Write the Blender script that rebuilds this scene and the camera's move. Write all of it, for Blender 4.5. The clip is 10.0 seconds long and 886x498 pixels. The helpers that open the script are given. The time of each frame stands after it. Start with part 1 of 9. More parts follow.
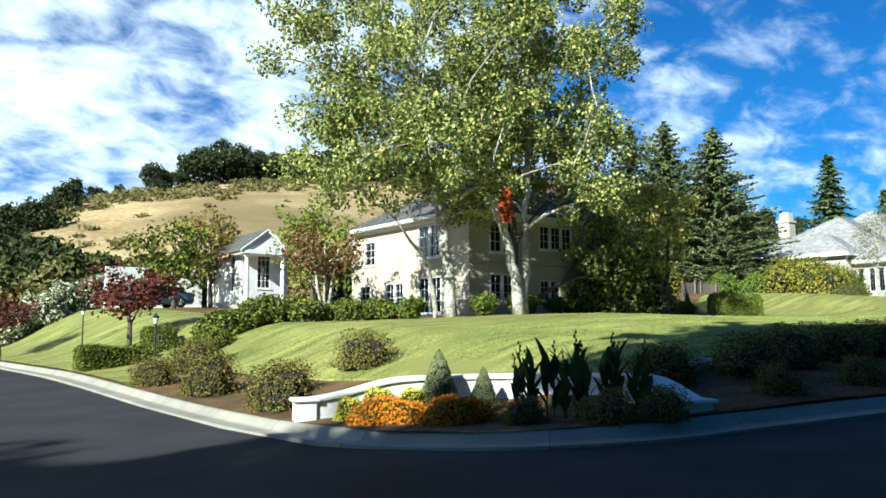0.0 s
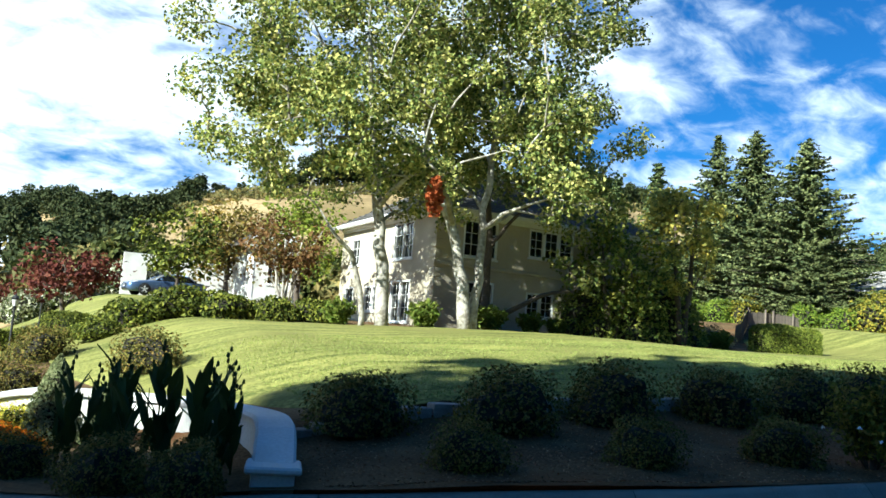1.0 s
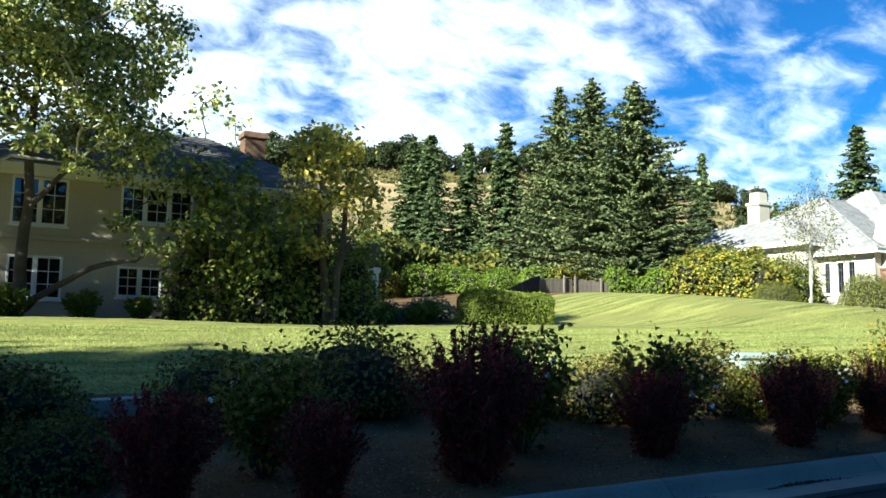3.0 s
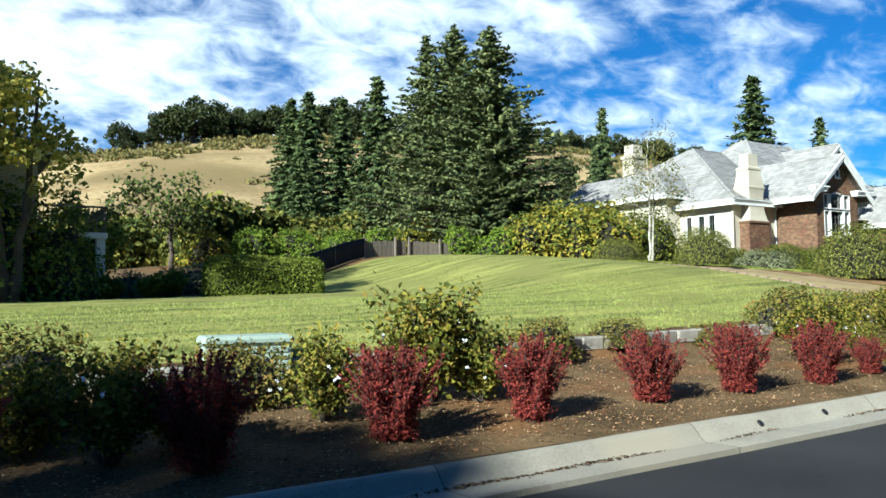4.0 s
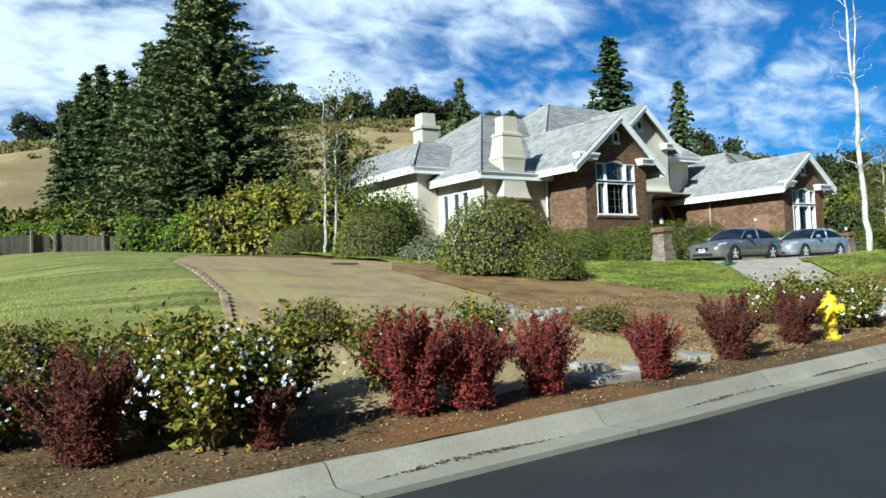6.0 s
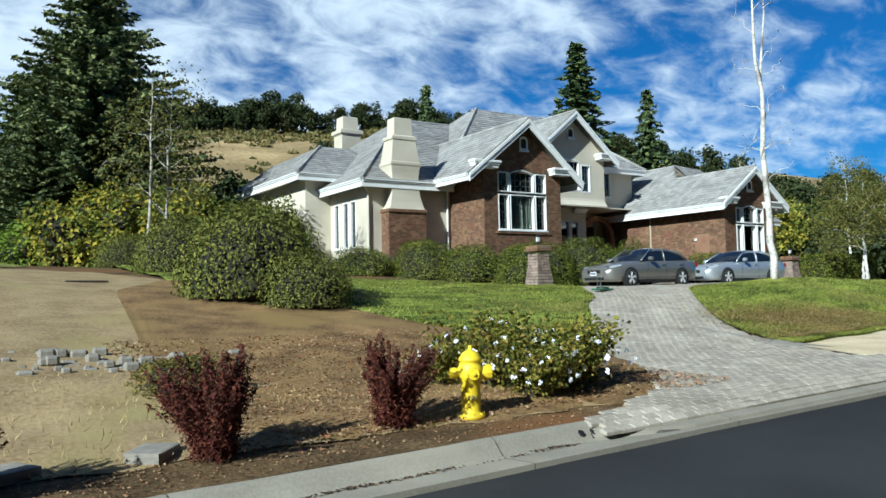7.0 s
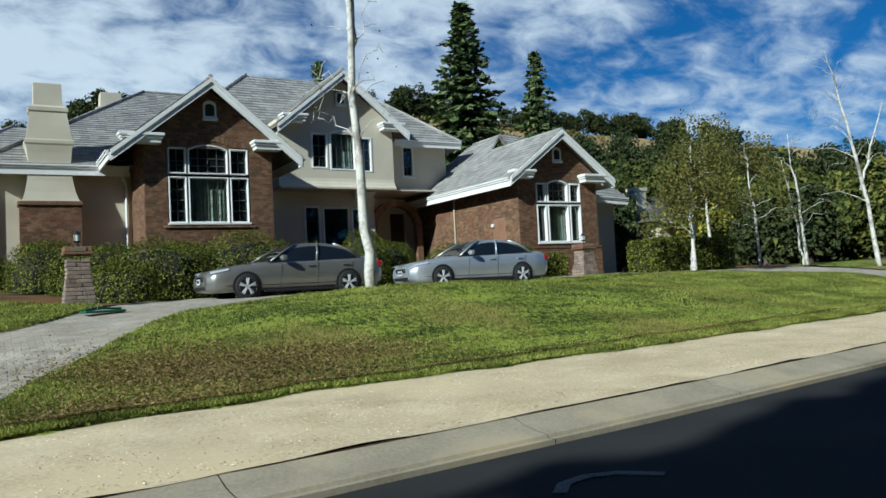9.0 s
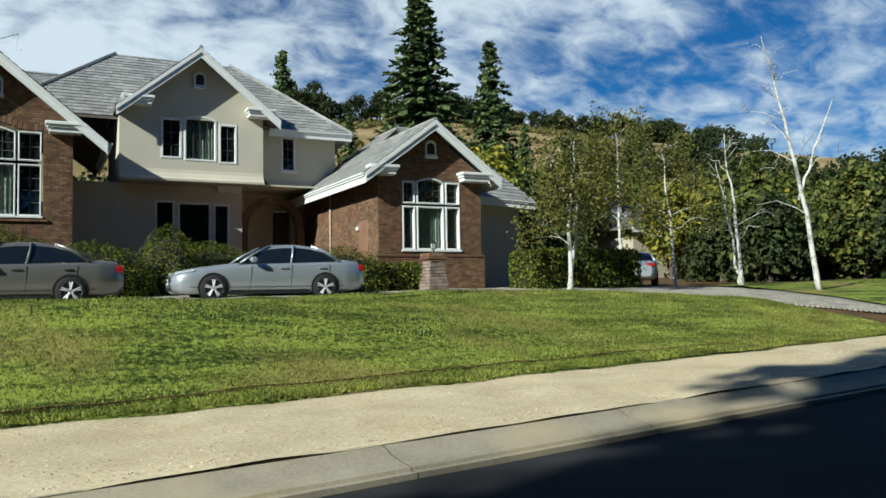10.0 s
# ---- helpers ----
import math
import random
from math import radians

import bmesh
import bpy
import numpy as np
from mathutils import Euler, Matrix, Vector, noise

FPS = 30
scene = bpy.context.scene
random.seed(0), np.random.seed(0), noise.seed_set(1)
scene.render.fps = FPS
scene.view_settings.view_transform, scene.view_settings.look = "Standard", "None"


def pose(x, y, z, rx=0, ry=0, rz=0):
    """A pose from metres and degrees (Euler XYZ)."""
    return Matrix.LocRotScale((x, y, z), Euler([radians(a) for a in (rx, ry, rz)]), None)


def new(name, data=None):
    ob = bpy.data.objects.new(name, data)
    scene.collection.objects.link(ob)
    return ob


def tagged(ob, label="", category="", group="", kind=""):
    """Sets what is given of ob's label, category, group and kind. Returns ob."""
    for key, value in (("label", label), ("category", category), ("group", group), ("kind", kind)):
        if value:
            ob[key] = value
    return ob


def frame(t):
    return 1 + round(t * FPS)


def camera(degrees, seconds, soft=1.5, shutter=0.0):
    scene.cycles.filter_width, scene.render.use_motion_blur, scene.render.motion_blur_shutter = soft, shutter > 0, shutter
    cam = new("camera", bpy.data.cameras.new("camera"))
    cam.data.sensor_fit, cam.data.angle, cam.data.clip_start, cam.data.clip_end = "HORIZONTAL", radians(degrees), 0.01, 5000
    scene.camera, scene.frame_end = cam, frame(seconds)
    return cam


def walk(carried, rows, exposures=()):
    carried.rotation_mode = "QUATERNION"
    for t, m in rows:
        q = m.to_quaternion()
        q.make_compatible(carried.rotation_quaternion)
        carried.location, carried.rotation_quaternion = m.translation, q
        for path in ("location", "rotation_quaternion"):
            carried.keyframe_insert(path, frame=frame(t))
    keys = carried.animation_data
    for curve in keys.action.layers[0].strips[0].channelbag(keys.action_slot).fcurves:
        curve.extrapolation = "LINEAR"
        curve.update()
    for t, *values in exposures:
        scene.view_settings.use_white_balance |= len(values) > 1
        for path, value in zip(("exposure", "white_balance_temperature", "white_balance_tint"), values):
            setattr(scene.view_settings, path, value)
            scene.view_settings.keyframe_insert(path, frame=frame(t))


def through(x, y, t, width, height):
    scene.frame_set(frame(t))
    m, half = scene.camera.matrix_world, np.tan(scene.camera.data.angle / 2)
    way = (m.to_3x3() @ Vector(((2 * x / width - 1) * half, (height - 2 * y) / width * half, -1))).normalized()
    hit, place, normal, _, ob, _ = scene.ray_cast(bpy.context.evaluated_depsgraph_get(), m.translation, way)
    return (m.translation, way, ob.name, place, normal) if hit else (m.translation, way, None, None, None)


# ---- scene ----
cam = camera(58.1, 10.0, soft=1.6)
METRES, EYE, TILT, LEAN, TURN = 78.0, 1.6, 6.0, 0.3, -37.7
ROWS = [
    (0.0, 0.0, 0.0, 0.0, 0.0, -0.0, -0.0),
    (0.5, 0.0432, 0.0337, -0.0016, 4.79, 0.11, -1.96),
    (1.0, 0.0837, 0.0646, -0.0034, 9.4, 0.64, -3.54),
    (1.5, 0.1236, 0.0939, -0.0049, 13.99, 1.13, 2.48),
    (2.0, 0.1621, 0.1218, -0.0063, 14.08, 1.82, 2.02),
    (2.5, 0.2, 0.1511, -0.0079, 9.42, -0.41, 1.88),
    (3.0, 0.2401, 0.1805, -0.0098, 8.19, -0.19, -0.39),
    (3.2, 0.257, 0.1928, -0.0106, 6.92, -1.32, -0.12),
    (4.3, 0.3497, 0.2605, -0.015, 4.82, -3.44, 0.6),
    (4.5, 0.3666, 0.2728, -0.0158, 4.21, -4.79, -1.57),
    (5.0, 0.408, 0.3018, -0.0178, 6.78, -4.37, -2.88),
    (5.5, 0.4493, 0.3326, -0.02, 5.14, -4.04, 1.45),
    (6.0, 0.4888, 0.364, -0.0221, 3.25, -3.74, 2.47),
    (6.2, 0.5037, 0.3756, -0.0229, 2.5, -3.78, 0.6),
    (7.3, 0.586, 0.4397, -0.0276, 6.06, -2.11, 1.9),
    (7.5, 0.6009, 0.4513, -0.0284, 6.62, -1.87, 2.14),
    (8.0, 0.6397, 0.4819, -0.031, 7.0, -2.74, 3.01),
    (8.5, 0.677, 0.5128, -0.0325, 7.53, -2.14, 2.28),
    (9.0, 0.7145, 0.5442, -0.0352, 7.9, -3.31, 3.42),
    (9.5, 0.751, 0.577, -0.0376, 9.5, -3.67, 1.84),
    (10.0, 0.7896, 0.6112, -0.0399, 11.02, -3.03, 1.77),
]
walk(cam, [(t, pose(0, 0, EYE, TILT, LEAN, TURN) @ pose(METRES * x, METRES * y, METRES * z, 90 + pitch, roll, yaw)) for t, x, y, z, yaw, pitch, roll in ROWS],
     exposures=[(0.0, 1.20, 5450, -1), (0.5, 1.18, 5400, -1), (1.2, 1.60, 5750, -1), (2.0, 1.95, 5950, -1), (2.6, 1.76, 5750, -1), (3.2, 1.48, 5600, -1), (4.3, 1.10, 5450, -1), (6.2, 0.77, 5300, -1), (7.5, 0.47, 5250, -1), (9.0, 0.25, 5350, -1), (10.0, 0.38, 5650, -1)])

# ---- daylight: a low sun and a blue sky with thin cloud ----
SUN_AZ, SUN_EL = radians(201.0), radians(29.0)
to_sun = Vector((math.cos(SUN_AZ) * math.cos(SUN_EL), math.sin(SUN_AZ) * math.cos(SUN_EL), math.sin(SUN_EL)))
sun = new("sun", bpy.data.lights.new("sun", "SUN"))
sun.data.energy, sun.data.angle, sun.data.color = 5.0, radians(0.55), (1.0, 0.93, 0.80)
sun.rotation_mode = "QUATERNION"
sun.rotation_quaternion = to_sun.to_track_quat("Z", "Y")
sun.location = (0, 0, 60)

world = bpy.data.worlds.new("daylight")
scene.world = world
world.use_nodes = True
wn, wl = world.node_tree.nodes, world.node_tree.links
wn.clear()


def wnode(kind, **props):
    n = wn.new(kind)
    for key, value in props.items():
        n.inputs[key].default_value = value
    return n


sky = wn.new("ShaderNodeTexSky")
sky.sky_type, sky.sun_disc = "NISHITA", False
sky.sun_elevation, sky.sun_rotation = SUN_EL, math.pi / 2 - SUN_AZ
sky.air_density, sky.dust_density, sky.ozone_density = 1.0, 0.15, 2.2
geo = wn.new("ShaderNodeTexCoord")
# the cloud sheet lies flat overhead: the direction is divided by its height
sep = wn.new("ShaderNodeSeparateXYZ")
wl.new(geo.outputs["Generated"], sep.inputs[0])
lift = wn.new("ShaderNodeMath"); lift.operation = "ADD"; lift.inputs[1].default_value = 0.34
wl.new(sep.outputs["Z"], lift.inputs[0])
sheet = wn.new("ShaderNodeCombineXYZ")
for axis in "XY":
    div = wn.new("ShaderNodeMath"); div.operation = "DIVIDE"
    wl.new(sep.outputs[axis], div.inputs[0]); wl.new(lift.outputs[0], div.inputs[1])
    wl.new(div.outputs[0], sheet.inputs[axis])
turned = wn.new("ShaderNodeMapping")
turned.inputs["Rotation"].default_value = (0, 0, radians(-28))
turned.inputs["Scale"].default_value = (1.0, 1.3, 1.0)
wl.new(sheet.outputs[0], turned.inputs[0])
cl1 = wnode("ShaderNodeTexNoise", Scale=1.7, Detail=6.0, Roughness=0.58, Distortion=0.35)
cl2 = wnode("ShaderNodeTexNoise", Scale=9.5, Detail=5.0, Roughness=0.58, Distortion=0.4)
wl.new(turned.outputs[0], cl1.inputs["Vector"]); wl.new(turned.outputs[0], cl2.inputs["Vector"])
# thicker over the hill, thinning out along the road and overhead
lean_to = wn.new("ShaderNodeVectorMath"); lean_to.operation = "DOT_PRODUCT"
lean_to.inputs[1].default_value = (-0.07, 0.45, -0.2)
wl.new(geo.outputs["Generated"], lean_to.inputs[0])
side = wn.new("ShaderNodeMath"); side.operation = "ADD"; side.inputs[1].default_value = -0.46
wl.new(lean_to.outputs["Value"], side.inputs[0])
mixn = wn.new("ShaderNodeMath"); mixn.operation = "MULTIPLY_ADD"; mixn.inputs[1].default_value = 0.85
wl.new(cl2.outputs[0], mixn.inputs[0]); wl.new(cl1.outputs[0], mixn.inputs[2])
tot = wn.new("ShaderNodeMath"); tot.operation = "ADD"
wl.new(mixn.outputs[0], tot.inputs[0]); wl.new(side.outputs[0], tot.inputs[1])
ramp = wn.new("ShaderNodeValToRGB")
ramp.color_ramp.interpolation = "EASE"
ramp.color_ramp.elements[0].position, ramp.color_ramp.elements[0].color = 0.47, (0, 0, 0, 1)
ramp.color_ramp.elements[1].position, ramp.color_ramp.elements[1].color = 1.0, (1, 1, 1, 1)
wl.new(tot.outputs[0], ramp.inputs[0])
SKY = 0.034
tint = wn.new("ShaderNodeMix"); tint.data_type = "RGBA"; tint.blend_type = "MULTIPLY"; tint.inputs[0].default_value = 1.0
tint.inputs["B"].default_value = (0.30, 0.84, 1.40, 1)
wl.new(sky.outputs[0], tint.inputs["A"])
bg1 = wnode("ShaderNodeBackground", Strength=SKY)
bg2 = wnode("ShaderNodeBackground", Strength=0.60)
bg2.inputs[0].default_value = (0.95, 0.97, 1.0, 1)
wl.new(tint.outputs["Result"], bg1.inputs[0])
both = wn.new("ShaderNodeMixShader")
wl.new(ramp.outputs[0], both.inputs[0]); wl.new(bg1.outputs[0], both.inputs[1]); wl.new(bg2.outputs[0], both.inputs[2])
wout = wn.new("ShaderNodeOutputWorld")
wl.new(both.outputs[0], wout.inputs[0])

# ---- materials ----


def material(name, dark, light, scale=4.0, fine=40.0, rough=0.8, bump=0.25, depth=0.01, metal=0.0, third=None, spec=0.5, spread=(0.35, 0.65), gloss=0.0, island=0.0, piece=0.0, streak=None):
    """A surface in two colours at two scales of grain, with relief; third: stains. island, piece: brightness steps by island or by object."""
    m = bpy.data.materials.new(name)
    m.use_nodes = True
    n, l = m.node_tree.nodes, m.node_tree.links
    p = n["Principled BSDF"]
    tc = n.new("ShaderNodeTexCoord")
    big, small = n.new("ShaderNodeTexNoise"), n.new("ShaderNodeTexNoise")
    big.inputs["Scale"].default_value, small.inputs["Scale"].default_value = scale, fine
    big.inputs["Detail"].default_value = small.inputs["Detail"].default_value = 5.0
    l.new(tc.outputs["Object"], small.inputs["Vector"])
    if streak:
        drawn = n.new("ShaderNodeMapping"); drawn.inputs["Scale"].default_value = (*streak, 1.0)
        l.new(tc.outputs["Object"], drawn.inputs[0]); l.new(drawn.outputs[0], big.inputs["Vector"])
    else:
        l.new(tc.outputs["Object"], big.inputs["Vector"])
    mix = n.new("ShaderNodeMath"); mix.operation = "MULTIPLY_ADD"; mix.inputs[1].default_value = 0.5
    half = n.new("ShaderNodeMath"); half.operation = "MULTIPLY"; half.inputs[1].default_value = 0.5
    l.new(small.outputs[0], half.inputs[0]); l.new(big.outputs[0], mix.inputs[0]); l.new(half.outputs[0], mix.inputs[2])
    r = n.new("ShaderNodeValToRGB")
    r.color_ramp.elements[0].position, r.color_ramp.elements[1].position = spread
    r.color_ramp.elements[0].color, r.color_ramp.elements[1].color = (*dark, 1), (*light, 1)
    l.new(mix.outputs[0], r.inputs[0])
    col = r.outputs[0]
    if third:
        spot = n.new("ShaderNodeTexNoise"); spot.inputs["Scale"].default_value = scale * 0.37; spot.inputs["Detail"].default_value = 4.0
        l.new(tc.outputs["Object"], spot.inputs["Vector"])
        sr = n.new("ShaderNodeValToRGB")
        sr.color_ramp.elements[0].position, sr.color_ramp.elements[1].position = 0.52, 0.66
        l.new(spot.outputs[0], sr.inputs[0])
        mx = n.new("ShaderNodeMix"); mx.data_type = "RGBA"
        mx.inputs["B"].default_value = (*third, 1)
        l.new(sr.outputs[0], mx.inputs[0]); l.new(col, mx.inputs["A"])
        col = mx.outputs["Result"]
    for amount, node, out in ((island, "ShaderNodeNewGeometry", "Random Per Island"), (piece, "ShaderNodeObjectInfo", "Random")):
        if amount:
            src = n.new(node)
            k = n.new("ShaderNodeMath"); k.operation = "MULTIPLY_ADD"
            k.inputs[1].default_value, k.inputs[2].default_value = amount, 1.0 - amount * 0.5
            l.new(src.outputs[out], k.inputs[0])
            hs = n.new("ShaderNodeHueSaturation")
            l.new(k.outputs[0], hs.inputs["Value"]); l.new(col, hs.inputs["Color"])
            col = hs.outputs[0]
    l.new(col, p.inputs["Base Color"])
    p.inputs["Roughness"].default_value, p.inputs["Metallic"].default_value = rough, metal
    p.inputs["Specular IOR Level"].default_value = spec
    if gloss:
        p.inputs["Coat Weight"].default_value, p.inputs["Coat Roughness"].default_value = gloss, 0.04
    if bump:
        b = n.new("ShaderNodeBump")
        b.inputs["Strength"].default_value, b.inputs["Distance"].default_value = bump, depth
        l.new(mix.outputs[0], b.inputs["Height"]); l.new(b.outputs[0], p.inputs["Normal"])
    return m


def leaf_material(name, colours, through=0.3, rough=0.66, patch=(0.55, 1.5, 0.55)):
    """Leaves: a colour for each leaf out of a ramp, with some light passing through."""
    m = bpy.data.materials.new(name)
    m.use_nodes = True
    n, l = m.node_tree.nodes, m.node_tree.links
    p = n["Principled BSDF"]
    g = n.new("ShaderNodeNewGeometry")
    r = n.new("ShaderNodeValToRGB")
    while len(r.color_ramp.elements) < len(colours):
        r.color_ramp.elements.new(0.5)
    for i, c in enumerate(colours):
        r.color_ramp.elements[i].position = i / (len(colours) - 1)
        r.color_ramp.elements[i].color = (*c, 1)
    l.new(g.outputs["Random Per Island"], r.inputs[0])
    tc = n.new("ShaderNodeTexCoord")
    big = n.new("ShaderNodeTexNoise"); big.inputs["Scale"].default_value = patch[0]; big.inputs["Detail"].default_value = 3.0
    l.new(tc.outputs["Object"], big.inputs["Vector"])
    k = n.new("ShaderNodeMath"); k.operation = "MULTIPLY_ADD"; k.inputs[1].default_value, k.inputs[2].default_value = patch[1:]
    l.new(big.outputs[0], k.inputs[0])
    hs = n.new("ShaderNodeHueSaturation")
    l.new(k.outputs[0], hs.inputs["Value"]); l.new(r.outputs[0], hs.inputs["Color"])
    l.new(hs.outputs[0], p.inputs["Base Color"])
    p.inputs["Roughness"].default_value, p.inputs["Specular IOR Level"].default_value = rough, 0.14
    t = n.new("ShaderNodeBsdfTranslucent"); l.new(hs.outputs[0], t.inputs[0])
    mx = n.new("ShaderNodeMixShader"); mx.inputs[0].default_value = through
    l.new(p.outputs[0], mx.inputs[1]); l.new(t.outputs[0], mx.inputs[2])
    l.new(mx.outputs[0], n["Material Output"].inputs[0])
    return m


def plain(name, colour, rough=0.5, metal=0.0, coat=0.0):
    return material(name, [c * 0.88 for c in colour], colour, 3.0, 60.0, rough, 0.05, 0.004, metal, gloss=coat)


def pane_material(name, tint=(0.03, 0.04, 0.045), rough=0.03):
    """Window glass over a dim room: a glossy dark pane."""
    m = material(name, [c * 0.7 for c in tint], tint, 1.3, 9.0, rough, 0.03, 0.003, spec=0.9)
    return m


ASPHALT = material("asphalt", (0.022, 0.022, 0.023), (0.050, 0.050, 0.050), 0.5, 90.0, 0.9, 0.45, 0.008, third=(0.031, 0.031, 0.032), spec=0.10)
CONCRETE = material("kerb concrete", (0.19, 0.17, 0.135), (0.38, 0.35, 0.285), 1.6, 38.0, 0.9, 0.4, 0.008, third=(0.35, 0.31, 0.24), piece=0.18, spec=0.12, spread=(0.2, 0.75))
DUSTY = material("sand dusted concrete", (0.24, 0.205, 0.15), (0.44, 0.385, 0.285), 1.8, 30.0, 0.92, 0.4, 0.008, third=(0.46, 0.38, 0.25), piece=0.1, spec=0.1, spread=(0.25, 0.7))
SOIL = material("bark soil", (0.042, 0.027, 0.013), (0.20, 0.132, 0.066), 1.3, 26.0, 0.95, 0.9, 0.035, third=(0.185, 0.092, 0.038), spec=0.1)
BROWN_BANK = material("brown littered earth", (0.075, 0.044, 0.019), (0.33, 0.205, 0.085), 1.6, 22.0, 0.95, 0.8, 0.03, third=(0.25, 0.165, 0.06), spec=0.2)
DRY_SOIL = material("dry earth", (0.20, 0.138, 0.068), (0.42, 0.31, 0.16), 1.5, 18.0, 0.95, 0.7, 0.03, third=(0.33, 0.265, 0.11), spec=0.2)
SAND = material("decomposed granite", (0.47, 0.37, 0.22), (0.74, 0.62, 0.41), 1.1, 22.0, 0.93, 0.6, 0.02, third=(0.66, 0.53, 0.33), spec=0.2)
LAWN_PALE = material("pale lawn", (0.092, 0.108, 0.024), (0.33, 0.318, 0.088), 0.8, 13.0, 0.9, 0.9, 0.05, third=(0.20, 0.195, 0.055), spec=0.15, spread=(0.40, 0.60), streak=(0.30, 2.6))
LAWN = material("green lawn", (0.036, 0.058, 0.009), (0.27, 0.315, 0.05), 0.9, 11.0, 0.9, 0.9, 0.05, third=(0.26, 0.22, 0.062), spec=0.15, spread=(0.44, 0.56), streak=(0.45, 2.4))
HILL = material("dry grass hill", (0.25, 0.17, 0.078), (0.47, 0.35, 0.175), 0.05, 0.9, 0.95, 0.7, 0.5, third=(0.21, 0.155, 0.07), spec=0.1, spread=(0.40, 0.60))
BARK_PALE = material("pale mottled bark", (0.19, 0.165, 0.125), (0.48, 0.45, 0.385), 2.4, 9.0, 0.85, 0.5, 0.02, third=(0.17, 0.145, 0.10), spread=(0.40, 0.56))
BARK = material("brown bark", (0.05, 0.038, 0.028), (0.13, 0.10, 0.075), 3.0, 22.0, 0.92, 0.7, 0.03)
BIRCH = material("white birch bark", (0.26, 0.235, 0.20), (0.62, 0.595, 0.545), 3.0, 14.0, 0.8, 0.4, 0.01, third=(0.16, 0.14, 0.12), spread=(0.36, 0.52))
STUCCO = material("cream stucco", (0.55, 0.50, 0.395), (0.66, 0.605, 0.485), 0.7, 55.0, 0.92, 0.3, 0.006, third=(0.50, 0.45, 0.35), spec=0.2)
STUCCO_TAN = material("tan stucco", (0.40, 0.345, 0.25), (0.55, 0.485, 0.365), 0.7, 45.0, 0.9, 0.35, 0.008, third=(0.43, 0.37, 0.26))
WHITE = material("white paint", (0.74, 0.735, 0.71), (0.84, 0.835, 0.81), 1.3, 30.0, 0.55, 0.08, 0.003)

# ---- mesh helpers ----


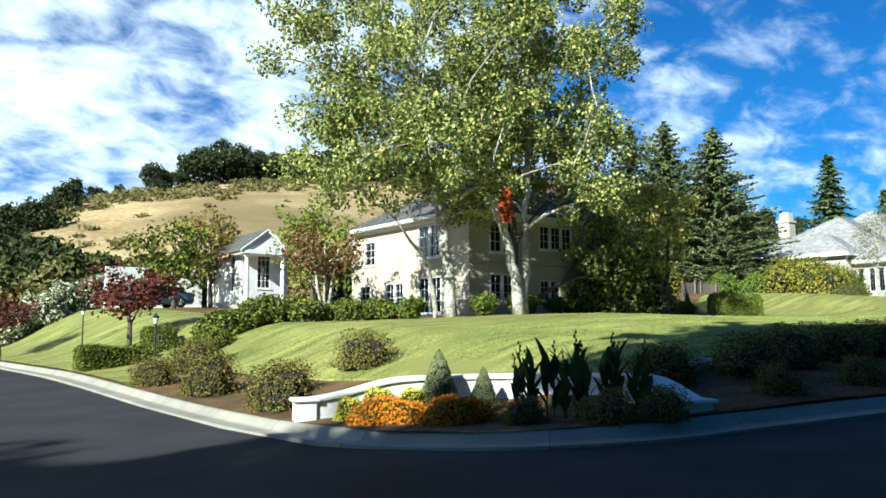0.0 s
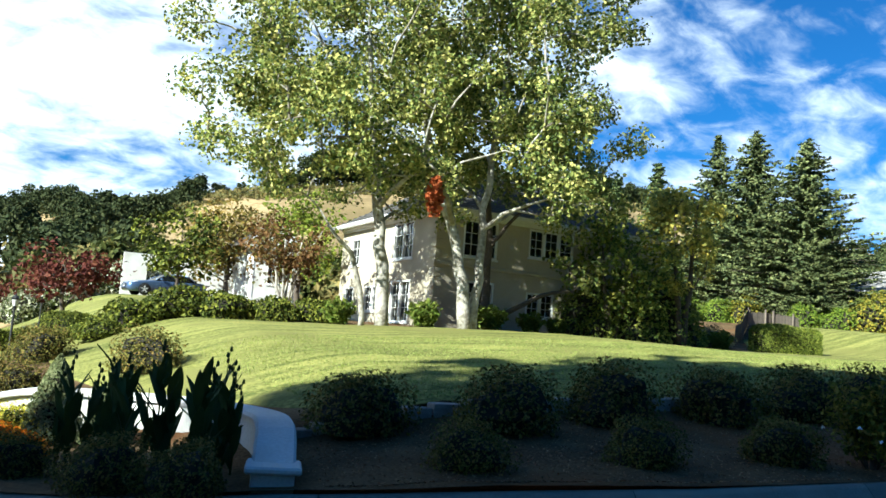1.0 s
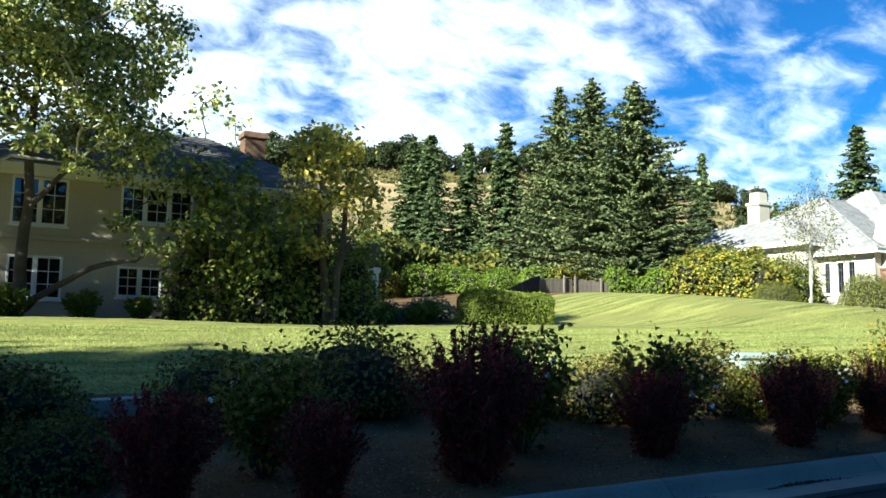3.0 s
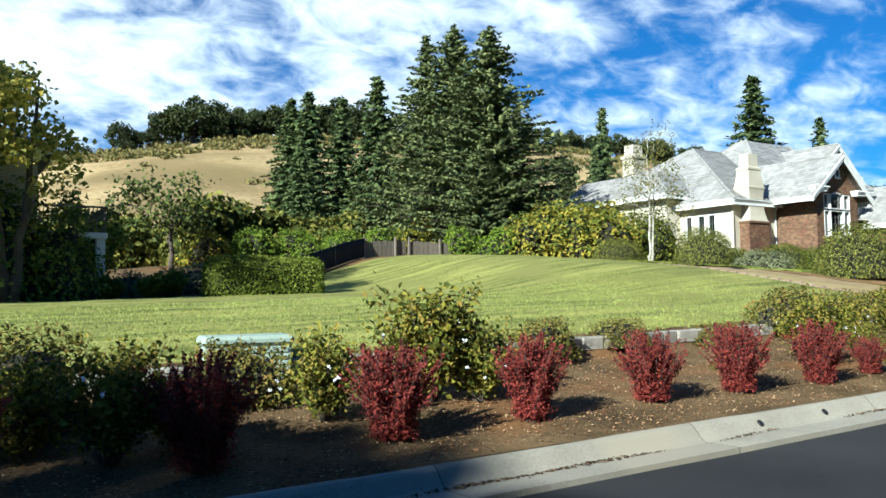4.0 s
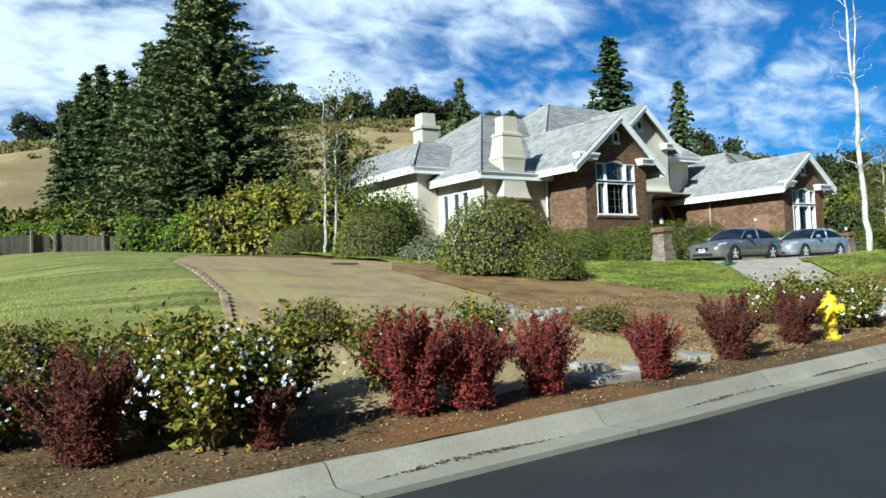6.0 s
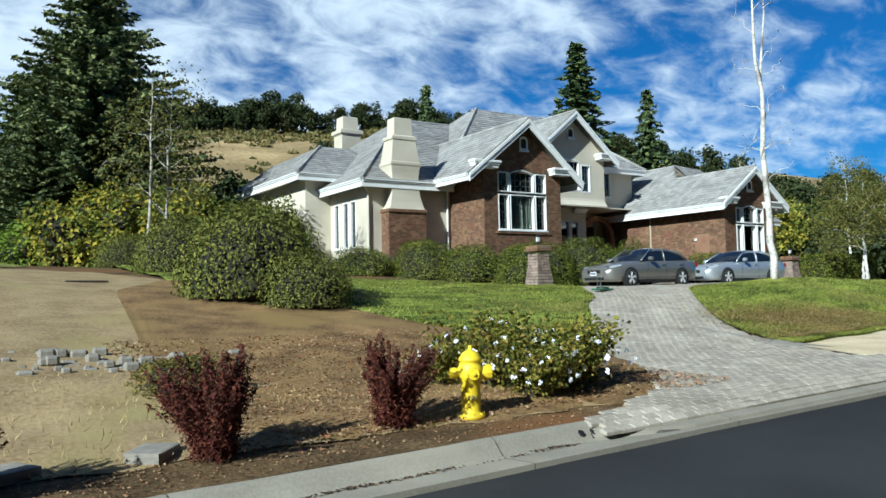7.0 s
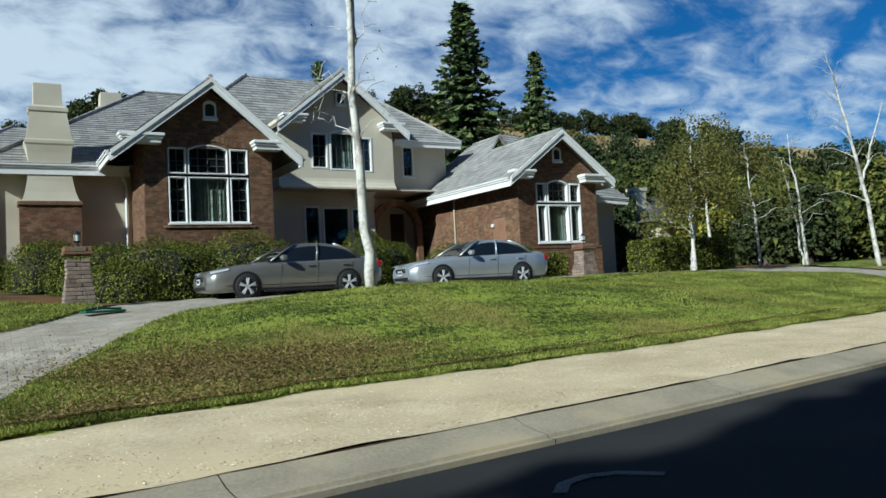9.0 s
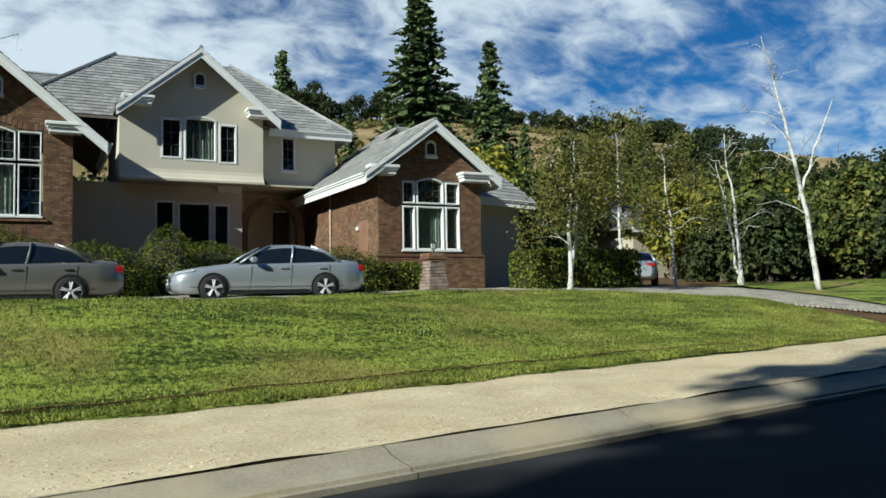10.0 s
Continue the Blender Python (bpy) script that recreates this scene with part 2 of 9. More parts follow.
class Geo:
    """Collects corners, quads and triangles, with a material slot for each piece added."""

    def __init__(self):
        self.v, self.q, self.t, self.n, self.cuts = [], [], [], 0, []

    def add(self, verts, quads=None, tris=None, slot=0):
        verts = np.asarray(verts, dtype=float).reshape(-1, 3)
        if quads is not None and len(quads):
            self.q.append((np.asarray(quads, dtype=int).reshape(-1, 4) + self.n, slot))
        if tris is not None and len(tris):
            self.t.append((np.asarray(tris, dtype=int).reshape(-1, 3) + self.n, slot))
        self.v.append(verts)
        self.n += len(verts)
        return self

    def split(self):
        """One welded Geo for each run of pieces between two cuts."""
        marks = self.cuts + [self.n]
        v = np.concatenate(self.v)
        out = []
        for a, b in zip(marks, marks[1:]):
            _, first, idx = np.unique(np.round(v[a:b], 3), axis=0, return_index=True, return_inverse=True)
            idx = idx.ravel()
            g = Geo()
            g.v, g.n = [v[a:b][first]], len(first)
            for store, dest in ((self.q, g.q), (self.t, g.t)):
                for faces, slot in store:
                    if a <= faces.min() < b:
                        dest.append((idx[faces - a], slot))
            out.append(g)
        return out

    def mesh(self, name, mats, smooth=False):
        v = np.concatenate(self.v) if self.v else np.zeros((0, 3))
        nq, nt = sum(len(a) for a, _ in self.q), sum(len(a) for a, _ in self.t)
        loops = np.concatenate([a.ravel() for a, _ in self.q] + [a.ravel() for a, _ in self.t]) if nq + nt else np.zeros(0, int)
        starts = np.concatenate([np.arange(nq) * 4, nq * 4 + np.arange(nt) * 3])
        slots = np.concatenate([np.full(len(a), s) for a, s in self.q] + [np.full(len(a), s) for a, s in self.t])
        me = bpy.data.meshes.new(name)
        me.vertices.add(len(v)); me.vertices.foreach_set("co", v.ravel())
        me.loops.add(len(loops)); me.loops.foreach_set("vertex_index", loops.astype(np.int32))
        me.polygons.add(len(starts)); me.polygons.foreach_set("loop_start", starts.astype(np.int32))
        me.polygons.foreach_set("material_index", slots.astype(np.int32))
        me.polygons.foreach_set("use_smooth", np.full(len(starts), smooth))
        for m in (mats if isinstance(mats, (list, tuple)) else [mats]):
            me.materials.append(m)
        me.update(calc_edges=True)
        me.validate()
        return me

    def box(self, x0, x1, y0, y1, z0, z1, slot=0):
        v = [(x, y, z) for z in (z0, z1) for y in (y0, y1) for x in (x0, x1)]
        return self.add(v, [(0, 2, 3, 1), (4, 5, 7, 6), (0, 1, 5, 4), (2, 6, 7, 3), (0, 4, 6, 2), (1, 3, 7, 5)], slot=slot)

    def bevel_box(self, x0, x1, y0, y1, z0, z1, b=0.02, slot=0):
        """A box whose twelve edges are cut back by b."""
        c = np.array([(x0 + x1) / 2, (y0 + y1) / 2, (z0 + z1) / 2])
        h = np.array([abs(x1 - x0) / 2, abs(y1 - y0) / 2, abs(z1 - z0) / 2])
        b = min(b, h.min() * 0.9)
        vid, verts = {}, []
        for sx in (-1, 1):
            for sy in (-1, 1):
                for sz in (-1, 1):
                    for ax in range(3):
                        s = np.array([sx, sy, sz])
                        p = s * (h - b)
                        p[ax] = s[ax] * h[ax]
                        vid[sx, sy, sz, ax] = len(verts)
                        verts.append(c + p)
        quads, tris = [], []
        for ax in range(3):
            o = [a for a in range(3) if a != ax]
            for s in (-1, 1):
                def key(a, d):
                    k = [0, 0, 0]; k[ax] = s; k[o[0]] = a; k[o[1]] = d
                    return vid[(*k, ax)]
                f = [key(-1, -1), key(1, -1), key(1, 1), key(-1, 1)]
                quads.append(f if (s > 0) != (ax == 1) else f[::-1])
            for s1 in (-1, 1):
                for s2 in (-1, 1):
                    def key2(e, which):
                        k = [0, 0, 0]; k[ax] = e; k[o[0]] = s1; k[o[1]] = s2
                        return vid[(*k, which)]
                    f = [key2(-1, o[0]), key2(1, o[0]), key2(1, o[1]), key2(-1, o[1])]
                    quads.append(f)
        for sx in (-1, 1):
            for sy in (-1, 1):
                for sz in (-1, 1):
                    tris.append([vid[sx, sy, sz, a] for a in range(3)])
        return self.add(verts, quads, tris, slot)

    def tube(self, pts, radii, seg=7, slot=0, cap=True):
        pts = np.asarray(pts, float)
        radii = np.broadcast_to(np.asarray(radii, float), (len(pts),))
        tang = np.gradient(pts, axis=0)
        tang /= np.linalg.norm(tang, axis=1, keepdims=True) + 1e-9
        up = np.array([0.0, 0, 1]) if abs(tang[0][2]) < 0.9 else np.array([1.0, 0, 0])
        rings = []
        a = np.arange(seg) * 2 * math.pi / seg
        for p, t, r in zip(pts, tang, radii):
            s = np.cross(t, up); s /= np.linalg.norm(s) + 1e-9
            u = np.cross(s, t)
            rings.append(p + r * (np.cos(a)[:, None] * s + np.sin(a)[:, None] * u))
            up = u
        v = np.concatenate(rings)
        q = [(i * seg + j, i * seg + (j + 1) % seg, (i + 1) * seg + (j + 1) % seg, (i + 1) * seg + j) for i in range(len(pts) - 1) for j in range(seg)]
        t = []
        if cap:
            v = np.concatenate([v, pts[:1], pts[-1:]])
            n = len(pts) * seg
            t = [(n, (j + 1) % seg, j) for j in range(seg)] + [(n + 1, n - seg + j, n - seg + (j + 1) % seg) for j in range(seg)]
        return self.add(v, q, t, slot)

    def lathe(self, profile, seg=20, slot=0, centre=(0, 0, 0), axis="z"):
        """A turned shape out of (radius, height) pairs."""
        a = np.arange(seg) * 2 * math.pi / seg
        v = []
        for r, h in profile:
            c, s = r * np.cos(a), r * np.sin(a)
            hh = np.full(seg, h)
            v.append(np.stack({"z": (c, s, hh), "y": (c, hh, s), "x": (hh, c, s)}[axis], 1))
        v = np.concatenate(v) + np.array(centre)
        q = [(i * seg + j, i * seg + (j + 1) % seg, (i + 1) * seg + (j + 1) % seg, (i + 1) * seg + j) for i in range(len(profile) - 1) for j in range(seg)]
        return self.add(v, q, slot=slot)

    def grid(self, P, slot=0):
        """P: an array of points, rows by columns by 3."""
        r, c = P.shape[:2]
        i = np.arange((r - 1) * c).reshape(r - 1, c)[:, :-1]
        q = np.stack([i, i + 1, i + c + 1, i + c], -1).reshape(-1, 4)
        return self.add(P.reshape(-1, 3), q, slot=slot)

    def prism(self, outline, y0, y1, slot=0):
        """An outline of (x, z) pairs drawn out along y."""
        n = len(outline)
        if self.cuts:
            self.cuts.append(self.n)
        v = [(x, y0, z) for x, z in outline] + [(x, y1, z) for x, z in outline]
        self.add(v, [(i, (i + 1) % n, n + (i + 1) % n, n + i) for i in range(n)], slot=slot)
        return self.add(v, None, [(0, i + 1, i) for i in range(1, n - 1)] + [(n, n + i, n + i + 1) for i in range(1, n - 1)], slot=slot)


def smoothstep(a, b, x):
    t = np.clip((np.asarray(x, float) - a) / (b - a), 0, 1)
    return t * t * (3 - 2 * t)


def part(name, g, mats, parent=None, label="", smooth=False, at=None):
    """One mesh object out of a Geo (or a ready mesh), under a thing or a part."""
    if isinstance(g, Geo) and g.cuts:
        return [part(name, k, mats, parent, label, smooth, at) for k in g.split()][0]
    ob = new(name, g if isinstance(g, bpy.types.Mesh) else g.mesh(name, mats, smooth))
    if at is not None:
        ob.matrix_basis = at
    ob.parent = parent
    return tagged(ob, label)


def thing(name, label, category, at=None, group="", kind=""):
    e = new(name)
    e.empty_display_size = 0.2
    if at is not None:
        e.matrix_basis = at
    return tagged(e, label, category, group, kind)


# ---- the lie of the land ----
CORNER_X, CORNER_R = 6.62, 4.4


def road_z(x):
    return np.interp(x, [-200, 0, 20, 50, 78, 200], [-3.0, 0.0, 0.55, 1.09, 1.57, 3.1])


def kerb_y(x):
    """The kerb face along the road; towards the side street it turns in a quarter circle."""
    x = np.asarray(x, float)
    a = np.clip(x - CORNER_X, 0, CORNER_R)
    turn = CORNER_R - np.sqrt(np.maximum(CORNER_R ** 2 - (CORNER_R - a) ** 2, 0))
    far = np.interp(x, [10.5, 11.6, 14.3, 17.5, 24, 37, 46, 54, 62, 70, 77, 81, 89, 110, 200], [6.98, 6.58, 5.78, 5.45, 5.25, 4.92, 4.75, 4.98, 5.42, 5.75, 6.35, 6.85, 7.9, 11.3, 30])
    return far + turn


def line_y(x):
    """The line that the beds and lawns keep to: the kerb's, but straight towards the corner."""
    x = np.asarray(x, float)
    return np.where(x < 24, 5.45 - 0.0148 * (np.clip(x, 10.5, 24) - 10.5), kerb_y(np.maximum(x, 24)))


def dip(x, y):
    """The fall of the crossing towards the side street."""
    return -0.035 * np.clip(np.asarray(y, float) - 4, 0, 9.5) * (1 - smoothstep(15, 32, y)) * (1 - smoothstep(9, 15, x))


STATIONS_X = [5, 14, 24, 34, 44, 52, 60, 68, 76, 86, 104]
STATIONS_W = [0.2, 3.7, 4.1, 8, 12, 16, 22, 30, 45]
RISE = np.array([
    [.15, .20, .22, .30, .42, .5, .6, 1.0, 2.2], [.15, .45, .75, 1.0, 1.25, 1.45, 1.6, 1.9, 2.8],
    [.15, .48, .80, 1.15, 1.45, 1.68, 1.75, 1.9, 2.8], [.15, .48, .80, 1.10, 1.33, 1.43, 1.5, 1.8, 2.9],
    [.15, .48, .80, 1.12, 1.35, 1.42, 1.5, 2.4, 3.4], [.15, .45, .80, 1.4, 2.0, 2.4, 2.9, 3.3, 3.8],
    [.15, .40, .46, 1.1, 1.7, 2.1, 2.6, 3.0, 3.6], [.15, .20, .24, .85, 1.4, 1.7, 2.2, 2.6, 3.2],
    [.15, .20, .26, .98, 1.40, 1.46, 1.9, 2.2, 3.0], [.15, .20, .26, .98, 1.40, 1.46, 1.7, 1.9, 2.6], [.15, .20, .26, .8, 1.2, 1.3, 1.4, 1.6, 2.2]])


RIDGE_Y = 245.0


def hill_z(x, y):
    """The dry hill behind the houses, with its ridge some 245 m off."""
    ridge = np.interp(x, [-250, -120, -10, 15, 35, 47, 60, 81, 105, 135, 205, 400], [22, 24, 26, 27, 28, 32, 37.4, 43, 49, 52.5, 55, 56])
    d = y - 6 * np.sin(x / 47.0) - 3 * np.sin(x / 19.0 + 1)
    up = np.interp(d, [52, 80, 110, 150, 190, 222, 240, 250, 300, 450], [0, 0.09, 0.22, 0.48, 0.735, 0.885, 0.972, 1.0, 0.95, 0.7])
    return ridge * up + 0.6 * np.sin(x / 11.0) * np.sin(y / 13.0) * smoothstep(60, 90, y)


def land_z(x, y):
    x, y = np.asarray(x, float), np.asarray(y, float)
    w = y - line_y(x)
    ix = np.clip(np.searchsorted(STATIONS_X, x) - 1, 0, len(STATIONS_X) - 2)
    fx = np.clip((x - np.take(STATIONS_X, ix)) / (np.take(STATIONS_X, ix + 1) - np.take(STATIONS_X, ix)), 0, 1)
    fx = fx * fx * (3 - 2 * fx)
    lo = np.zeros(np.broadcast(x, y).shape); hi = lo.copy()
    for i in range(len(STATIONS_X)):
        col = np.interp(w, STATIONS_W, RISE[i])
        lo = np.where(ix == i, col, lo); hi = np.where(ix + 1 == i, col, hi)
    rise = lo * (1 - fx) + hi * fx
    side = smoothstep(0.0, 7.5, x - CORNER_X)
    rise = 0.15 + (rise - 0.15) * side
    # level bed held in front of the curved garden wall
    ang = np.degrees(np.arctan2(y - 8.6, x - 7.0))
    reach = 3.95 + 0.85 * np.clip(ang / 90, -0.1, 1.05)
    front = (1 - smoothstep(reach - 0.55, reach + 0.05, np.hypot(x - 7.0, y - 8.6))) * smoothstep(-24, -14, ang) * (1 - smoothstep(100, 112, ang))
    rise = rise + (np.minimum(rise, 0.16) - rise) * front
    # low mound along the back of the lawn island
    rise = rise + 0.5 * np.exp(-((x - 78.5) / 6.0) ** 2 - ((y - 14.0) / 1.9) ** 2)
    return road_z(x) + dip(x, y) + rise + hill_z(x, y) * smoothstep(-60, 20, y)


def lz(x, y):
    return float(land_z(x, y))


def bumps(x, y, a=0.02, f=1.0):
    return a * (np.sin(x * 2.3 * f + 1.1 * y * f) * np.sin(y * 1.9 * f - 0.7 * x * f) + 0.5 * np.sin(x * 5.1 * f) * np.sin(y * 4.3 * f + 1))


def side_x(y, a):
    """The side street's kerb leans a little with distance."""
    return a + 0.004 * np.maximum(y - 30, 0) * (1 - smoothstep(CORNER_X + 4, CORNER_X + 14, a))


# the ground: one sheet, on the near side of the kerb and round the far sides of both streets
g = Geo()
av = np.concatenate([CORNER_X + np.array([.17, .3, .5, .8, 1.2, 1.7, 2.3, 3, 3.6, 4.0, 4.4]), np.arange(11.5, 112, 1.0), np.array([115, 120, 128, 140, 160, 190, 230, 300, 420, 700, 1200])])
wv = np.concatenate([np.array([.17, .5, 1, 1.5, 2, 2.5, 3, 3.4, 3.7, 4.1, 4.6]), np.arange(5.2, 30, 0.8), np.arange(30.5, 60, 2.0), np.arange(60, 262, 5.0), np.array([270, 285, 310, 360, 500, 800, 1500])])
A, Wd = np.meshgrid(av, wv, indexing="ij")
Y = kerb_y(A) + Wd
X = side_x(Y, A)
Z = land_z(X, Y) + bumps(X, Y, 0.015)
# dug out a little under the paving, the island and the verge
Z -= 0.05 * smoothstep(64.5, 66.0, X) * (1 - smoothstep(13.0, 15.0, Wd)) * smoothstep(0.1, 0.5, Wd)
n_w = len(wv)
first_hill = int(np.searchsorted(wv, 44.0))
full_sheet = np.stack([X, Y, Z], -1)
g.grid(full_sheet[:, :first_hill + 1])
g.grid(full_sheet[:, first_hill:], 1)
# beyond the road's other kerb, and beyond the side street
for x_axis, y_axis, fall in ((np.array([-1500, -600, -300, -150, -80, -40, -20, 0, 20, 40, 60, 80, 100, 140, 200, 300, 600, 1200.0]), np.array([-1500, -600, -250, -120, -60, -30, -15, -9, -5.6]), 0),
                             (np.array([-1500, -600, -300, -150, -80, -40, -20, -10, -4.6]), np.array([-5.6, 5, 15, 30, 50, 70, 90, 110, 130, 150, 180, 205, 225, 240, 255, 300, 600, 1500.0]), 1)):
    XX, YY = np.meshgrid(x_axis, y_axis, indexing="ij")
    ZZ = road_z(XX) + 0.15 + hill_z(XX, YY) * smoothstep(40, 90, YY)
    g.grid(np.stack([XX, YY, ZZ], -1), fall)
ground = part("ground", g, [SOIL, HILL], smooth=True)
tagged(ground, "brown soil and bark mulch ground rising from the street", "ground", kind="structure")


def strip(name, mats, a0, a1, w0, w1, na, nw, lift, label, category, edge=0.0, cut=None, smooth=True):
    """A sheet on the land between two lines along the kerb; w0 and w1 may be functions of x."""
    aa = np.linspace(a0, a1, na)
    f0 = w0(aa) if callable(w0) else np.full(na, w0)
    f1 = w1(aa) if callable(w1) else np.full(na, w1)
    t = np.linspace(0, 1, nw)
    P = np.zeros((na, nw, 3))
    for j, s in enumerate(t):
        w = f0 + (f1 - f0) * s
        if j == 0:
            w = w + edge * (np.sin(aa * 7.1) + np.sin(aa * 17.3 + 2) * 0.7 + np.sin(aa * 3.1) * 0.8)
        y = line_y(aa) + w
        x = side_x(y, aa)
        P[:, j] = np.stack([x, y, land_z(x, y) + bumps(x, y, 0.015) + lift * (0.25 if j == 0 else 1)], -1)
    ob = part(name, Geo().grid(P), mats, smooth=smooth)
    return tagged(ob, label, category, kind="structure")


# road: asphalt out to the gutter, both streets in one sheet
g = Geo()
xs = np.concatenate([np.array([-1200, -600, -300, -150, -80, -40, -20, -10, -5.0, 0, 2.5]), CORNER_X + np.array([0, .15, .4, .8, 1.3, 2, 2.8, 3.4, 3.9, 4.4]), np.arange(12, 112, 1.0), np.array([115, 120, 130, 150, 200.0])])
ks = kerb_y(np.maximum(xs, CORNER_X))
rows = []
for s in np.linspace(0, 1, 13):
    y = -5.6 + (ks - 0.42 + 5.6) * s
    rows.append(np.stack([xs, y, road_z(xs) + 0.05 * (1 - (2 * s - 1) ** 2) - 0.05 + dip(xs, y) + bumps(xs, y, 0.004)], -1))
g.grid(np.array(rows)[:, ::1])
ys = np.array([float(kerb_y(CORNER_X)) - 0.42, 12, 15, 20, 26, 34, 45, 60, 80, 110.0])
P = np.zeros((len(ys), 8, 3))
for i, y in enumerate(ys):
    right = float(side_x(y, CORNER_X)) - 0.42
    x = np.linspace(-4.6, right, 8)
    P[i] = np.stack([x, np.full(8, y if i else y - 0.3), road_z(x) - (0.05 if i else 0.062) + dip(x, y) + hill_z(x, y) * 0.6], -1)
g.grid(P)
road = part("road", g, [ASPHALT], smooth=True)
tagged(road, "dark grey asphalt road with a side street", "road", kind="structure")

# kerb and gutter, cast in lengths with open joints
kerb_path = []
for y in np.concatenate([np.arange(90, 40, -3.0), np.arange(40, 11.6, -1.0)]):
    kerb_path.append((float(side_x(y, CORNER_X)), y))
for th in np.linspace(0, math.pi / 2, 12)[0:]:
    kerb_path.append((CORNER_X + CORNER_R - CORNER_R * math.cos(th), 0))
kerb_path = [(x, y if y else float(kerb_y(x))) for x, y in kerb_path]
for x in np.arange(11.2, 130, 0.7):
    kerb_path.append((x, float(kerb_y(x))))
kp = np.array(kerb_path)
seglen = np.concatenate([[0], np.cumsum(np.linalg.norm(np.diff(kp, axis=0), axis=1))])
kerb = thing("kerb", "pale concrete kerb and gutter cast in lengths", "kerb", kind="structure")
PROFILE = [(-0.44, -0.10), (-0.44, 0.004), (-0.05, -0.012), (0.0, 0.004), (0.055, 0.06), (0.10, 0.112), (0.135, 0.14), (0.17, 0.151), (0.205, 0.15), (0.205, -0.1)]
joint_step, joint = 3.05, 0.0
LOW_PROFILE = [(-0.44, -0.10), (-0.44, 0.004), (-0.335, -0.004), (-0.325, 0.028), (-0.29, 0.034), (-0.15, 0.050), (0.0, 0.078), (0.12, 0.122), (0.205, 0.15), (0.205, -0.1)]


def kerb_section(px):
    """Offset and height of each line of the kerb's section at the stations px."""
    k = smoothstep(60.7, 61.7, px)
    return [(a[0] * (1 - k) + b[0] * k, a[1] * (1 - k) + b[1] * k) for a, b in zip(PROFILE, LOW_PROFILE)]


while joint < seglen[-1] - 1:
    s = np.linspace(joint + 0.005, joint + joint_step - 0.005, 6)
    px, py = np.interp(s, seglen, kp[:, 0]), np.interp(s, seglen, kp[:, 1])
    e = 0.05
    tx = np.interp(s + e, seglen, kp[:, 0]) - np.interp(s - e, seglen, kp[:, 0])
    ty = np.interp(s + e, seglen, kp[:, 1]) - np.interp(s - e, seglen, kp[:, 1])
    ln = np.hypot(tx, ty) + 1e-9
    nx, ny = -ty / ln, tx / ln
    P = np.zeros((6, len(PROFILE), 3))
    base = road_z(px) + dip(px, py) + np.where(py > 11, hill_z(px, py) * 0.6, 0)
    for j, (o, h) in enumerate(kerb_section(px)):
        P[:, j] = np.stack([px + nx * o, py + ny * o, base + h], -1)
    gg = Geo().grid(P)
    part("kerb_length", gg, [CONCRETE if px.mean() < 68.5 else DUSTY], kerb)
    joint += joint_step
# packing in the open joints, a little below the concrete
s = np.linspace(0.02, seglen[-1] - 0.05, 400)
px, py = np.interp(s, seglen, kp[:, 0]), np.interp(s, seglen, kp[:, 1])
tx, ty = np.gradient(px), np.gradient(py)
ln = np.hypot(tx, ty) + 1e-9
base = road_z(px) + dip(px, py) + np.where(py > 11, hill_z(px, py) * 0.6, 0)
P = np.zeros((400, len(PROFILE) - 1, 3))
for j, (o, h) in enumerate(kerb_section(px)[1:]):
    o = o + 0.006
    P[:, j] = np.stack([px - ty / ln * o, py + tx / ln * o, base + h - 0.014], -1)
part("joint_packing", Geo().grid(P), [material("joint packing", (0.06, 0.055, 0.05), (0.12, 0.11, 0.10), 3.0, 30.0, 0.95, 0.3, 0.004)], kerb)
# earth packed under and behind the concrete
P = np.zeros((400, 4, 3))
for j, (o, h) in enumerate(((-0.5, -0.07), (0.10, -0.07), (0.195, 0.118), (0.85, 0.128))):
    P[:, j] = np.stack([px - ty / ln * o, py + tx / ln * o, base + h], -1)
part("earth_backing", Geo().grid(P), [SOIL], kerb)

# lawns, the bare bank, and the sandy verge, each a sheet of its own on the land


def lawn_front(a):
    return np.interp(a, [9.4, 10.0, 10.8, 11.6, 12.4], [15.5, 11.5, 8.2, 5.4, 4.05])


def drive_left(a):
    """The upper side of the driveway, against the bank and the lawn."""
    return np.interp(a, [60.8, 61.6, 62.66, 63.07, 63.73, 64.5, 65.0, 65.4, 66.5, 67.1, 68.1, 69.1, 70.6, 71.5, 72.2, 74, 90, 98, 106], [0.2, 0.4, 0.88, 1.15, 1.7, 2.95, 4.0, 4.45, 5.85, 6.6, 7.6, 8.75, 10.0, 11.3, 12.2, 16.2, 16.8, 15.0, 6])


def bank_top(a):
    """Where the bare bank meets the lawn by the driveway."""
    return np.interp(a, [60, 61.5, 62.5, 63.2, 63.8, 64.4, 64.9], [15, 10.5, 7.9, 6.7, 5.8, 4.85, 4.1])


def island_back(a):
    """The side of the lawn island towards the driveway."""
    return np.interp(a, [69.4, 69.6, 70.0, 70.5, 71.2, 72.35, 73.6, 76, 80, 88, 93, 97, 101, 106], [3.0, 3.6, 4.63, 5.6, 6.5, 7.85, 9.0, 10.5, 11.3, 11.8, 11.0, 8.5, 4.0, 2.9])


def verge_front(a):
    return np.interp(a, [68.6, 68.75, 69.0, 69.4, 69.7], [1.44, 1.0, 0.66, 0.3, 0.175])


def verge_back(a):
    return np.interp(a, [68.6, 68.75, 69.0, 69.3, 69.5, 70.5, 71, 74, 80, 90, 125], [1.5, 1.9, 2.4, 2.9, 3.3, 3.36, 3.4, 3.5, 3.06, 2.86, 2.86])


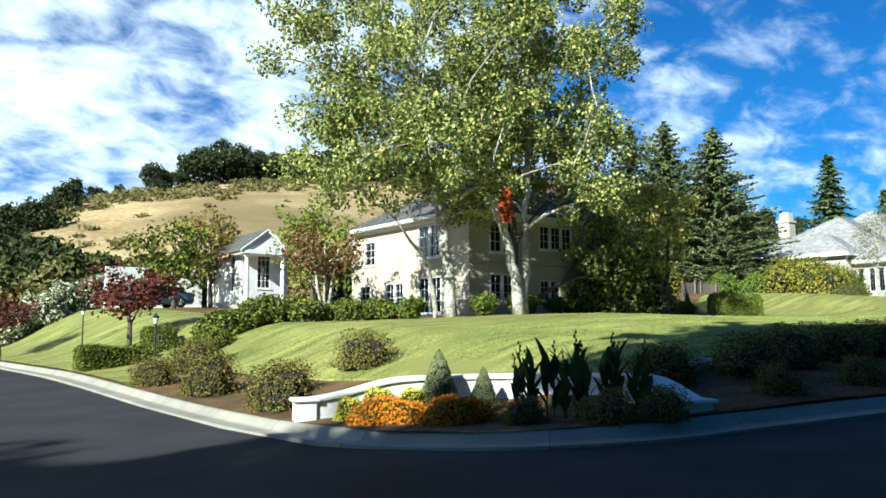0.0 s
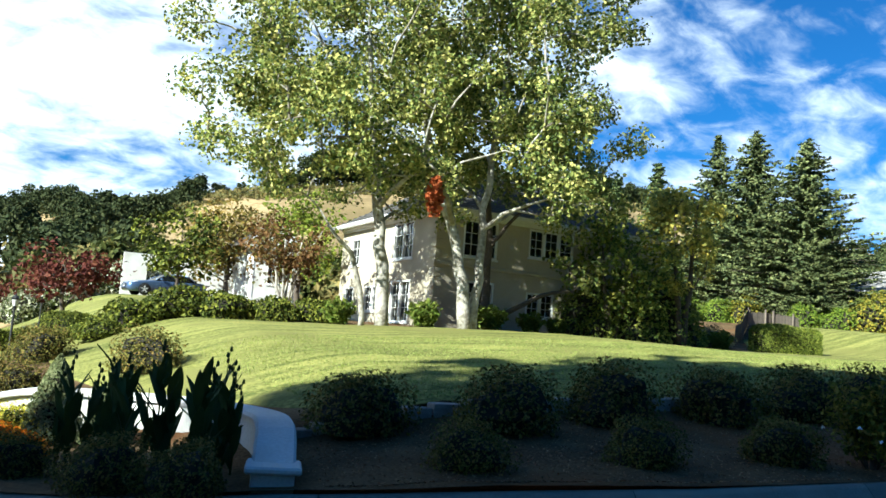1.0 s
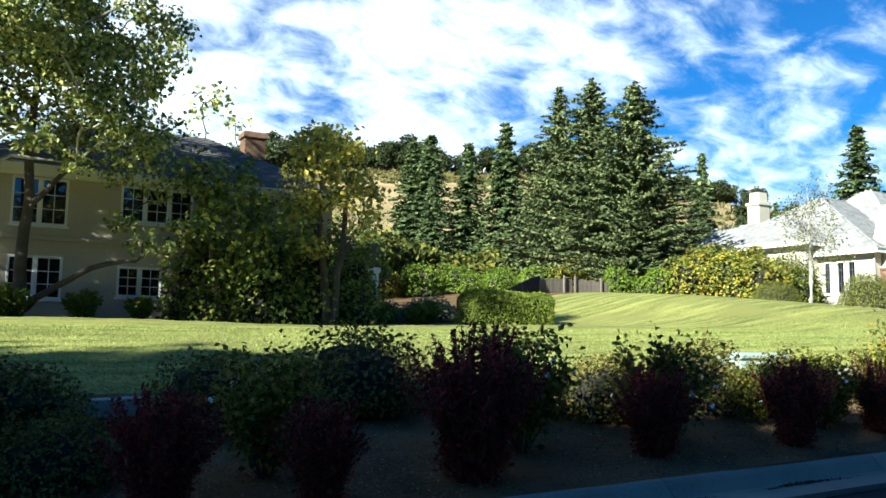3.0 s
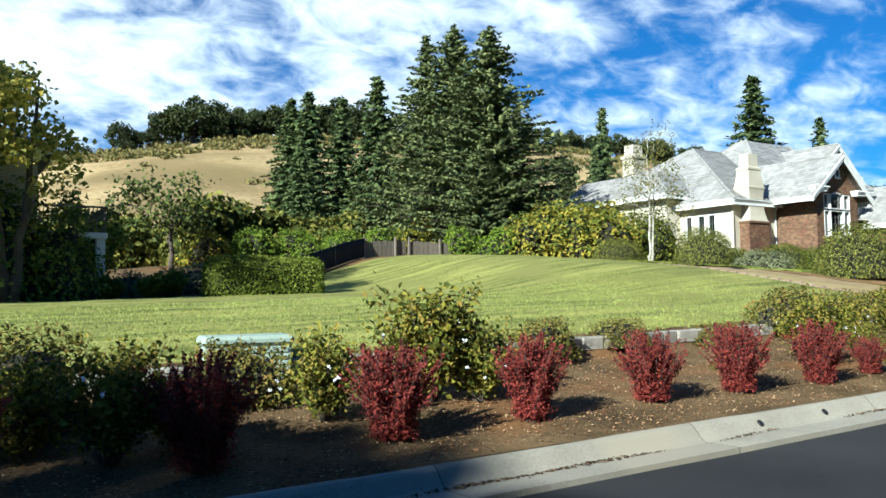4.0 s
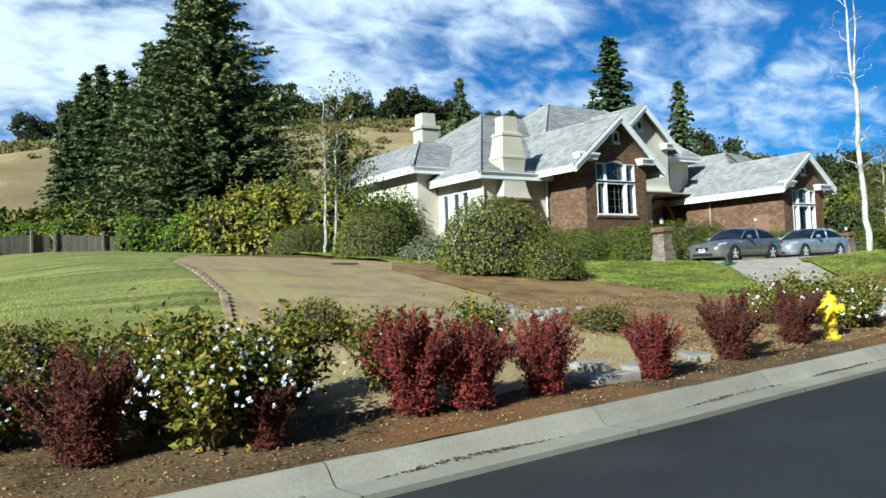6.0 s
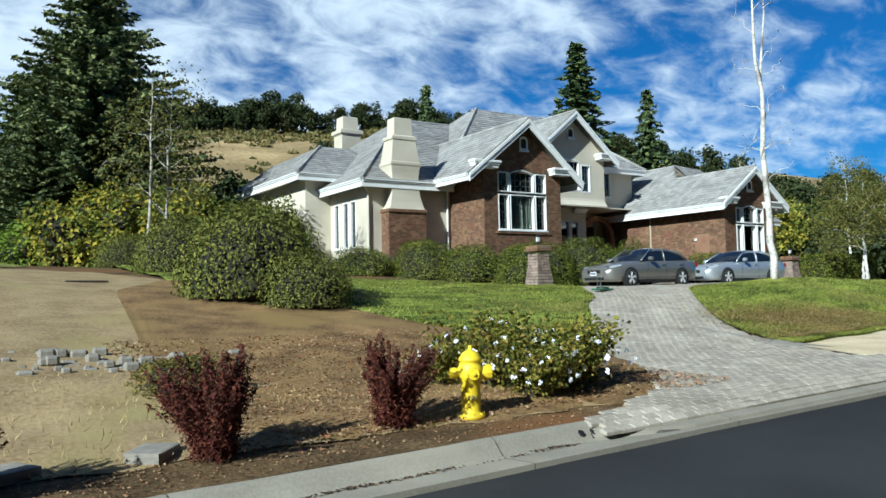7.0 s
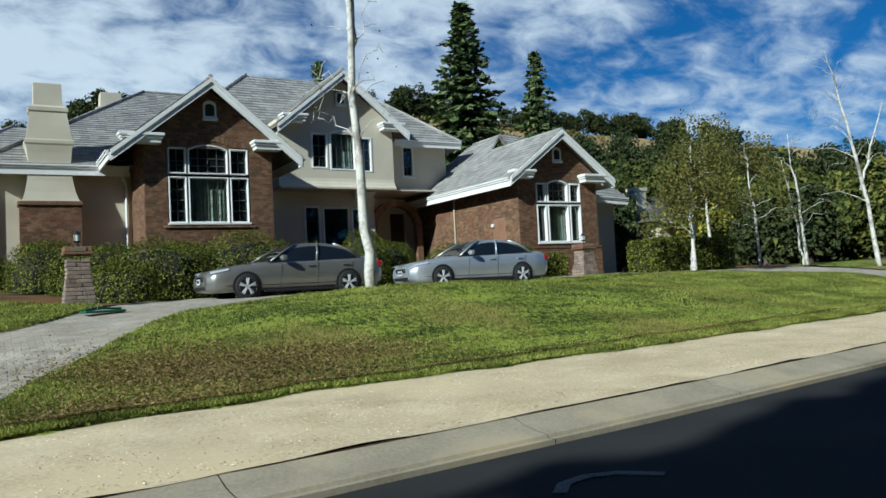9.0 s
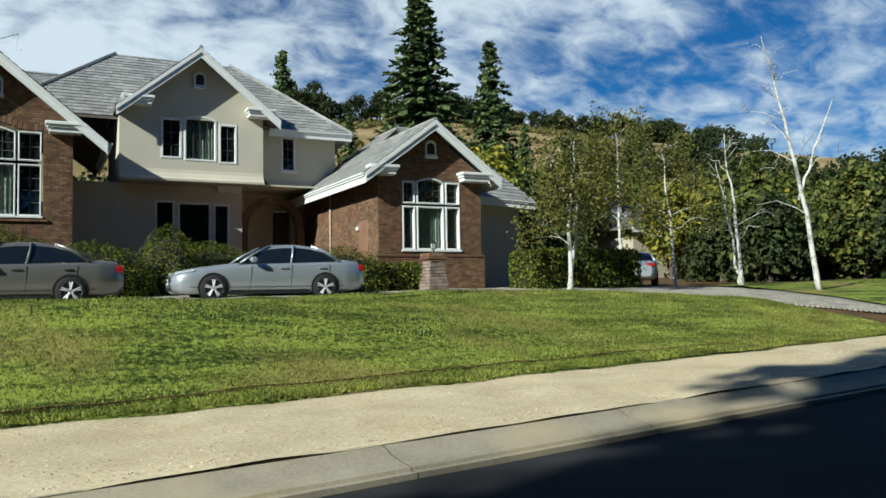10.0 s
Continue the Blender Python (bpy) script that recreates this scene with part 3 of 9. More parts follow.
def crest_back(a):
    return np.interp(a, [9.4, 14, 18, 22, 34, 38, 41, 45, 50, 53], [22.0, 22.5, 20.0, 18, 20.5, 21, 23, 27, 29, 28.5])


strip("lawn", [LAWN_PALE], 9.4, 50.0, lawn_front, crest_back, 150, 44, 0.045, "wide sunlit pale green mown lawn on a gentle mound", "lawn", 0.02)
strip("lawn", [LAWN_PALE], 50.0, 57.5, lambda a: np.interp(a, [50.3, 51.5, 52.3, 52.8, 53.2, 55, 57.5], [4.1, 5.6, 8.2, 11.2, 14.5, 19.2, 22]), lambda a: np.full(a.shape, 28.5), 24, 30, 0.045, "pale green mown lawn running up to the fence", "lawn", 0.03)
strip("bare_bank", [DRY_SOIL], 49.6, 64.9, lambda a: np.where(a < 61.6, np.interp(a, [49.6, 52, 58, 61.6], [2.0, 1.2, 0.9, 0.6]), drive_left(a) + 0.03), lambda a: np.interp(a, [49.6, 50.3, 51.5, 52.3, 52.8, 53.2, 55, 57.5, 59, 60, 61.5, 63, 64.9], [3.8, 4.1, 5.6, 8.2, 11.2, 14.5, 19.1, 19.6, 18.4, 15, 11, 8, 4.2]), 60, 30, 0.03, "bare dry brown earth bank", "bank", 0.06)
strip("littered_bank", [BROWN_BANK], 57.0, 64.9, lambda a: np.where(a < 61.6, np.interp(a, [57, 58, 61.6], [2.2, 0.95, 0.62]), drive_left(a) + 0.05), lambda a: np.interp(a, [57, 57.6, 58.2, 60, 61.5, 63, 64.9], [2.4, 7, 12, 14.9, 10.9, 7.9, 4.1]), 50, 30, 0.045, "brown earth bank strewn with dry leaves", "bank", 0.08)
strip("lawn", [LAWN], 60.0, 72.2, lambda a: np.where(a < 64.9, bank_top(a), drive_left(a)), lambda a: np.interp(a, [60, 66, 70, 72.2], [23, 20, 16.5, 13.8]), 60, 30, 0.075, "green mown lawn sloping down beside a driveway", "lawn", 0.05)
strip("verge", [SAND], 68.6, 125, verge_front, verge_back, 220, 12, 0.03, "pale sandy gravel verge along the kerb", "verge")
strip("lawn", [LAWN], 69.45, 97.0, lambda a: verge_back(a) - 0.06, lambda a: np.maximum(island_back(a), verge_back(a)), 150, 30, 0.085, "thick green mown lawn island in front of parked cars", "lawn", 0.045)
strip("lawn", [LAWN], 101.5, 125.0, lambda a: np.full(a.shape, 2.9), lambda a: np.full(a.shape, 14.5), 30, 20, 0.05, "green lawn under birches beyond a drive", "lawn", 0.03)
strip("driveway_bed", [material("paver bedding", (0.20, 0.18, 0.15), (0.30, 0.275, 0.235), 1.5, 30.0, 0.95, 0.4, 0.01)], 60.9, 106.0, lambda a: np.where(a < 69.5, 0.19, island_back(a) - 0.12), lambda a: drive_left(a) - 0.05, 150, 30, 0.006, "grey paved driveway curving up to the house", "driveway")
strip("lawn", [LAWN_PALE], 6.85, 15.5, lambda a: np.interp(a, [6.85, 7.6, 9, 11, 15.5], [17.6, 19.0, 21.5, 22.5, 23.5]), lambda a: np.interp(a, [6.85, 7, 15.5], [46, 50, 52]), 24, 34, 0.05, "green mown lawn beside the side street", "lawn", 0.05)

# ---- plants ----
rng = np.random.default_rng(7)

SYCAMORE = leaf_material("sycamore leaves", [(0.04, 0.066, 0.018), (0.105, 0.14, 0.036), (0.215, 0.245, 0.065), (0.345, 0.345, 0.10), (0.50, 0.44, 0.15)], 0.30, 0.5)
SHADY = leaf_material("shaded broad leaves", [(0.035, 0.060, 0.013), (0.09, 0.125, 0.024), (0.21, 0.235, 0.045), (0.32, 0.32, 0.065)], 0.3)
YELLOWING = leaf_material("yellowing leaves", [(0.07, 0.10, 0.02), (0.15, 0.17, 0.03), (0.30, 0.27, 0.04), (0.42, 0.33, 0.045)], 0.38)
AUTUMN = leaf_material("russet leaves", [(0.065, 0.055, 0.018), (0.13, 0.065, 0.026), (0.17, 0.095, 0.034), (0.10, 0.095, 0.026)], 0.25)
ORANGE_LEAF = leaf_material("orange brown leaves", [(0.07, 0.078, 0.018), (0.17, 0.12, 0.028), (0.24, 0.16, 0.035), (0.13, 0.12, 0.028)], 0.25)
MAROON = leaf_material("maroon leaves", [(0.055, 0.018, 0.016), (0.11, 0.03, 0.022), (0.15, 0.055, 0.03)], 0.25)
RED_LEAF = leaf_material("crimson leaves", [(0.045, 0.011, 0.012), (0.115, 0.020, 0.018), (0.215, 0.038, 0.030), (0.29, 0.065, 0.047)], 0.24)
CEDAR = leaf_material("cedar needles", [(0.030, 0.044, 0.018), (0.085, 0.105, 0.040), (0.20, 0.215, 0.08)], 0.16)
REDWOOD = leaf_material("redwood needles", [(0.026, 0.044, 0.018), (0.066, 0.092, 0.034), (0.15, 0.175, 0.06)], 0.14)
OAK = leaf_material("oak leaves", [(0.018, 0.027, 0.010), (0.034, 0.044, 0.015), (0.056, 0.063, 0.022)], 0.12)
SCRUB = leaf_material("scrub leaves", [(0.07, 0.075, 0.025), (0.13, 0.115, 0.04), (0.19, 0.15, 0.05)], 0.15)
HEDGE = leaf_material("hedge leaves", [(0.020, 0.030, 0.005), (0.066, 0.084, 0.012), (0.22, 0.225, 0.034)], 0.16)
DOME = leaf_material("clipped dome leaves", [(0.028, 0.036, 0.008), (0.080, 0.090, 0.018), (0.20, 0.19, 0.04)], 0.14)
SHRUB = leaf_material("shrub leaves", [(0.034, 0.038, 0.010), (0.085, 0.085, 0.018), (0.17, 0.15, 0.034), (0.22, 0.14, 0.042)], 0.2)
ROSE = leaf_material("rose leaves", [(0.030, 0.042, 0.008), (0.085, 0.095, 0.015), (0.22, 0.205, 0.03), (0.27, 0.19, 0.045)], 0.28)
PETAL = leaf_material("white petals", [(0.72, 0.73, 0.80), (0.84, 0.84, 0.87)], 0.3)
MARIGOLD = leaf_material("orange petals", [(0.55, 0.13, 0.008), (0.72, 0.23, 0.012), (0.62, 0.29, 0.02), (0.10, 0.085, 0.02)], 0.25)
# near-black colour painting the shade inside bushes, also worn by their twigs
SHADE_CORE = material("inner shade and twigs", (0.012, 0.012, 0.007), (0.035, 0.030, 0.017), 4.0, 20.0, 0.95, 0.5, 0.02)


def leaves(g, pts, out, size, slot=1, fold=0.25, spread=0.9, stretch=1.5):
    """One folded leaf at each point, facing roughly outwards."""
    n = len(pts)
    if n == 0:
        return
    nrm = out + rng.normal(0, spread, (n, 3))
    nrm /= np.linalg.norm(nrm, axis=1, keepdims=True) + 1e-9
    t = np.cross(nrm, rng.normal(0, 1, (n, 3)))
    t /= np.linalg.norm(t, axis=1, keepdims=True) + 1e-9
    b = np.cross(nrm, t)
    s = (size * rng.uniform(0.6, 1.3, n))[:, None]
    base, tip = pts - t * s * stretch * 0.5, pts + t * s * stretch * 0.5
    lift = nrm * s * fold
    left, right = pts + b * s * 0.5 + lift, pts - b * s * 0.5 + lift
    v = np.stack([base, right, tip, left], 1).reshape(-1, 3)
    g.add(v, np.arange(4 * n).reshape(n, 4), slot=slot)


def ball_points(n):
    d = rng.normal(0, 1, (n, 3))
    return d / (np.linalg.norm(d, axis=1, keepdims=True) + 1e-9)


def lump(d, seed, amp=0.12, f=2.2):
    """A smooth unevenness over directions."""
    s = seed * 1.7
    return 1 + amp * (np.sin(d[:, 0] * f * 1.7 + s) * np.cos(d[:, 1] * f * 1.3 + 2 * s) + 0.7 * np.sin(d[:, 2] * f * 2.1 + d[:, 0] * f + 3 * s) + 0.5 * np.sin((d[:, 1] - d[:, 0]) * f * 3.3 + s))


def blob(g, rx, ry, rz, cz, seed, slot=0, scale=0.9, amp=0.12, rings=9, seg=14):
    th = np.linspace(0, math.pi, rings)
    ph = np.linspace(0, 2 * math.pi, seg + 1)
    T, Pp = np.meshgrid(th, ph, indexing="ij")
    d = np.stack([np.sin(T) * np.cos(Pp), np.sin(T) * np.sin(Pp), np.cos(T)], -1)
    r = lump(d.reshape(-1, 3), seed, amp).reshape(T.shape)[..., None] * scale
    P = d * r * np.array([rx, ry, rz]) + np.array([0, 0, cz])
    P[..., 2] = np.maximum(P[..., 2], 0.0)
    g.grid(P[:, ::-1], slot)


def two_meshes(g, name, wood, leaf):
    """The wood or dark shade core (slot 0) and the leaves (slot 1) of a plant as two meshes."""
    v = np.concatenate(g.v)
    out = []
    for slot, mat in ((0, wood), (1, leaf)):
        k = Geo()
        for store, dest in ((g.q, k.q), (g.t, k.t)):
            for faces, s in store:
                if s == slot:
                    dest.append((faces, 0))
        used = np.unique(np.concatenate([f.ravel() for f, _ in k.q + k.t]))
        table = np.zeros(len(v), int); table[used] = np.arange(len(used))
        k.q, k.t = [(table[f], 0) for f, _ in k.q], [(table[f], 0) for f, _ in k.t]
        k.v, k.n = [v[used]], len(used)
        out.append(k.mesh(name, [mat]))
    return tuple(out)


def bush_mesh(name, rx, ry, h, n, size, mat, seed, amp=0.13, loose=0.10, low=0.0, spread=0.8, stretch=1.5, twigs=6):
    """A shrub: a dark shell for the shade inside, twigs, and many small leaves over an uneven outline."""
    g = Geo()
    cz, rz = h * (0.5 - low * 0.5), h * (0.5 + low * 0.5)
    # solid dark shell, the shrub's inner shade put into colour
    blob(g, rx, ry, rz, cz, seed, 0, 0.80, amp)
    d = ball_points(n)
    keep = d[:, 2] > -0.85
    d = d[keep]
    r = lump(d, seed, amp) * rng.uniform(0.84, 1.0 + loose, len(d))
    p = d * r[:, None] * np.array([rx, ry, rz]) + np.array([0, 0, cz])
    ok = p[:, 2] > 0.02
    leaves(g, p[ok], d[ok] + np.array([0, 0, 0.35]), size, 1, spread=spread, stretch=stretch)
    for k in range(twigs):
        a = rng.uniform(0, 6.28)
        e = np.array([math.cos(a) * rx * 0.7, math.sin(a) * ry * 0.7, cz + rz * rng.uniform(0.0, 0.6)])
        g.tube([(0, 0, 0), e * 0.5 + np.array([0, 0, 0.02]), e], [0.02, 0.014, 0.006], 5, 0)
    return two_meshes(g, name, SHADE_CORE, mat)


def place(name, mesh, x, y, label, category, turn=0.0, scale=1.0, group="", dz=0.0, z=None):
    s = scale if isinstance(scale, (tuple, list)) else (scale,) * 3
    ob = new(name) if isinstance(mesh, tuple) else new(name, mesh)
    ob.matrix_basis = Matrix.Translation((x, y, (lz(x, y) if z is None else z) + dz)) @ Matrix.Rotation(turn, 4, "Z") @ Matrix.Diagonal((*s, 1))
    if isinstance(mesh, tuple):
        ob.empty_display_size = 0.2
        # bare stems on plumes; on bushes and hedges a dark shell painted as shade
        part("woody_core", mesh[0], None, ob)
        part("foliage", mesh[1], None, ob)
    return tagged(ob, label, category, group)


def conifer_meshes(name, h, r, mat, seed, levels=46, per=7, step=0.30, spray=0.34, droop=0.25, start=0.04, power=0.85, jag=0.25, lifted=0.0):
    """Trunk and crown of a conifer: whorls of drooping boughs carrying flat sprays."""
    rg = np.random.default_rng(seed)
    gt, gc = Geo(), Geo()
    zz = np.linspace(0, h, 9)
    gt.tube([(0.05 * math.sin(z), 0.05 * math.cos(z * 0.7), z) for z in zz], np.maximum(0.016 * h * (1 - zz / h) ** 0.9, 0.02), 8)
    P, O = [], []
    for i in range(levels):
        f = start + (0.985 - start) * (i / (levels - 1)) ** 0.93
        L0 = r * ((1 - f) ** power) * (1 if f > 0.14 else 0.75 + f * 1.8) + 0.12
        k = max(3, int(per * (0.55 + 0.45 * (1 - f))))
        for j in range(k):
            a = 2 * math.pi * (j + rg.uniform(-0.35, 0.35)) / k + i * 2.4
            L = L0 * rg.uniform(1 - jag, 1 + jag * 0.7)
            z0 = f * h + rg.uniform(-1.1, 1.1) * h / levels
            m = max(3, int(L / step))
            s = (np.arange(m) + rg.uniform(0.2, 0.9)) / m
            rad = L * s
            zb = z0 + lifted * L * s - droop * L * s ** 1.6 + 0.10 * L * s ** 4
            ca, sa = math.cos(a), math.sin(a)
            pts = np.stack([ca * rad, sa * rad, zb], 1)
            for q in range(3):
                wob = rg.normal(0, 1, (m, 3)) * np.array([0.35, 0.35, 0.16]) * spray * (1.1 - 0.4 * s)[:, None] * 1.6
                P.append(pts + wob)
                O.append(np.stack([ca * np.full(m, 0.5), sa * np.full(m, 0.5), np.full(m, 0.9)], 1))
            if L > 0.9 and j % 2 == 0:
                gt.tube([(0, 0, z0), (ca * L * 0.5, sa * L * 0.5, z0 + lifted * L * 0.5 - droop * L * 0.33), (ca * L * 0.9, sa * L * 0.9, z0 + lifted * L * 0.9 - droop * L * 0.84)], [0.012 * L + 0.01, 0.008 * L + 0.006, 0.005], 4, cap=False)
    P, O = np.concatenate(P), np.concatenate(O)
    leaves(gc, P, O, spray, 0, fold=-0.18, spread=0.55, stretch=1.9)
    return gt.mesh(name + "_trunk", [BARK], True), gc.mesh(name + "_crown", [mat])


def tree(name, trunk_mesh, crown_mesh, x, y, label, category="tree", turn=0.0, scale=1.0, group="", dz=-0.05, z=None):
    s = scale if isinstance(scale, (tuple, list)) else (scale,) * 3
    t = thing(name, label, category, Matrix.Translation((x, y, (lz(x, y) if z is None else z) + dz)) @ Matrix.Rotation(turn, 4, "Z") @ Matrix.Diagonal((*s, 1)), group)
    part("trunk", trunk_mesh, None, t)
    part("crown", crown_mesh, None, t)
    return t


def bent(p0, p1, sag, n=6, wob=0.0, rg=rng):
    p0, p1 = np.asarray(p0, float), np.asarray(p1, float)
    t = np.linspace(0, 1, n)[:, None]
    p = p0 + (p1 - p0) * t
    p[:, 2] += sag * np.sin(t[:, 0] * math.pi)
    if wob:
        p[1:-1] += rg.normal(0, wob, (n - 2, 3))
    return p


def broadleaf_meshes(name, trunks, clumps, n_per, leaf, mat, bark, seed, flat=0.75, twig=0.03, thick=0.02):
    """trunks: lists of (point, radius) rows; clumps: rows of x, y, z, radius. A limb runs from the nearest trunk to each clump."""
    rg = np.random.default_rng(seed)
    gt, gc = Geo(), Geo()
    nodes = []
    for tr in trunks:
        p, r = np.array([a for a, _ in tr], float), np.array([b for _, b in tr], float)
        t = np.linspace(0, len(p) - 1, len(p) * 3)
        pp = np.stack([np.interp(t, np.arange(len(p)), p[:, i]) for i in range(3)], 1)
        pp[1:-1] += rg.normal(0, 0.03, (len(pp) - 2, 3))
        rr = np.interp(t, np.arange(len(p)), r)
        gt.tube(pp, rr, 9)
        nodes += [(q, b) for q, b in zip(pp[len(pp) // 3:], rr[len(pp) // 3:])]
    npos = np.array([q for q, _ in nodes])
    order = np.argsort([min(np.linalg.norm(npos - np.array(c[:3]), axis=1)) for c in clumps])
    for ci in order:
        cx, cy, cz, cr = clumps[ci]
        c = np.array([cx, cy, cz])
        d = np.linalg.norm(npos - c, axis=1) + 1.2 * np.maximum(npos[:, 2] - cz + 0.4, 0)
        k = int(np.argmin(d))
        b0 = min(nodes[k][1] * 0.6, twig + thick * d[k])
        limb = bent(npos[k], c, 0.12 * d[k], 5, 0.06, rg)
        gt.tube(limb, np.linspace(max(b0, twig), twig * 0.5, 5), 6, cap=False)
        for q in limb[2:]:
            nodes.append((q, b0 * 0.6))
        npos = np.concatenate([npos, limb[2:]])
        m = int(n_per * (cr ** 2))
        dd = rg.normal(0, 1, (m, 3)); dd /= np.linalg.norm(dd, axis=1, keepdims=True)
        rad = cr * rg.uniform(0.25, 1.0, m) ** 0.5 * lump(dd, seed + ci, 0.28, 2.0)
        p = c + dd * rad[:, None] * np.array([1, 1, flat])
        leaves(gc, p, dd * 0.7 + np.array([0, 0, 0.5]), leaf, 0, spread=0.75, stretch=1.25)
    return gt.mesh(name + "_trunk", [bark], True), gc.mesh(name + "_crown", [mat])


def crown_clumps(n, rx, ry, rz, cz, rmin, rmax, seed, shell=0.55, cut=-0.9, cx=0.0, cy=0.0):
    rg = np.random.default_rng(seed)
    out = []
    while len(out) < n:
        d = rg.normal(0, 1, 3); d /= np.linalg.norm(d)
        if d[2] < cut:
            continue
        f = rg.uniform(shell, 1.0)
        out.append((cx + d[0] * rx * f, cy + d[1] * ry * f, cz + d[2] * rz * f, rg.uniform(rmin, rmax)))
    return out


# the tall sycamores on the lawn: four trunks in two pairs, one wide crown each
def sycamore(x, y, lean, h, rx, seed, label, trunks, n, rz=None, cz=None, cut=-0.8, cx=0.0, low=()):
    low = list(low)
    rs = np.random.default_rng(seed + 50)
    for k in range(30):
        a, r0 = rs.uniform(0, 6.28), rs.uniform(2.4, 5.4)
        low.append((cx + r0 * math.cos(a), r0 * math.sin(a) * 0.9, rs.uniform(4.4, 7.6), rs.uniform(0.5, 0.95)))
    rz = rz or h * 0.42
    cz = cz or h * 0.62
    cl = crown_clumps(n, rx, rx * 0.85, rz, cz, 0.5, 1.05, seed, 0.45, cut, cx) + low
    t, c = broadleaf_meshes("sycamore", trunks, cl, 460, 0.118, SYCAMORE, BARK_PALE, seed, 0.75, 0.040, 0.030)
    return tree("sycamore_tree", t, c, x, y, label, "tree")


forked = sycamore(21.7, 23.1, 0, 15.5, 5.9, 11, "tall sycamore with forked pale trunk and yellow green leaves",
         [[((0, 0, 0), .26), ((-.25, 0, 1.8), .2), ((-.75, .1, 3.6), .17), ((-1.5, .2, 5.2), .14), ((-2.2, .3, 8), .09), ((-2.4, .3, 10), .05)],
          [((-.7, .1, 3.5), .12), ((-1.5, -.8, 4.2), .09), ((-2.5, -2.0, 4.75), .05)],
          [((.3, .1, 0), .2), ((.42, .1, 2), .15), ((.5, .2, 4), .13), ((.9, .3, 7), .1), ((1.3, .4, 10), .06), ((1.4, .4, 12), .03)]], 128, cx=0.5, low=[(4.6, -.6, 5.6, .7), (-3.6, 0, 4.6, .7), (-4.4, .4, 5.4, .8)])
sycamore(19.2, 24.3, 0, 15.0, 6.6, 12, "tall sycamore with leaning pale mottled trunk",
         [[((0, 0, 0), .25), ((-.12, 0, 1.8), .22), ((-.45, .1, 4), .18), ((-.9, .1, 7), .12), ((-1.3, .1, 10), .06)],
          [((-.7, .1, 0), .1), ((-.9, .1, 1.5), .09), ((-1.3, .1, 2.4), .08), ((-2.1, .1, 3.2), .05)]], 120, cx=-1.4, low=[(-3.6, .4, 4.4, .7), (-4.6, .2, 5.2, .8), (-2.6, -.5, 5.0, .6), (1.4, 1.0, 4.6, .8), (2.2, .6, 4.9, .8), (.8, .5, 4.1, .6), (3.0, 1.2, 4.3, .7)])


RUST = leaf_material("rust red dead leaves", [(0.20, 0.045, 0.015), (0.34, 0.085, 0.025), (0.42, 0.13, 0.045)], 0.3)
g = Geo()
d = ball_points(420)
leaves(g, np.array([-2.58, -2.1, 3.95]) + d * np.array([0.26, 0.26, 0.66]) * rng.uniform(0.3, 1.0, (420, 1)), d * 0.6 + np.array([0, 0, -0.5]), 0.13, 0, spread=0.7)
part("dead_leaf_spray", g, [RUST], forked, "hanging spray of rust red dead leaves")


# ---- building parts ----
BRICK = material("brown red brick", (0.082, 0.044, 0.026), (0.262, 0.150, 0.078), 5.0, 60.0, 0.88, 0.4, 0.006, third=(0.165, 0.076, 0.044), island=0.7)
BRICK_PIECE = material("single brown red brick", (0.082, 0.044, 0.026), (0.262, 0.150, 0.078), 5.0, 60.0, 0.88, 0.4, 0.006, third=(0.165, 0.076, 0.044), piece=0.7)
MORTAR = material("mortar", (0.13, 0.10, 0.075), (0.21, 0.17, 0.13), 3.0, 50.0, 0.95, 0.4, 0.005)
SLATE = material("grey slate shingle", (0.235, 0.23, 0.22), (0.39, 0.375, 0.35), 1.1, 24.0, 0.75, 0.4, 0.008, third=(0.27, 0.26, 0.24), island=0.42)
SLATE_PIECE = material("single grey slate shingle", (0.235, 0.23, 0.22), (0.39, 0.375, 0.35), 1.1, 24.0, 0.75, 0.4, 0.008, third=(0.27, 0.26, 0.24), piece=0.42)
SLATE_DARK = material("dark shingle", (0.075, 0.07, 0.065), (0.15, 0.14, 0.125), 1.1, 24.0, 0.85, 0.4, 0.008, island=0.4)
UNDER = material("roof boarding", (0.12, 0.10, 0.08), (0.2, 0.17, 0.13), 3.0, 30.0, 0.9, 0.3)
PANE = pane_material("dark window pane", (0.012, 0.015, 0.016))
MUNTIN = material("dark bronze glazing bars", (0.06, 0.06, 0.055), (0.12, 0.12, 0.11), 2.0, 30.0, 0.5, 0.1, 0.003)
PANE_BLUE = pane_material("sky lit window pane", (0.05, 0.06, 0.075))
CURTAIN = material("pale green curtain", (0.20, 0.26, 0.22), (0.38, 0.44, 0.38), 2.0, 14.0, 0.9, 0.2, 0.01)
# near-black colour standing in for the shade inside rooms and vents
DARK_INSIDE = material("dim room", (0.02, 0.018, 0.015), (0.05, 0.045, 0.04), 2.0, 14.0, 0.9, 0.1, 0.01)
FRONT_DOOR = material("dark wooden door", (0.05, 0.03, 0.02), (0.11, 0.065, 0.04), 2.0, 30.0, 0.5, 0.2, 0.004)


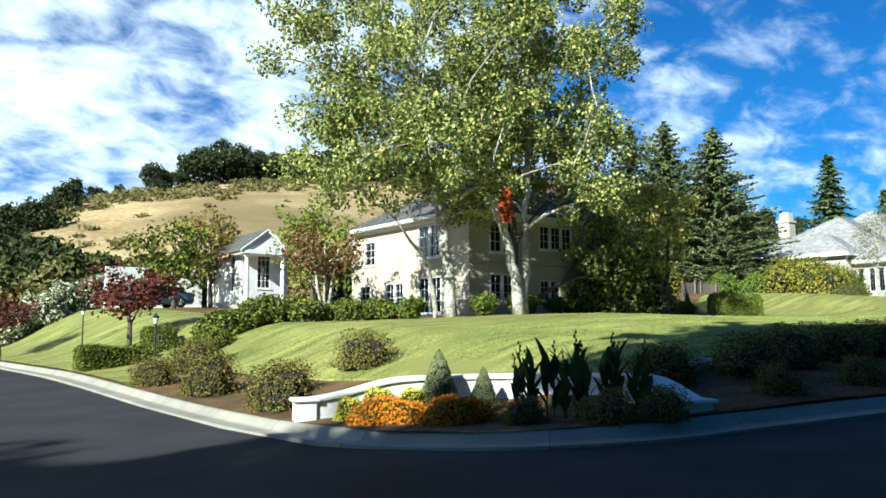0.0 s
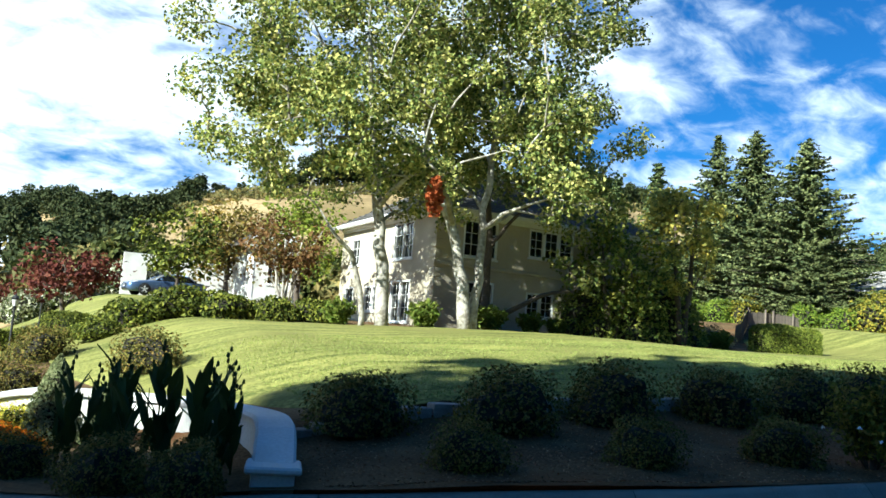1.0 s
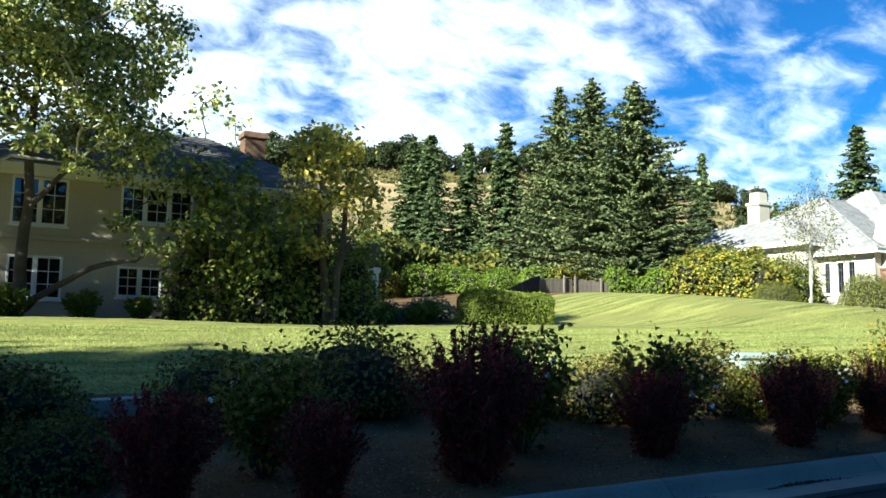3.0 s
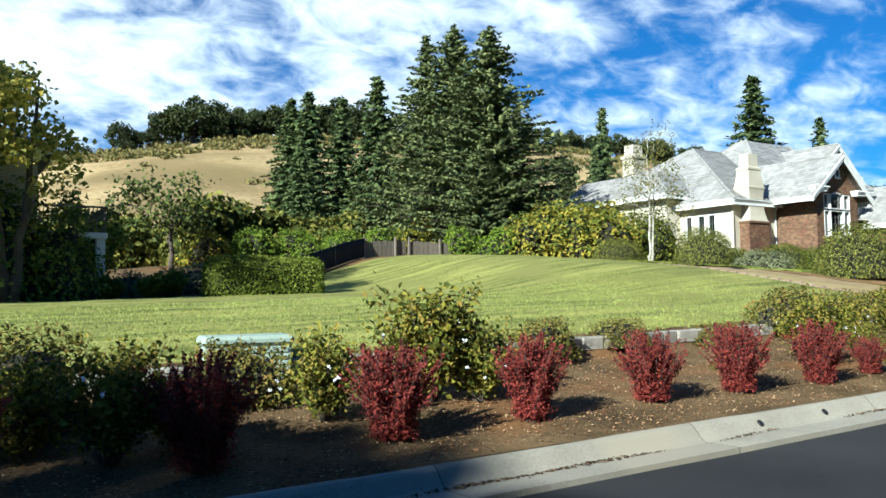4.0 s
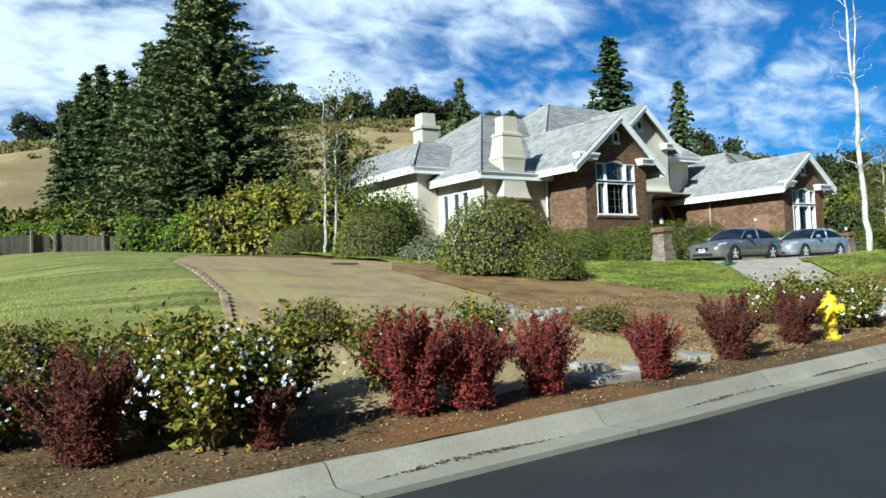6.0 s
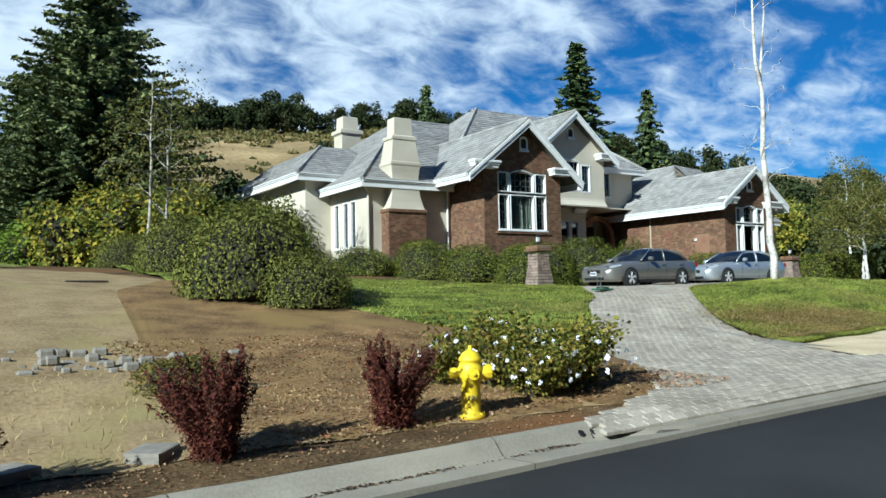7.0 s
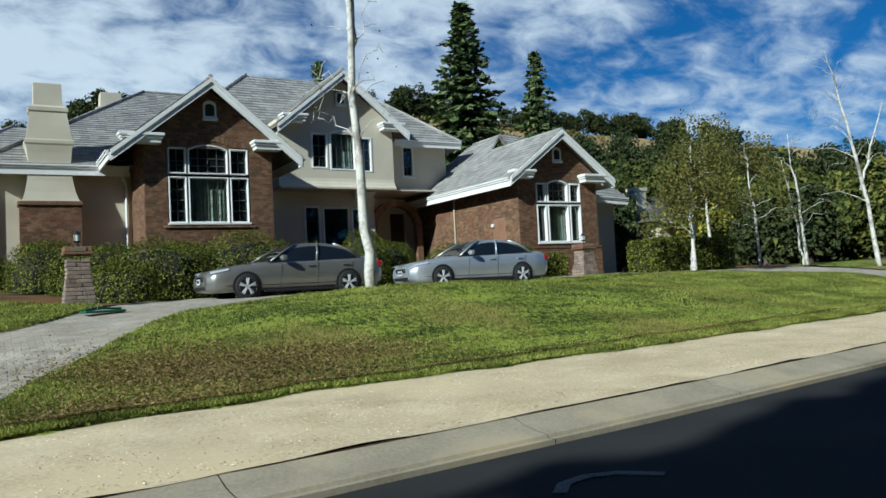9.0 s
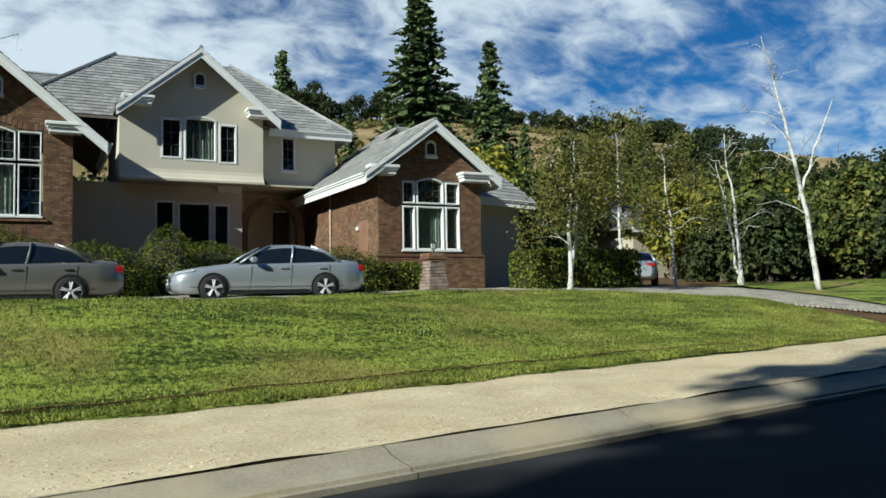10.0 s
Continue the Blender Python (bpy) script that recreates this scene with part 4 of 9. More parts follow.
def glass_material(name):
    m = bpy.data.materials.new(name)
    m.use_nodes = True
    n, l = m.node_tree.nodes, m.node_tree.links
    fr = n.new("ShaderNodeFresnel"); fr.inputs[0].default_value = 1.5
    gl = n.new("ShaderNodeBsdfGlossy"); gl.inputs["Roughness"].default_value = 0.02
    tr = n.new("ShaderNodeBsdfTransparent"); tr.inputs[0].default_value = (0.86, 0.90, 0.88, 1)
    mx = n.new("ShaderNodeMixShader")
    l.new(fr.outputs[0], mx.inputs[0]); l.new(tr.outputs[0], mx.inputs[1]); l.new(gl.outputs[0], mx.inputs[2])
    l.new(mx.outputs[0], n["Material Output"].inputs[0])
    return m


GLASS = glass_material("clear glass")


def to_world(axis, const, u, depth, z):
    """A point on a wall: axis 'y' faces down the y axis (u is x), axis 'x' faces down the x axis (u is y); depth runs into the wall."""
    return (u, const + depth, z) if axis == "y" else (const + depth, u, z)


def wall_box(g, axis, const, u0, u1, d0, d1, z0, z1, slot=0, bevel=0.0):
    a, b = to_world(axis, const, u0, d0, z0), to_world(axis, const, u1, d1, z1)
    lo, hi = np.minimum(a, b), np.maximum(a, b)
    if bevel:
        g.bevel_box(lo[0], hi[0], lo[1], hi[1], lo[2], hi[2], bevel, slot)
    else:
        g.box(lo[0], hi[0], lo[1], hi[1], lo[2], hi[2], slot)


def wall(g, axis, const, thick, u0, u1, z0, z1, openings=(), slot=0):
    """A wall with thickness, cut through by its openings (u0, u1, z0, z1)."""
    g.cuts.append(g.n)
    us = sorted({u0, u1, *[o[0] for o in openings], *[o[1] for o in openings]})
    for a, b in zip(us, us[1:]):
        holes = sorted((o[2], o[3]) for o in openings if o[0] <= a + 1e-6 and o[1] >= b - 1e-6)
        z = z0
        for lo, hi in holes:
            if lo > z:
                wall_box(g, axis, const, a, b, 0, thick, z, lo, slot)
            z = max(z, hi)
        if z < z1:
            wall_box(g, axis, const, a, b, 0, thick, z, z1, slot)


BRICK_MESH = Geo().bevel_box(-0.1, 0.1, -0.03, 0.03, -0.031, 0.031, 0.006).mesh("brick", [BRICK_PIECE])
brick_budget = [300]


def bricks(g, parent, axis, const, u0, u1, z0, z1, openings=(), top=None, singles=False):
    """Running bond in front of a wall; top: the wall's upper edge as a function of u (a gable)."""
    rb = np.random.default_rng(int(abs(const) * 100))
    z, row = z0, 0
    while z < z1:
        u = u0 - (0.1075 if row % 2 else 0.0)
        while u < u1:
            a, b = max(u + 0.006, u0), min(u + 0.209, u1)
            u += 0.215
            if b - a < 0.05:
                continue
            mid, zm = (a + b) / 2, z + 0.0375
            if top is not None and zm > top(mid) - 0.02:
                continue
            skip = False
            for o in openings:
                if o[2] < zm < o[3] and a < o[1] and b > o[0]:
                    if a < o[0]:
                        b = min(b, o[0])
                    elif b > o[1]:
                        a = max(a, o[1])
                    else:
                        skip = True
            if skip or b - a < 0.04:
                continue
            out = rb.uniform(0.008, 0.016)
            if singles and brick_budget[0] > 0 and abs((b - a) - 0.203) < 1e-3:
                brick_budget[0] -= 1
                ob = part("brick", BRICK_MESH, None, parent)
                x, y, zz = to_world(axis, const, mid, 0.03 - out, zm)
                ob.matrix_basis = Matrix.Translation((x, y, zz)) @ (Matrix.Identity(4) if axis == "y" else Matrix.Rotation(math.pi / 2, 4, "Z"))
            else:
                wall_box(g, axis, const, a, b, -out, 0.02, z + 0.006, z + 0.069)
        z += 0.075
        row += 1


SHINGLE_MESH = Geo().bevel_box(-0.145, 0.145, -0.15, 0.15, -0.008, 0.008, 0.003).mesh("shingle", [SLATE_PIECE])


def roof_plane(name, parent, corners, mat=SLATE, row=0.25, width=0.30, singles=0, thick=0.10, label=""):
    """corners: eave left, eave right, then the upper corners back to the left, one convex sheet. Laid with overlapping shingles in courses."""
    c = [Vector(p) for p in corners]
    e = (c[1] - c[0]).normalized()
    nrm = e.cross(c[-1] - c[0] if len(c) == 3 else c[2] - c[0]).normalized()
    if nrm.z < 0:
        nrm = -nrm
    up = nrm.cross(e)
    if up.z < 0:
        up = -up
    q = [((p - c[0]).dot(e), (p - c[0]).dot(up)) for p in c]
    height = max(b for _, b in q)
    g = Geo()
    n = len(c)
    g.add([p + nrm * 0.0 for p in c] + [p - Vector((0, 0, thick)) for p in c], None,
          [(0, i, i + 1) for i in range(1, n - 1)] + [(n, n + i + 1, n + i) for i in range(1, n - 1)], slot=1)
    g.add([p for p in c] + [p - Vector((0, 0, thick)) for p in c], [(i, n + i, n + (i + 1) % n, (i + 1) % n) for i in range(n)], slot=1)
    rg = np.random.default_rng(int(abs(c[0].x * 37 + c[0].y * 11)))
    r, k = 0.0, 0
    verts, quads = [], []
    holder = None
    while r < height - 0.02:
        mid = min(r + row * 0.5, height - 0.01)
        xs_ = []
        for i in range(n):
            (a0, b0), (a1, b1) = q[i], q[(i + 1) % n]
            if (b0 - mid) * (b1 - mid) < 0:
                xs_.append(a0 + (a1 - a0) * (mid - b0) / (b1 - b0))
        if len(xs_) >= 2:
            lo, hi = min(xs_), max(xs_)
            u = lo - (width * 0.5 if k % 2 else rg.uniform(0, 0.05))
            while u < hi:
                w = width * rg.uniform(0.85, 1.15)
                a, b = max(u, lo), min(u + w - 0.008, hi)
                u += w
                if b - a < 0.03:
                    continue
                t0 = 0.034 + rg.uniform(0, 0.012)
                top_r = min(r + row * 1.12, height)
                base = c[0]
                if singles > 0 and b - a > 0.24:
                    singles -= 1
                    ob = part("shingle", SHINGLE_MESH, None, None)
                    m = Matrix((e, up, nrm)).transposed().to_4x4()
                    m.translation = base + e * ((a + b) / 2) + up * (r + row * 0.55) + nrm * (t0 * 0.6)
                    ob.matrix_basis = m @ Matrix.Rotation(-0.10, 4, "X")
                    holder = holder or []
                    holder.append(ob)
                    continue
                p0, p1 = base + e * a + up * r, base + e * b + up * r
                p2, p3 = base + e * b + up * top_r, base + e * a + up * top_r
                i0 = len(verts)
                verts += [p0 + nrm * t0, p1 + nrm * t0, p2 + nrm * 0.012, p3 + nrm * 0.012, p0, p1]
                quads += [(i0, i0 + 1, i0 + 2, i0 + 3), (i0 + 4, i0 + 5, i0 + 1, i0)]
        r += row
        k += 1
    g.add(verts, quads)
    ob = part(name, g, [mat, UNDER], parent, label)
    for s in holder or ():
        s.parent = ob
    return ob


def board(g, p0, p1, drop, thick, slot=0, lip=0.0):
    """A board along a line, hanging drop below it and thick across (to both sides of the line in plan)."""
    p0, p1 = Vector(p0), Vector(p1)
    d = p1 - p0
    s = Vector((-d.y, d.x, 0))
    s = s.normalized() * thick * 0.5 if s.length > 1e-6 else Vector((0, thick * 0.5, 0))
    v = []
    for p in (p0, p1):
        v += [p - s, p + s, p + s - Vector((0, 0, drop)), p - s - Vector((0, 0, drop))]
    g.add(v, [(0, 1, 5, 4), (1, 2, 6, 5), (2, 3, 7, 6), (3, 0, 4, 7), (3, 2, 1, 0), (4, 5, 6, 7)])


def eave(name, parent, p0, p1, mat=None, drop=0.30):
    """A moulded white fascia with a gutter lip."""
    g = Geo()
    board(g, p0, p1, drop, 0.06)
    p0, p1 = Vector(p0), Vector(p1)
    d = (p1 - p0).normalized()
    out = Vector((-d.y, d.x, 0))
    for k, (o, a, b) in enumerate(((0.05, 0.02, 0.10), (0.09, 0.0, 0.05))):
        for s in (1, -1):
            board(g, p0 + out * o * s + Vector((0, 0, -a)), p1 + out * o * s + Vector((0, 0, -a)), b, 0.05)
    return part(name, g, [mat or WHITE], parent)


def rake(parent, xa, xc, xb, y, za, zc, zb, drop=0.34, mat=None):
    """The pair of sloping white boards of a gable, in two steps."""
    for x0, z0 in ((xa, za), (xb, zb)):
        g = Geo()
        for dy, dr, off in ((0.0, drop, 0.02), (-0.045, drop * 0.45, 0.03)):
            v = []
            for x, z in ((x0, z0), (xc, zc)):
                v += [(x, y + dy - 0.03, z + off), (x, y + dy + 0.03, z + off), (x, y + dy + 0.03, z + off - dr), (x, y + dy - 0.03, z + off - dr)]
            g.add(v, [(0, 1, 5, 4), (1, 2, 6, 5), (2, 3, 7, 6), (3, 0, 4, 7), (3, 2, 1, 0), (4, 5, 6, 7)])
        part("rake_board", g, [mat or WHITE], parent)


def gable_return(parent, x0, x1, y0, y1, z, mat=None):
    """A boxed cornice return at a gable's foot, stepping out upwards."""
    g = Geo()
    g.bevel_box(x0, x1, y0, y1, z, z + 0.14, 0.015)
    g.bevel_box(x0 - 0.05, x1 + 0.05, y0 - 0.05, y1, z + 0.13, z + 0.22, 0.015)
    g.bevel_box(x0 - 0.10, x1 + 0.10, y0 - 0.10, y1, z + 0.21, z + 0.32, 0.02)
    part("cornice_return", g, [mat or WHITE], parent)


def window(parent, axis, const, u0, u1, z0, z1, cols=1, rows=1, recess=0.08, bar=0.07, pane=None, sill=True, arch=0.0, curtain=False, muntin=0.022, frame_mat=None, out=0.02, name="window", bars=None):
    """A window: frame, sill, muntins and one pane to each light."""
    fm = frame_mat or WHITE
    g = Geo()
    wall_box(g, axis, const, u0, u0 + bar, -out, recess + 0.03, z0, z1, 0, 0.01)
    wall_box(g, axis, const, u1 - bar, u1, -out, recess + 0.03, z0, z1, 0, 0.01)
    wall_box(g, axis, const, u0 + bar, u1 - bar, -out, recess + 0.03, z0, z0 + bar, 0, 0.01)
    if not arch:
        wall_box(g, axis, const, u0 + bar, u1 - bar, -out, recess + 0.03, z1 - bar, z1, 0, 0.01)
    else:
        k = 10
        for i in range(k):
            a, b = u0 + (u1 - u0) * i / k, u0 + (u1 - u0) * (i + 1) / k
            h = lambda u: z1 + arch * (1 - ((u - (u0 + u1) / 2) / ((u1 - u0) / 2)) ** 2)
            v = [to_world(axis, const, uu, d, h(uu) - e) for uu in (a, b) for d in (-out, recess + 0.03) for e in (0, bar)]
            g.add(v, [(0, 4, 5, 1), (2, 3, 7, 6), (0, 2, 6, 4), (1, 5, 7, 3)])
    fr = part("window_frame", g, [fm], parent)
    fr.name = "window_frame"
    if sill:
        gs = Geo()
        wall_box(gs, axis, const, u0 - 0.05, u1 + 0.05, -out - 0.05, recess, z0 - 0.07, z0, 0, 0.012)
        part("window_sill", gs, [fm], fr)
    gm = Geo()
    ztop = z1 + arch * 0.8 - bar * 0.5
    for i in range(1, cols):
        u = u0 + bar + (u1 - u0 - 2 * bar) * i / cols
        wall_box(gm, axis, const, u - muntin / 2, u + muntin / 2, recess - 0.03, recess - 0.006, z0 + bar, ztop)
    for j in range(1, rows):
        z = z0 + bar + (z1 - z0 - 2 * bar) * j / rows
        wall_box(gm, axis, const, u0 + bar, u1 - bar, recess - 0.03, recess - 0.008, z - muntin / 2, z + muntin / 2)
    if cols > 1 or rows > 1:
        part("muntin_grid", gm, [bars or MUNTIN], fr)
    pm = GLASS if curtain else (pane or PANE)
    gp = Geo()
    wall_box(gp, axis, const, u0 + bar, u1 - bar, recess, recess + 0.012, z0 + bar, z1 + arch * 0.95 - bar * 0.6)
    pn = part("pane", gp, [pm], fr)
    pn.visible_shadow = not curtain
    if curtain:
        gc = Geo()
        us = np.linspace(u0 + bar, u1 - bar, 40)
        P = np.zeros((40, 2, 3))
        for i, u in enumerate(us):
            d = recess + 0.10 + 0.035 * math.sin(i * 1.5) + 0.012 * math.sin(i * 0.7)
            P[i, 0], P[i, 1] = to_world(axis, const, u, d, z0 + bar), to_world(axis, const, u, d, z1 + arch)
        gc.grid(P)
        part("curtain", gc, [CURTAIN], fr, smooth=True)
    return fr


def chimney(parent, x, y, profile, ratio, mat, name="chimney_shaft"):
    """A square shaft out of (half width, height) pairs."""
    g = Geo()
    rings = []
    for h, z in profile:
        d = h * ratio
        rings.append([(x - h, y - d, z), (x + h, y - d, z), (x + h, y + d, z), (x - h, y + d, z)])
    v = [p for r in rings for p in r]
    n = len(rings)
    g.add(v, [(4 * i + j, 4 * i + (j + 1) % 4, 4 * i + 4 + (j + 1) % 4, 4 * i + 4 + j) for i in range(n - 1) for j in range(4)] + [(4 * n - 4, 4 * n - 3, 4 * n - 2, 4 * n - 1)])
    return part(name, g, [mat], parent)


def vent(parent, axis, const, u, z, w=0.42, h=0.62):
    """A small arched gable vent with a dark plate for its shaded opening and a bracket sill."""
    g = Geo()
    hw = w / 2
    pts = [(-hw, 0), (hw, 0), (hw, h * 0.62)] + [(hw * math.cos(a), h * 0.62 + hw * 0.8 * math.sin(a)) for a in np.linspace(0.3, 2.84, 8)] + [(-hw, h * 0.62)]
    for i in range(len(pts)):
        (a0, b0), (a1, b1) = pts[i], pts[(i + 1) % len(pts)]
        s = 0.72
        v = [to_world(axis, const, u + k[0], d, z + k[1]) for d in (-0.05, 0.0) for k in ((a0, b0), (a1, b1), (a1 * s, (b1 - 0.3 * h) * s + 0.3 * h), (a0 * s, (b0 - 0.3 * h) * s + 0.3 * h))]
        g.add(v, [(0, 1, 2, 3), (0, 4, 5, 1), (3, 2, 6, 7)])
    fr = part("gable_vent", g, [WHITE], parent)
    gb = Geo()
    # flat plate coloured dark as the shade in the vent, no slats
    wall_box(gb, axis, const, u - hw * 0.75, u + hw * 0.75, -0.012, 0.0, z + 0.06, z + h * 0.85)
    part("louvre", gb, [DARK_INSIDE], fr)
    gs = Geo()
    wall_box(gs, axis, const, u - hw - 0.03, u + hw + 0.03, -0.12, 0.0, z - 0.10, z, 0, 0.015)
    part("vent_sill", gs, [WHITE], fr)


# ---- the brick and stucco house ----
house = thing("house", "two storey brown brick and cream stucco house with grey shingle roofs", "house")
ZB = 3.0
# brick gable bay with the great window
WIN1 = (75.16, 77.88, 5.50, 8.02)
gable_top = lambda xc, zc, sl: (lambda u: zc - sl * abs(u - xc))
g = Geo()
wall(g, "y", 26.40, 0.30, 74.45, 78.68, ZB, 8.35, [WIN1])
wall(g, "x", 74.45, 0.30, 26.70, 32.0, ZB, 8.35)
wall(g, "x", 78.38, 0.30, 26.70, 32.0, ZB, 8.35)
g.prism([(74.45, 8.35), (78.68, 8.35), (76.58, 10.02)], 26.40, 26.70)
bay = part("wall", g, [MORTAR], house)
gb = Geo()
bricks(gb, bay, "y", 26.40, 74.45, 78.68, 4.4, 10.1, [(75.16, 77.88, 5.42, 8.10)], gable_top(76.58, 10.02, 0.80))
bricks(gb, bay, "x", 74.45, 26.40, 30.5, 4.4, 8.3)
tagged(part("brickwork", gb, [BRICK], bay), kind="stuff")
for u0, u1, ar, cu, c, r in ((75.20, 75.78, 0, False, 2, 2), (75.84, 77.16, 0.16, False, 4, 3), (77.22, 77.84, 0, False, 2, 2)):
    window(house, "y", 26.40, u0, u1, 7.15, 8.02 if ar == 0 else 7.98, c, r, 0.14, 0.042, arch=ar, sill=False)
for u0, u1, cu, c, r in ((75.20, 75.78, False, 2, 4), (75.84, 77.16, True, 4, 4), (77.22, 77.84, False, 2, 4)):
    window(house, "y", 26.40, u0, u1, 5.52, 7.05, c, r, 0.14, 0.042, curtain=cu)
# dark sheet behind the glass, painting the unlit room
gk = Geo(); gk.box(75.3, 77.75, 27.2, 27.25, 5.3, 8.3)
part("room_back", gk, [DARK_INSIDE], house)
# soldier courses round the opening
gk = Geo()
for i in range(22):
    u = 75.02 + i * 0.137
    zt = 8.06 + (0.20 * (1 - ((u - 76.52) / 0.75) ** 2) if abs(u - 76.52) < 0.75 else 0)
    gk.bevel_box(u, u + 0.122, 26.37, 26.42, zt, zt + 0.2, 0.006)
for i in range(14):
    gk.bevel_box(75.02 + i * 0.215, 75.22 + i * 0.215, 26.33, 26.42, 5.35, 5.42, 0.006)
tagged(part("window_surround", gk, [BRICK], house), kind="stuff")
vent(house, "y", 26.38, 76.60, 9.05, 0.44, 0.66)
rake(house, 73.40, 76.58, 79.62, 25.93, 7.74, 10.28, 7.72)
gable_return(house, 73.75, 74.95, 25.98, 26.38, 8.06)
gable_return(house, 78.02, 78.92, 25.98, 26.38, 7.98)
roof_plane("roof", house, [(73.35, 33.5, 7.76), (73.35, 25.95, 7.76), (76.58, 25.95, 10.32), (76.58, 34.5, 10.32)], singles=0)
roof_plane("roof", house, [(79.66, 25.95, 7.74), (79.66, 32.5, 7.74), (76.58, 34.5, 10.32), (76.58, 25.95, 10.32)])
eave("fascia", house, (73.36, 31.0, 7.76), (73.36, 25.95, 7.76))
eave("fascia", house, (79.65, 25.95, 7.74), (79.65, 31.0, 7.74))
# upper storey with the second gable
W2 = [(81.72, 82.46, 8.15, 9.66), (82.54, 83.72, 8.10, 9.66), (83.80, 84.48, 8.05, 9.56)]
g = Geo()
wall(g, "y", 30.60, 0.25, 80.30, 85.48, 7.40, 10.15, W2)
wall(g, "x", 80.30, 0.25, 30.85, 36.0, 7.40, 10.15)
wall(g, "x", 85.23, 0.25, 30.85, 31.80, 7.40, 10.15)
g.prism([(80.30, 10.15), (85.48, 10.15), (83.06, 12.02)], 30.60, 30.85)
wall(g, "y", 31.80, 0.25, 85.48, 88.80, 7.45, 9.75, [(86.52, 87.10, 8.08, 9.50)])
wall(g, "x", 88.55, 0.25, 32.05, 40.0, 5.0, 9.75)
part("wall", g, [STUCCO], house)
for (u0, u1, z0, z1), ar, cu in zip(W2, (0, 0.16, 0), (False, True, False)):
    window(house, "y", 30.60, u0, u1, z0, z1, 2 if not cu else 4, 3, 0.10, 0.075, arch=ar, curtain=cu, sill=False)
window(house, "y", 31.80, 86.52, 87.10, 8.08, 9.50, 2, 3, 0.10, 0.07)
# another dark sheet in place of the upper room's shade
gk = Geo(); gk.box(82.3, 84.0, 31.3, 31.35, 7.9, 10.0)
part("room_back", gk, [DARK_INSIDE], house)
vent(house, "y", 30.58, 83.10, 10.92, 0.44, 0.62)
rake(house, 80.15, 83.06, 86.02, 30.02, 9.80, 12.18, 9.72)
gable_return(house, 80.45, 81.35, 30.08, 30.58, 9.98)
gable_return(house, 84.85, 85.75, 30.08, 30.58, 9.85)
roof_plane("roof", house, [(80.12, 34.6, 9.82), (80.12, 30.02, 9.82), (83.06, 30.02, 12.22), (83.06, 36.0, 12.22)])
roof_plane("roof", house, [(86.05, 30.02, 9.74), (86.05, 33.5, 9.74), (83.06, 36.0, 12.22), (83.06, 30.02, 12.22)])
# bell-cast skirt of the upper storey over the entrance
g = Geo()
for y, x0, x1 in ((30.60, 80.30, 85.48), (31.80, 85.48, 88.80)):
    P = np.array([[(x, y - o, z) for x in (x0, x1)] for o, z in ((0.0, 7.75), (0.03, 7.62), (0.12, 7.46), (0.20, 7.38), (0.20, 7.30), (0.0, 7.30))])
    g.grid(P)
P = np.array([[(85.48 + o, yy, z) for yy in (31.8, 30.6)] for o, z in ((0.0, 7.75), (0.03, 7.62), (0.12, 7.46), (0.20, 7.38), (0.20, 7.30), (0.0, 7.30))])
g.grid(P)
g.box(80.3, 88.8, 30.62, 34.0, 7.28, 7.34)
part("skirt", g, [STUCCO], house)
# ground floor under it: windows, corbel, arched porch and door
g = Geo()
GW = [(81.62, 82.32, 4.4, 6.68), (82.44, 83.66, 4.4, 6.64), (83.76, 84.36, 4.4, 6.60)]
wall(g, "y", 31.45, 0.25, 78.6, 84.85, ZB, 7.30, GW)
wall(g, "x", 84.60, 0.25, 31.70, 33.4, ZB, 7.30)
wall(g, "y", 33.40, 0.25, 84.60, 88.6, ZB, 7.30, [(86.55, 87.35, 3.4, 6.62)])
part("wall", g, [STUCCO], house)
for u0, u1, z0, z1 in GW:
    window(house, "y", 31.45, u0, u1, z0, z1, 1, 1, 0.10, 0.07)
g = Geo()
for i in range(14):
    a0, a1 = math.pi * i / 14, math.pi * (i + 1) / 14
    v = [(86.2 - 1.15 * math.cos(a) * s, y, 5.75 + 1.15 * math.sin(a) * s) for a in (a0, a1) for y in (31.95, 32.25) for s in (0.86, 1.12)]
    g.add(v, [(0, 2, 3, 1), (4, 5, 7, 6), (0, 1, 5, 4), (2, 6, 7, 3), (1, 3, 7, 5), (0, 4, 6, 2)])
wall_box(g, "y", 31.95, 84.9, 85.2, 0, 0.3, ZB, 5.8, 0, 0.02)
wall_box(g, "y", 31.95, 87.2, 87.5, 0, 0.3, ZB, 5.8, 0, 0.02)
part("porch_arch", g, [BRICK], house)
g = Geo()
for o, z in ((0.0, 7.05), (0.08, 7.12), (0.16, 7.2)):
    g.bevel_box(83.9 - o * 0.3, 84.75 + o * 0.3, 31.4 - o - 0.1, 31.5, z, z + 0.08, 0.01)
part("corbel", g, [WHITE], house)
part("door", Geo().bevel_box(86.6, 87.3, 33.46, 33.52, 3.45, 6.55, 0.02), [FRONT_DOOR], house, "dark wooden front door")
# main hipped roof
roof_plane("roof", house, [(76.3, 31.25, 9.68), (89.35, 31.25, 9.68), (85.2, 35.4, 13.15), (80.5, 35.4, 13.15)])
roof_plane("roof", house, [(76.3, 40.0, 9.68), (76.3, 31.25, 9.68), (80.5, 35.4, 13.15), (80.5, 36.2, 13.15)])
roof_plane("roof", house, [(89.35, 31.25, 9.68), (89.35, 41.0, 9.68), (85.2, 36.2, 13.15), (85.2, 35.4, 13.15)])
roof_plane("roof", house, [(89.35, 41.0, 9.68), (76.3, 40.0, 9.68), (80.5, 36.2, 13.15), (85.2, 36.2, 13.15)])
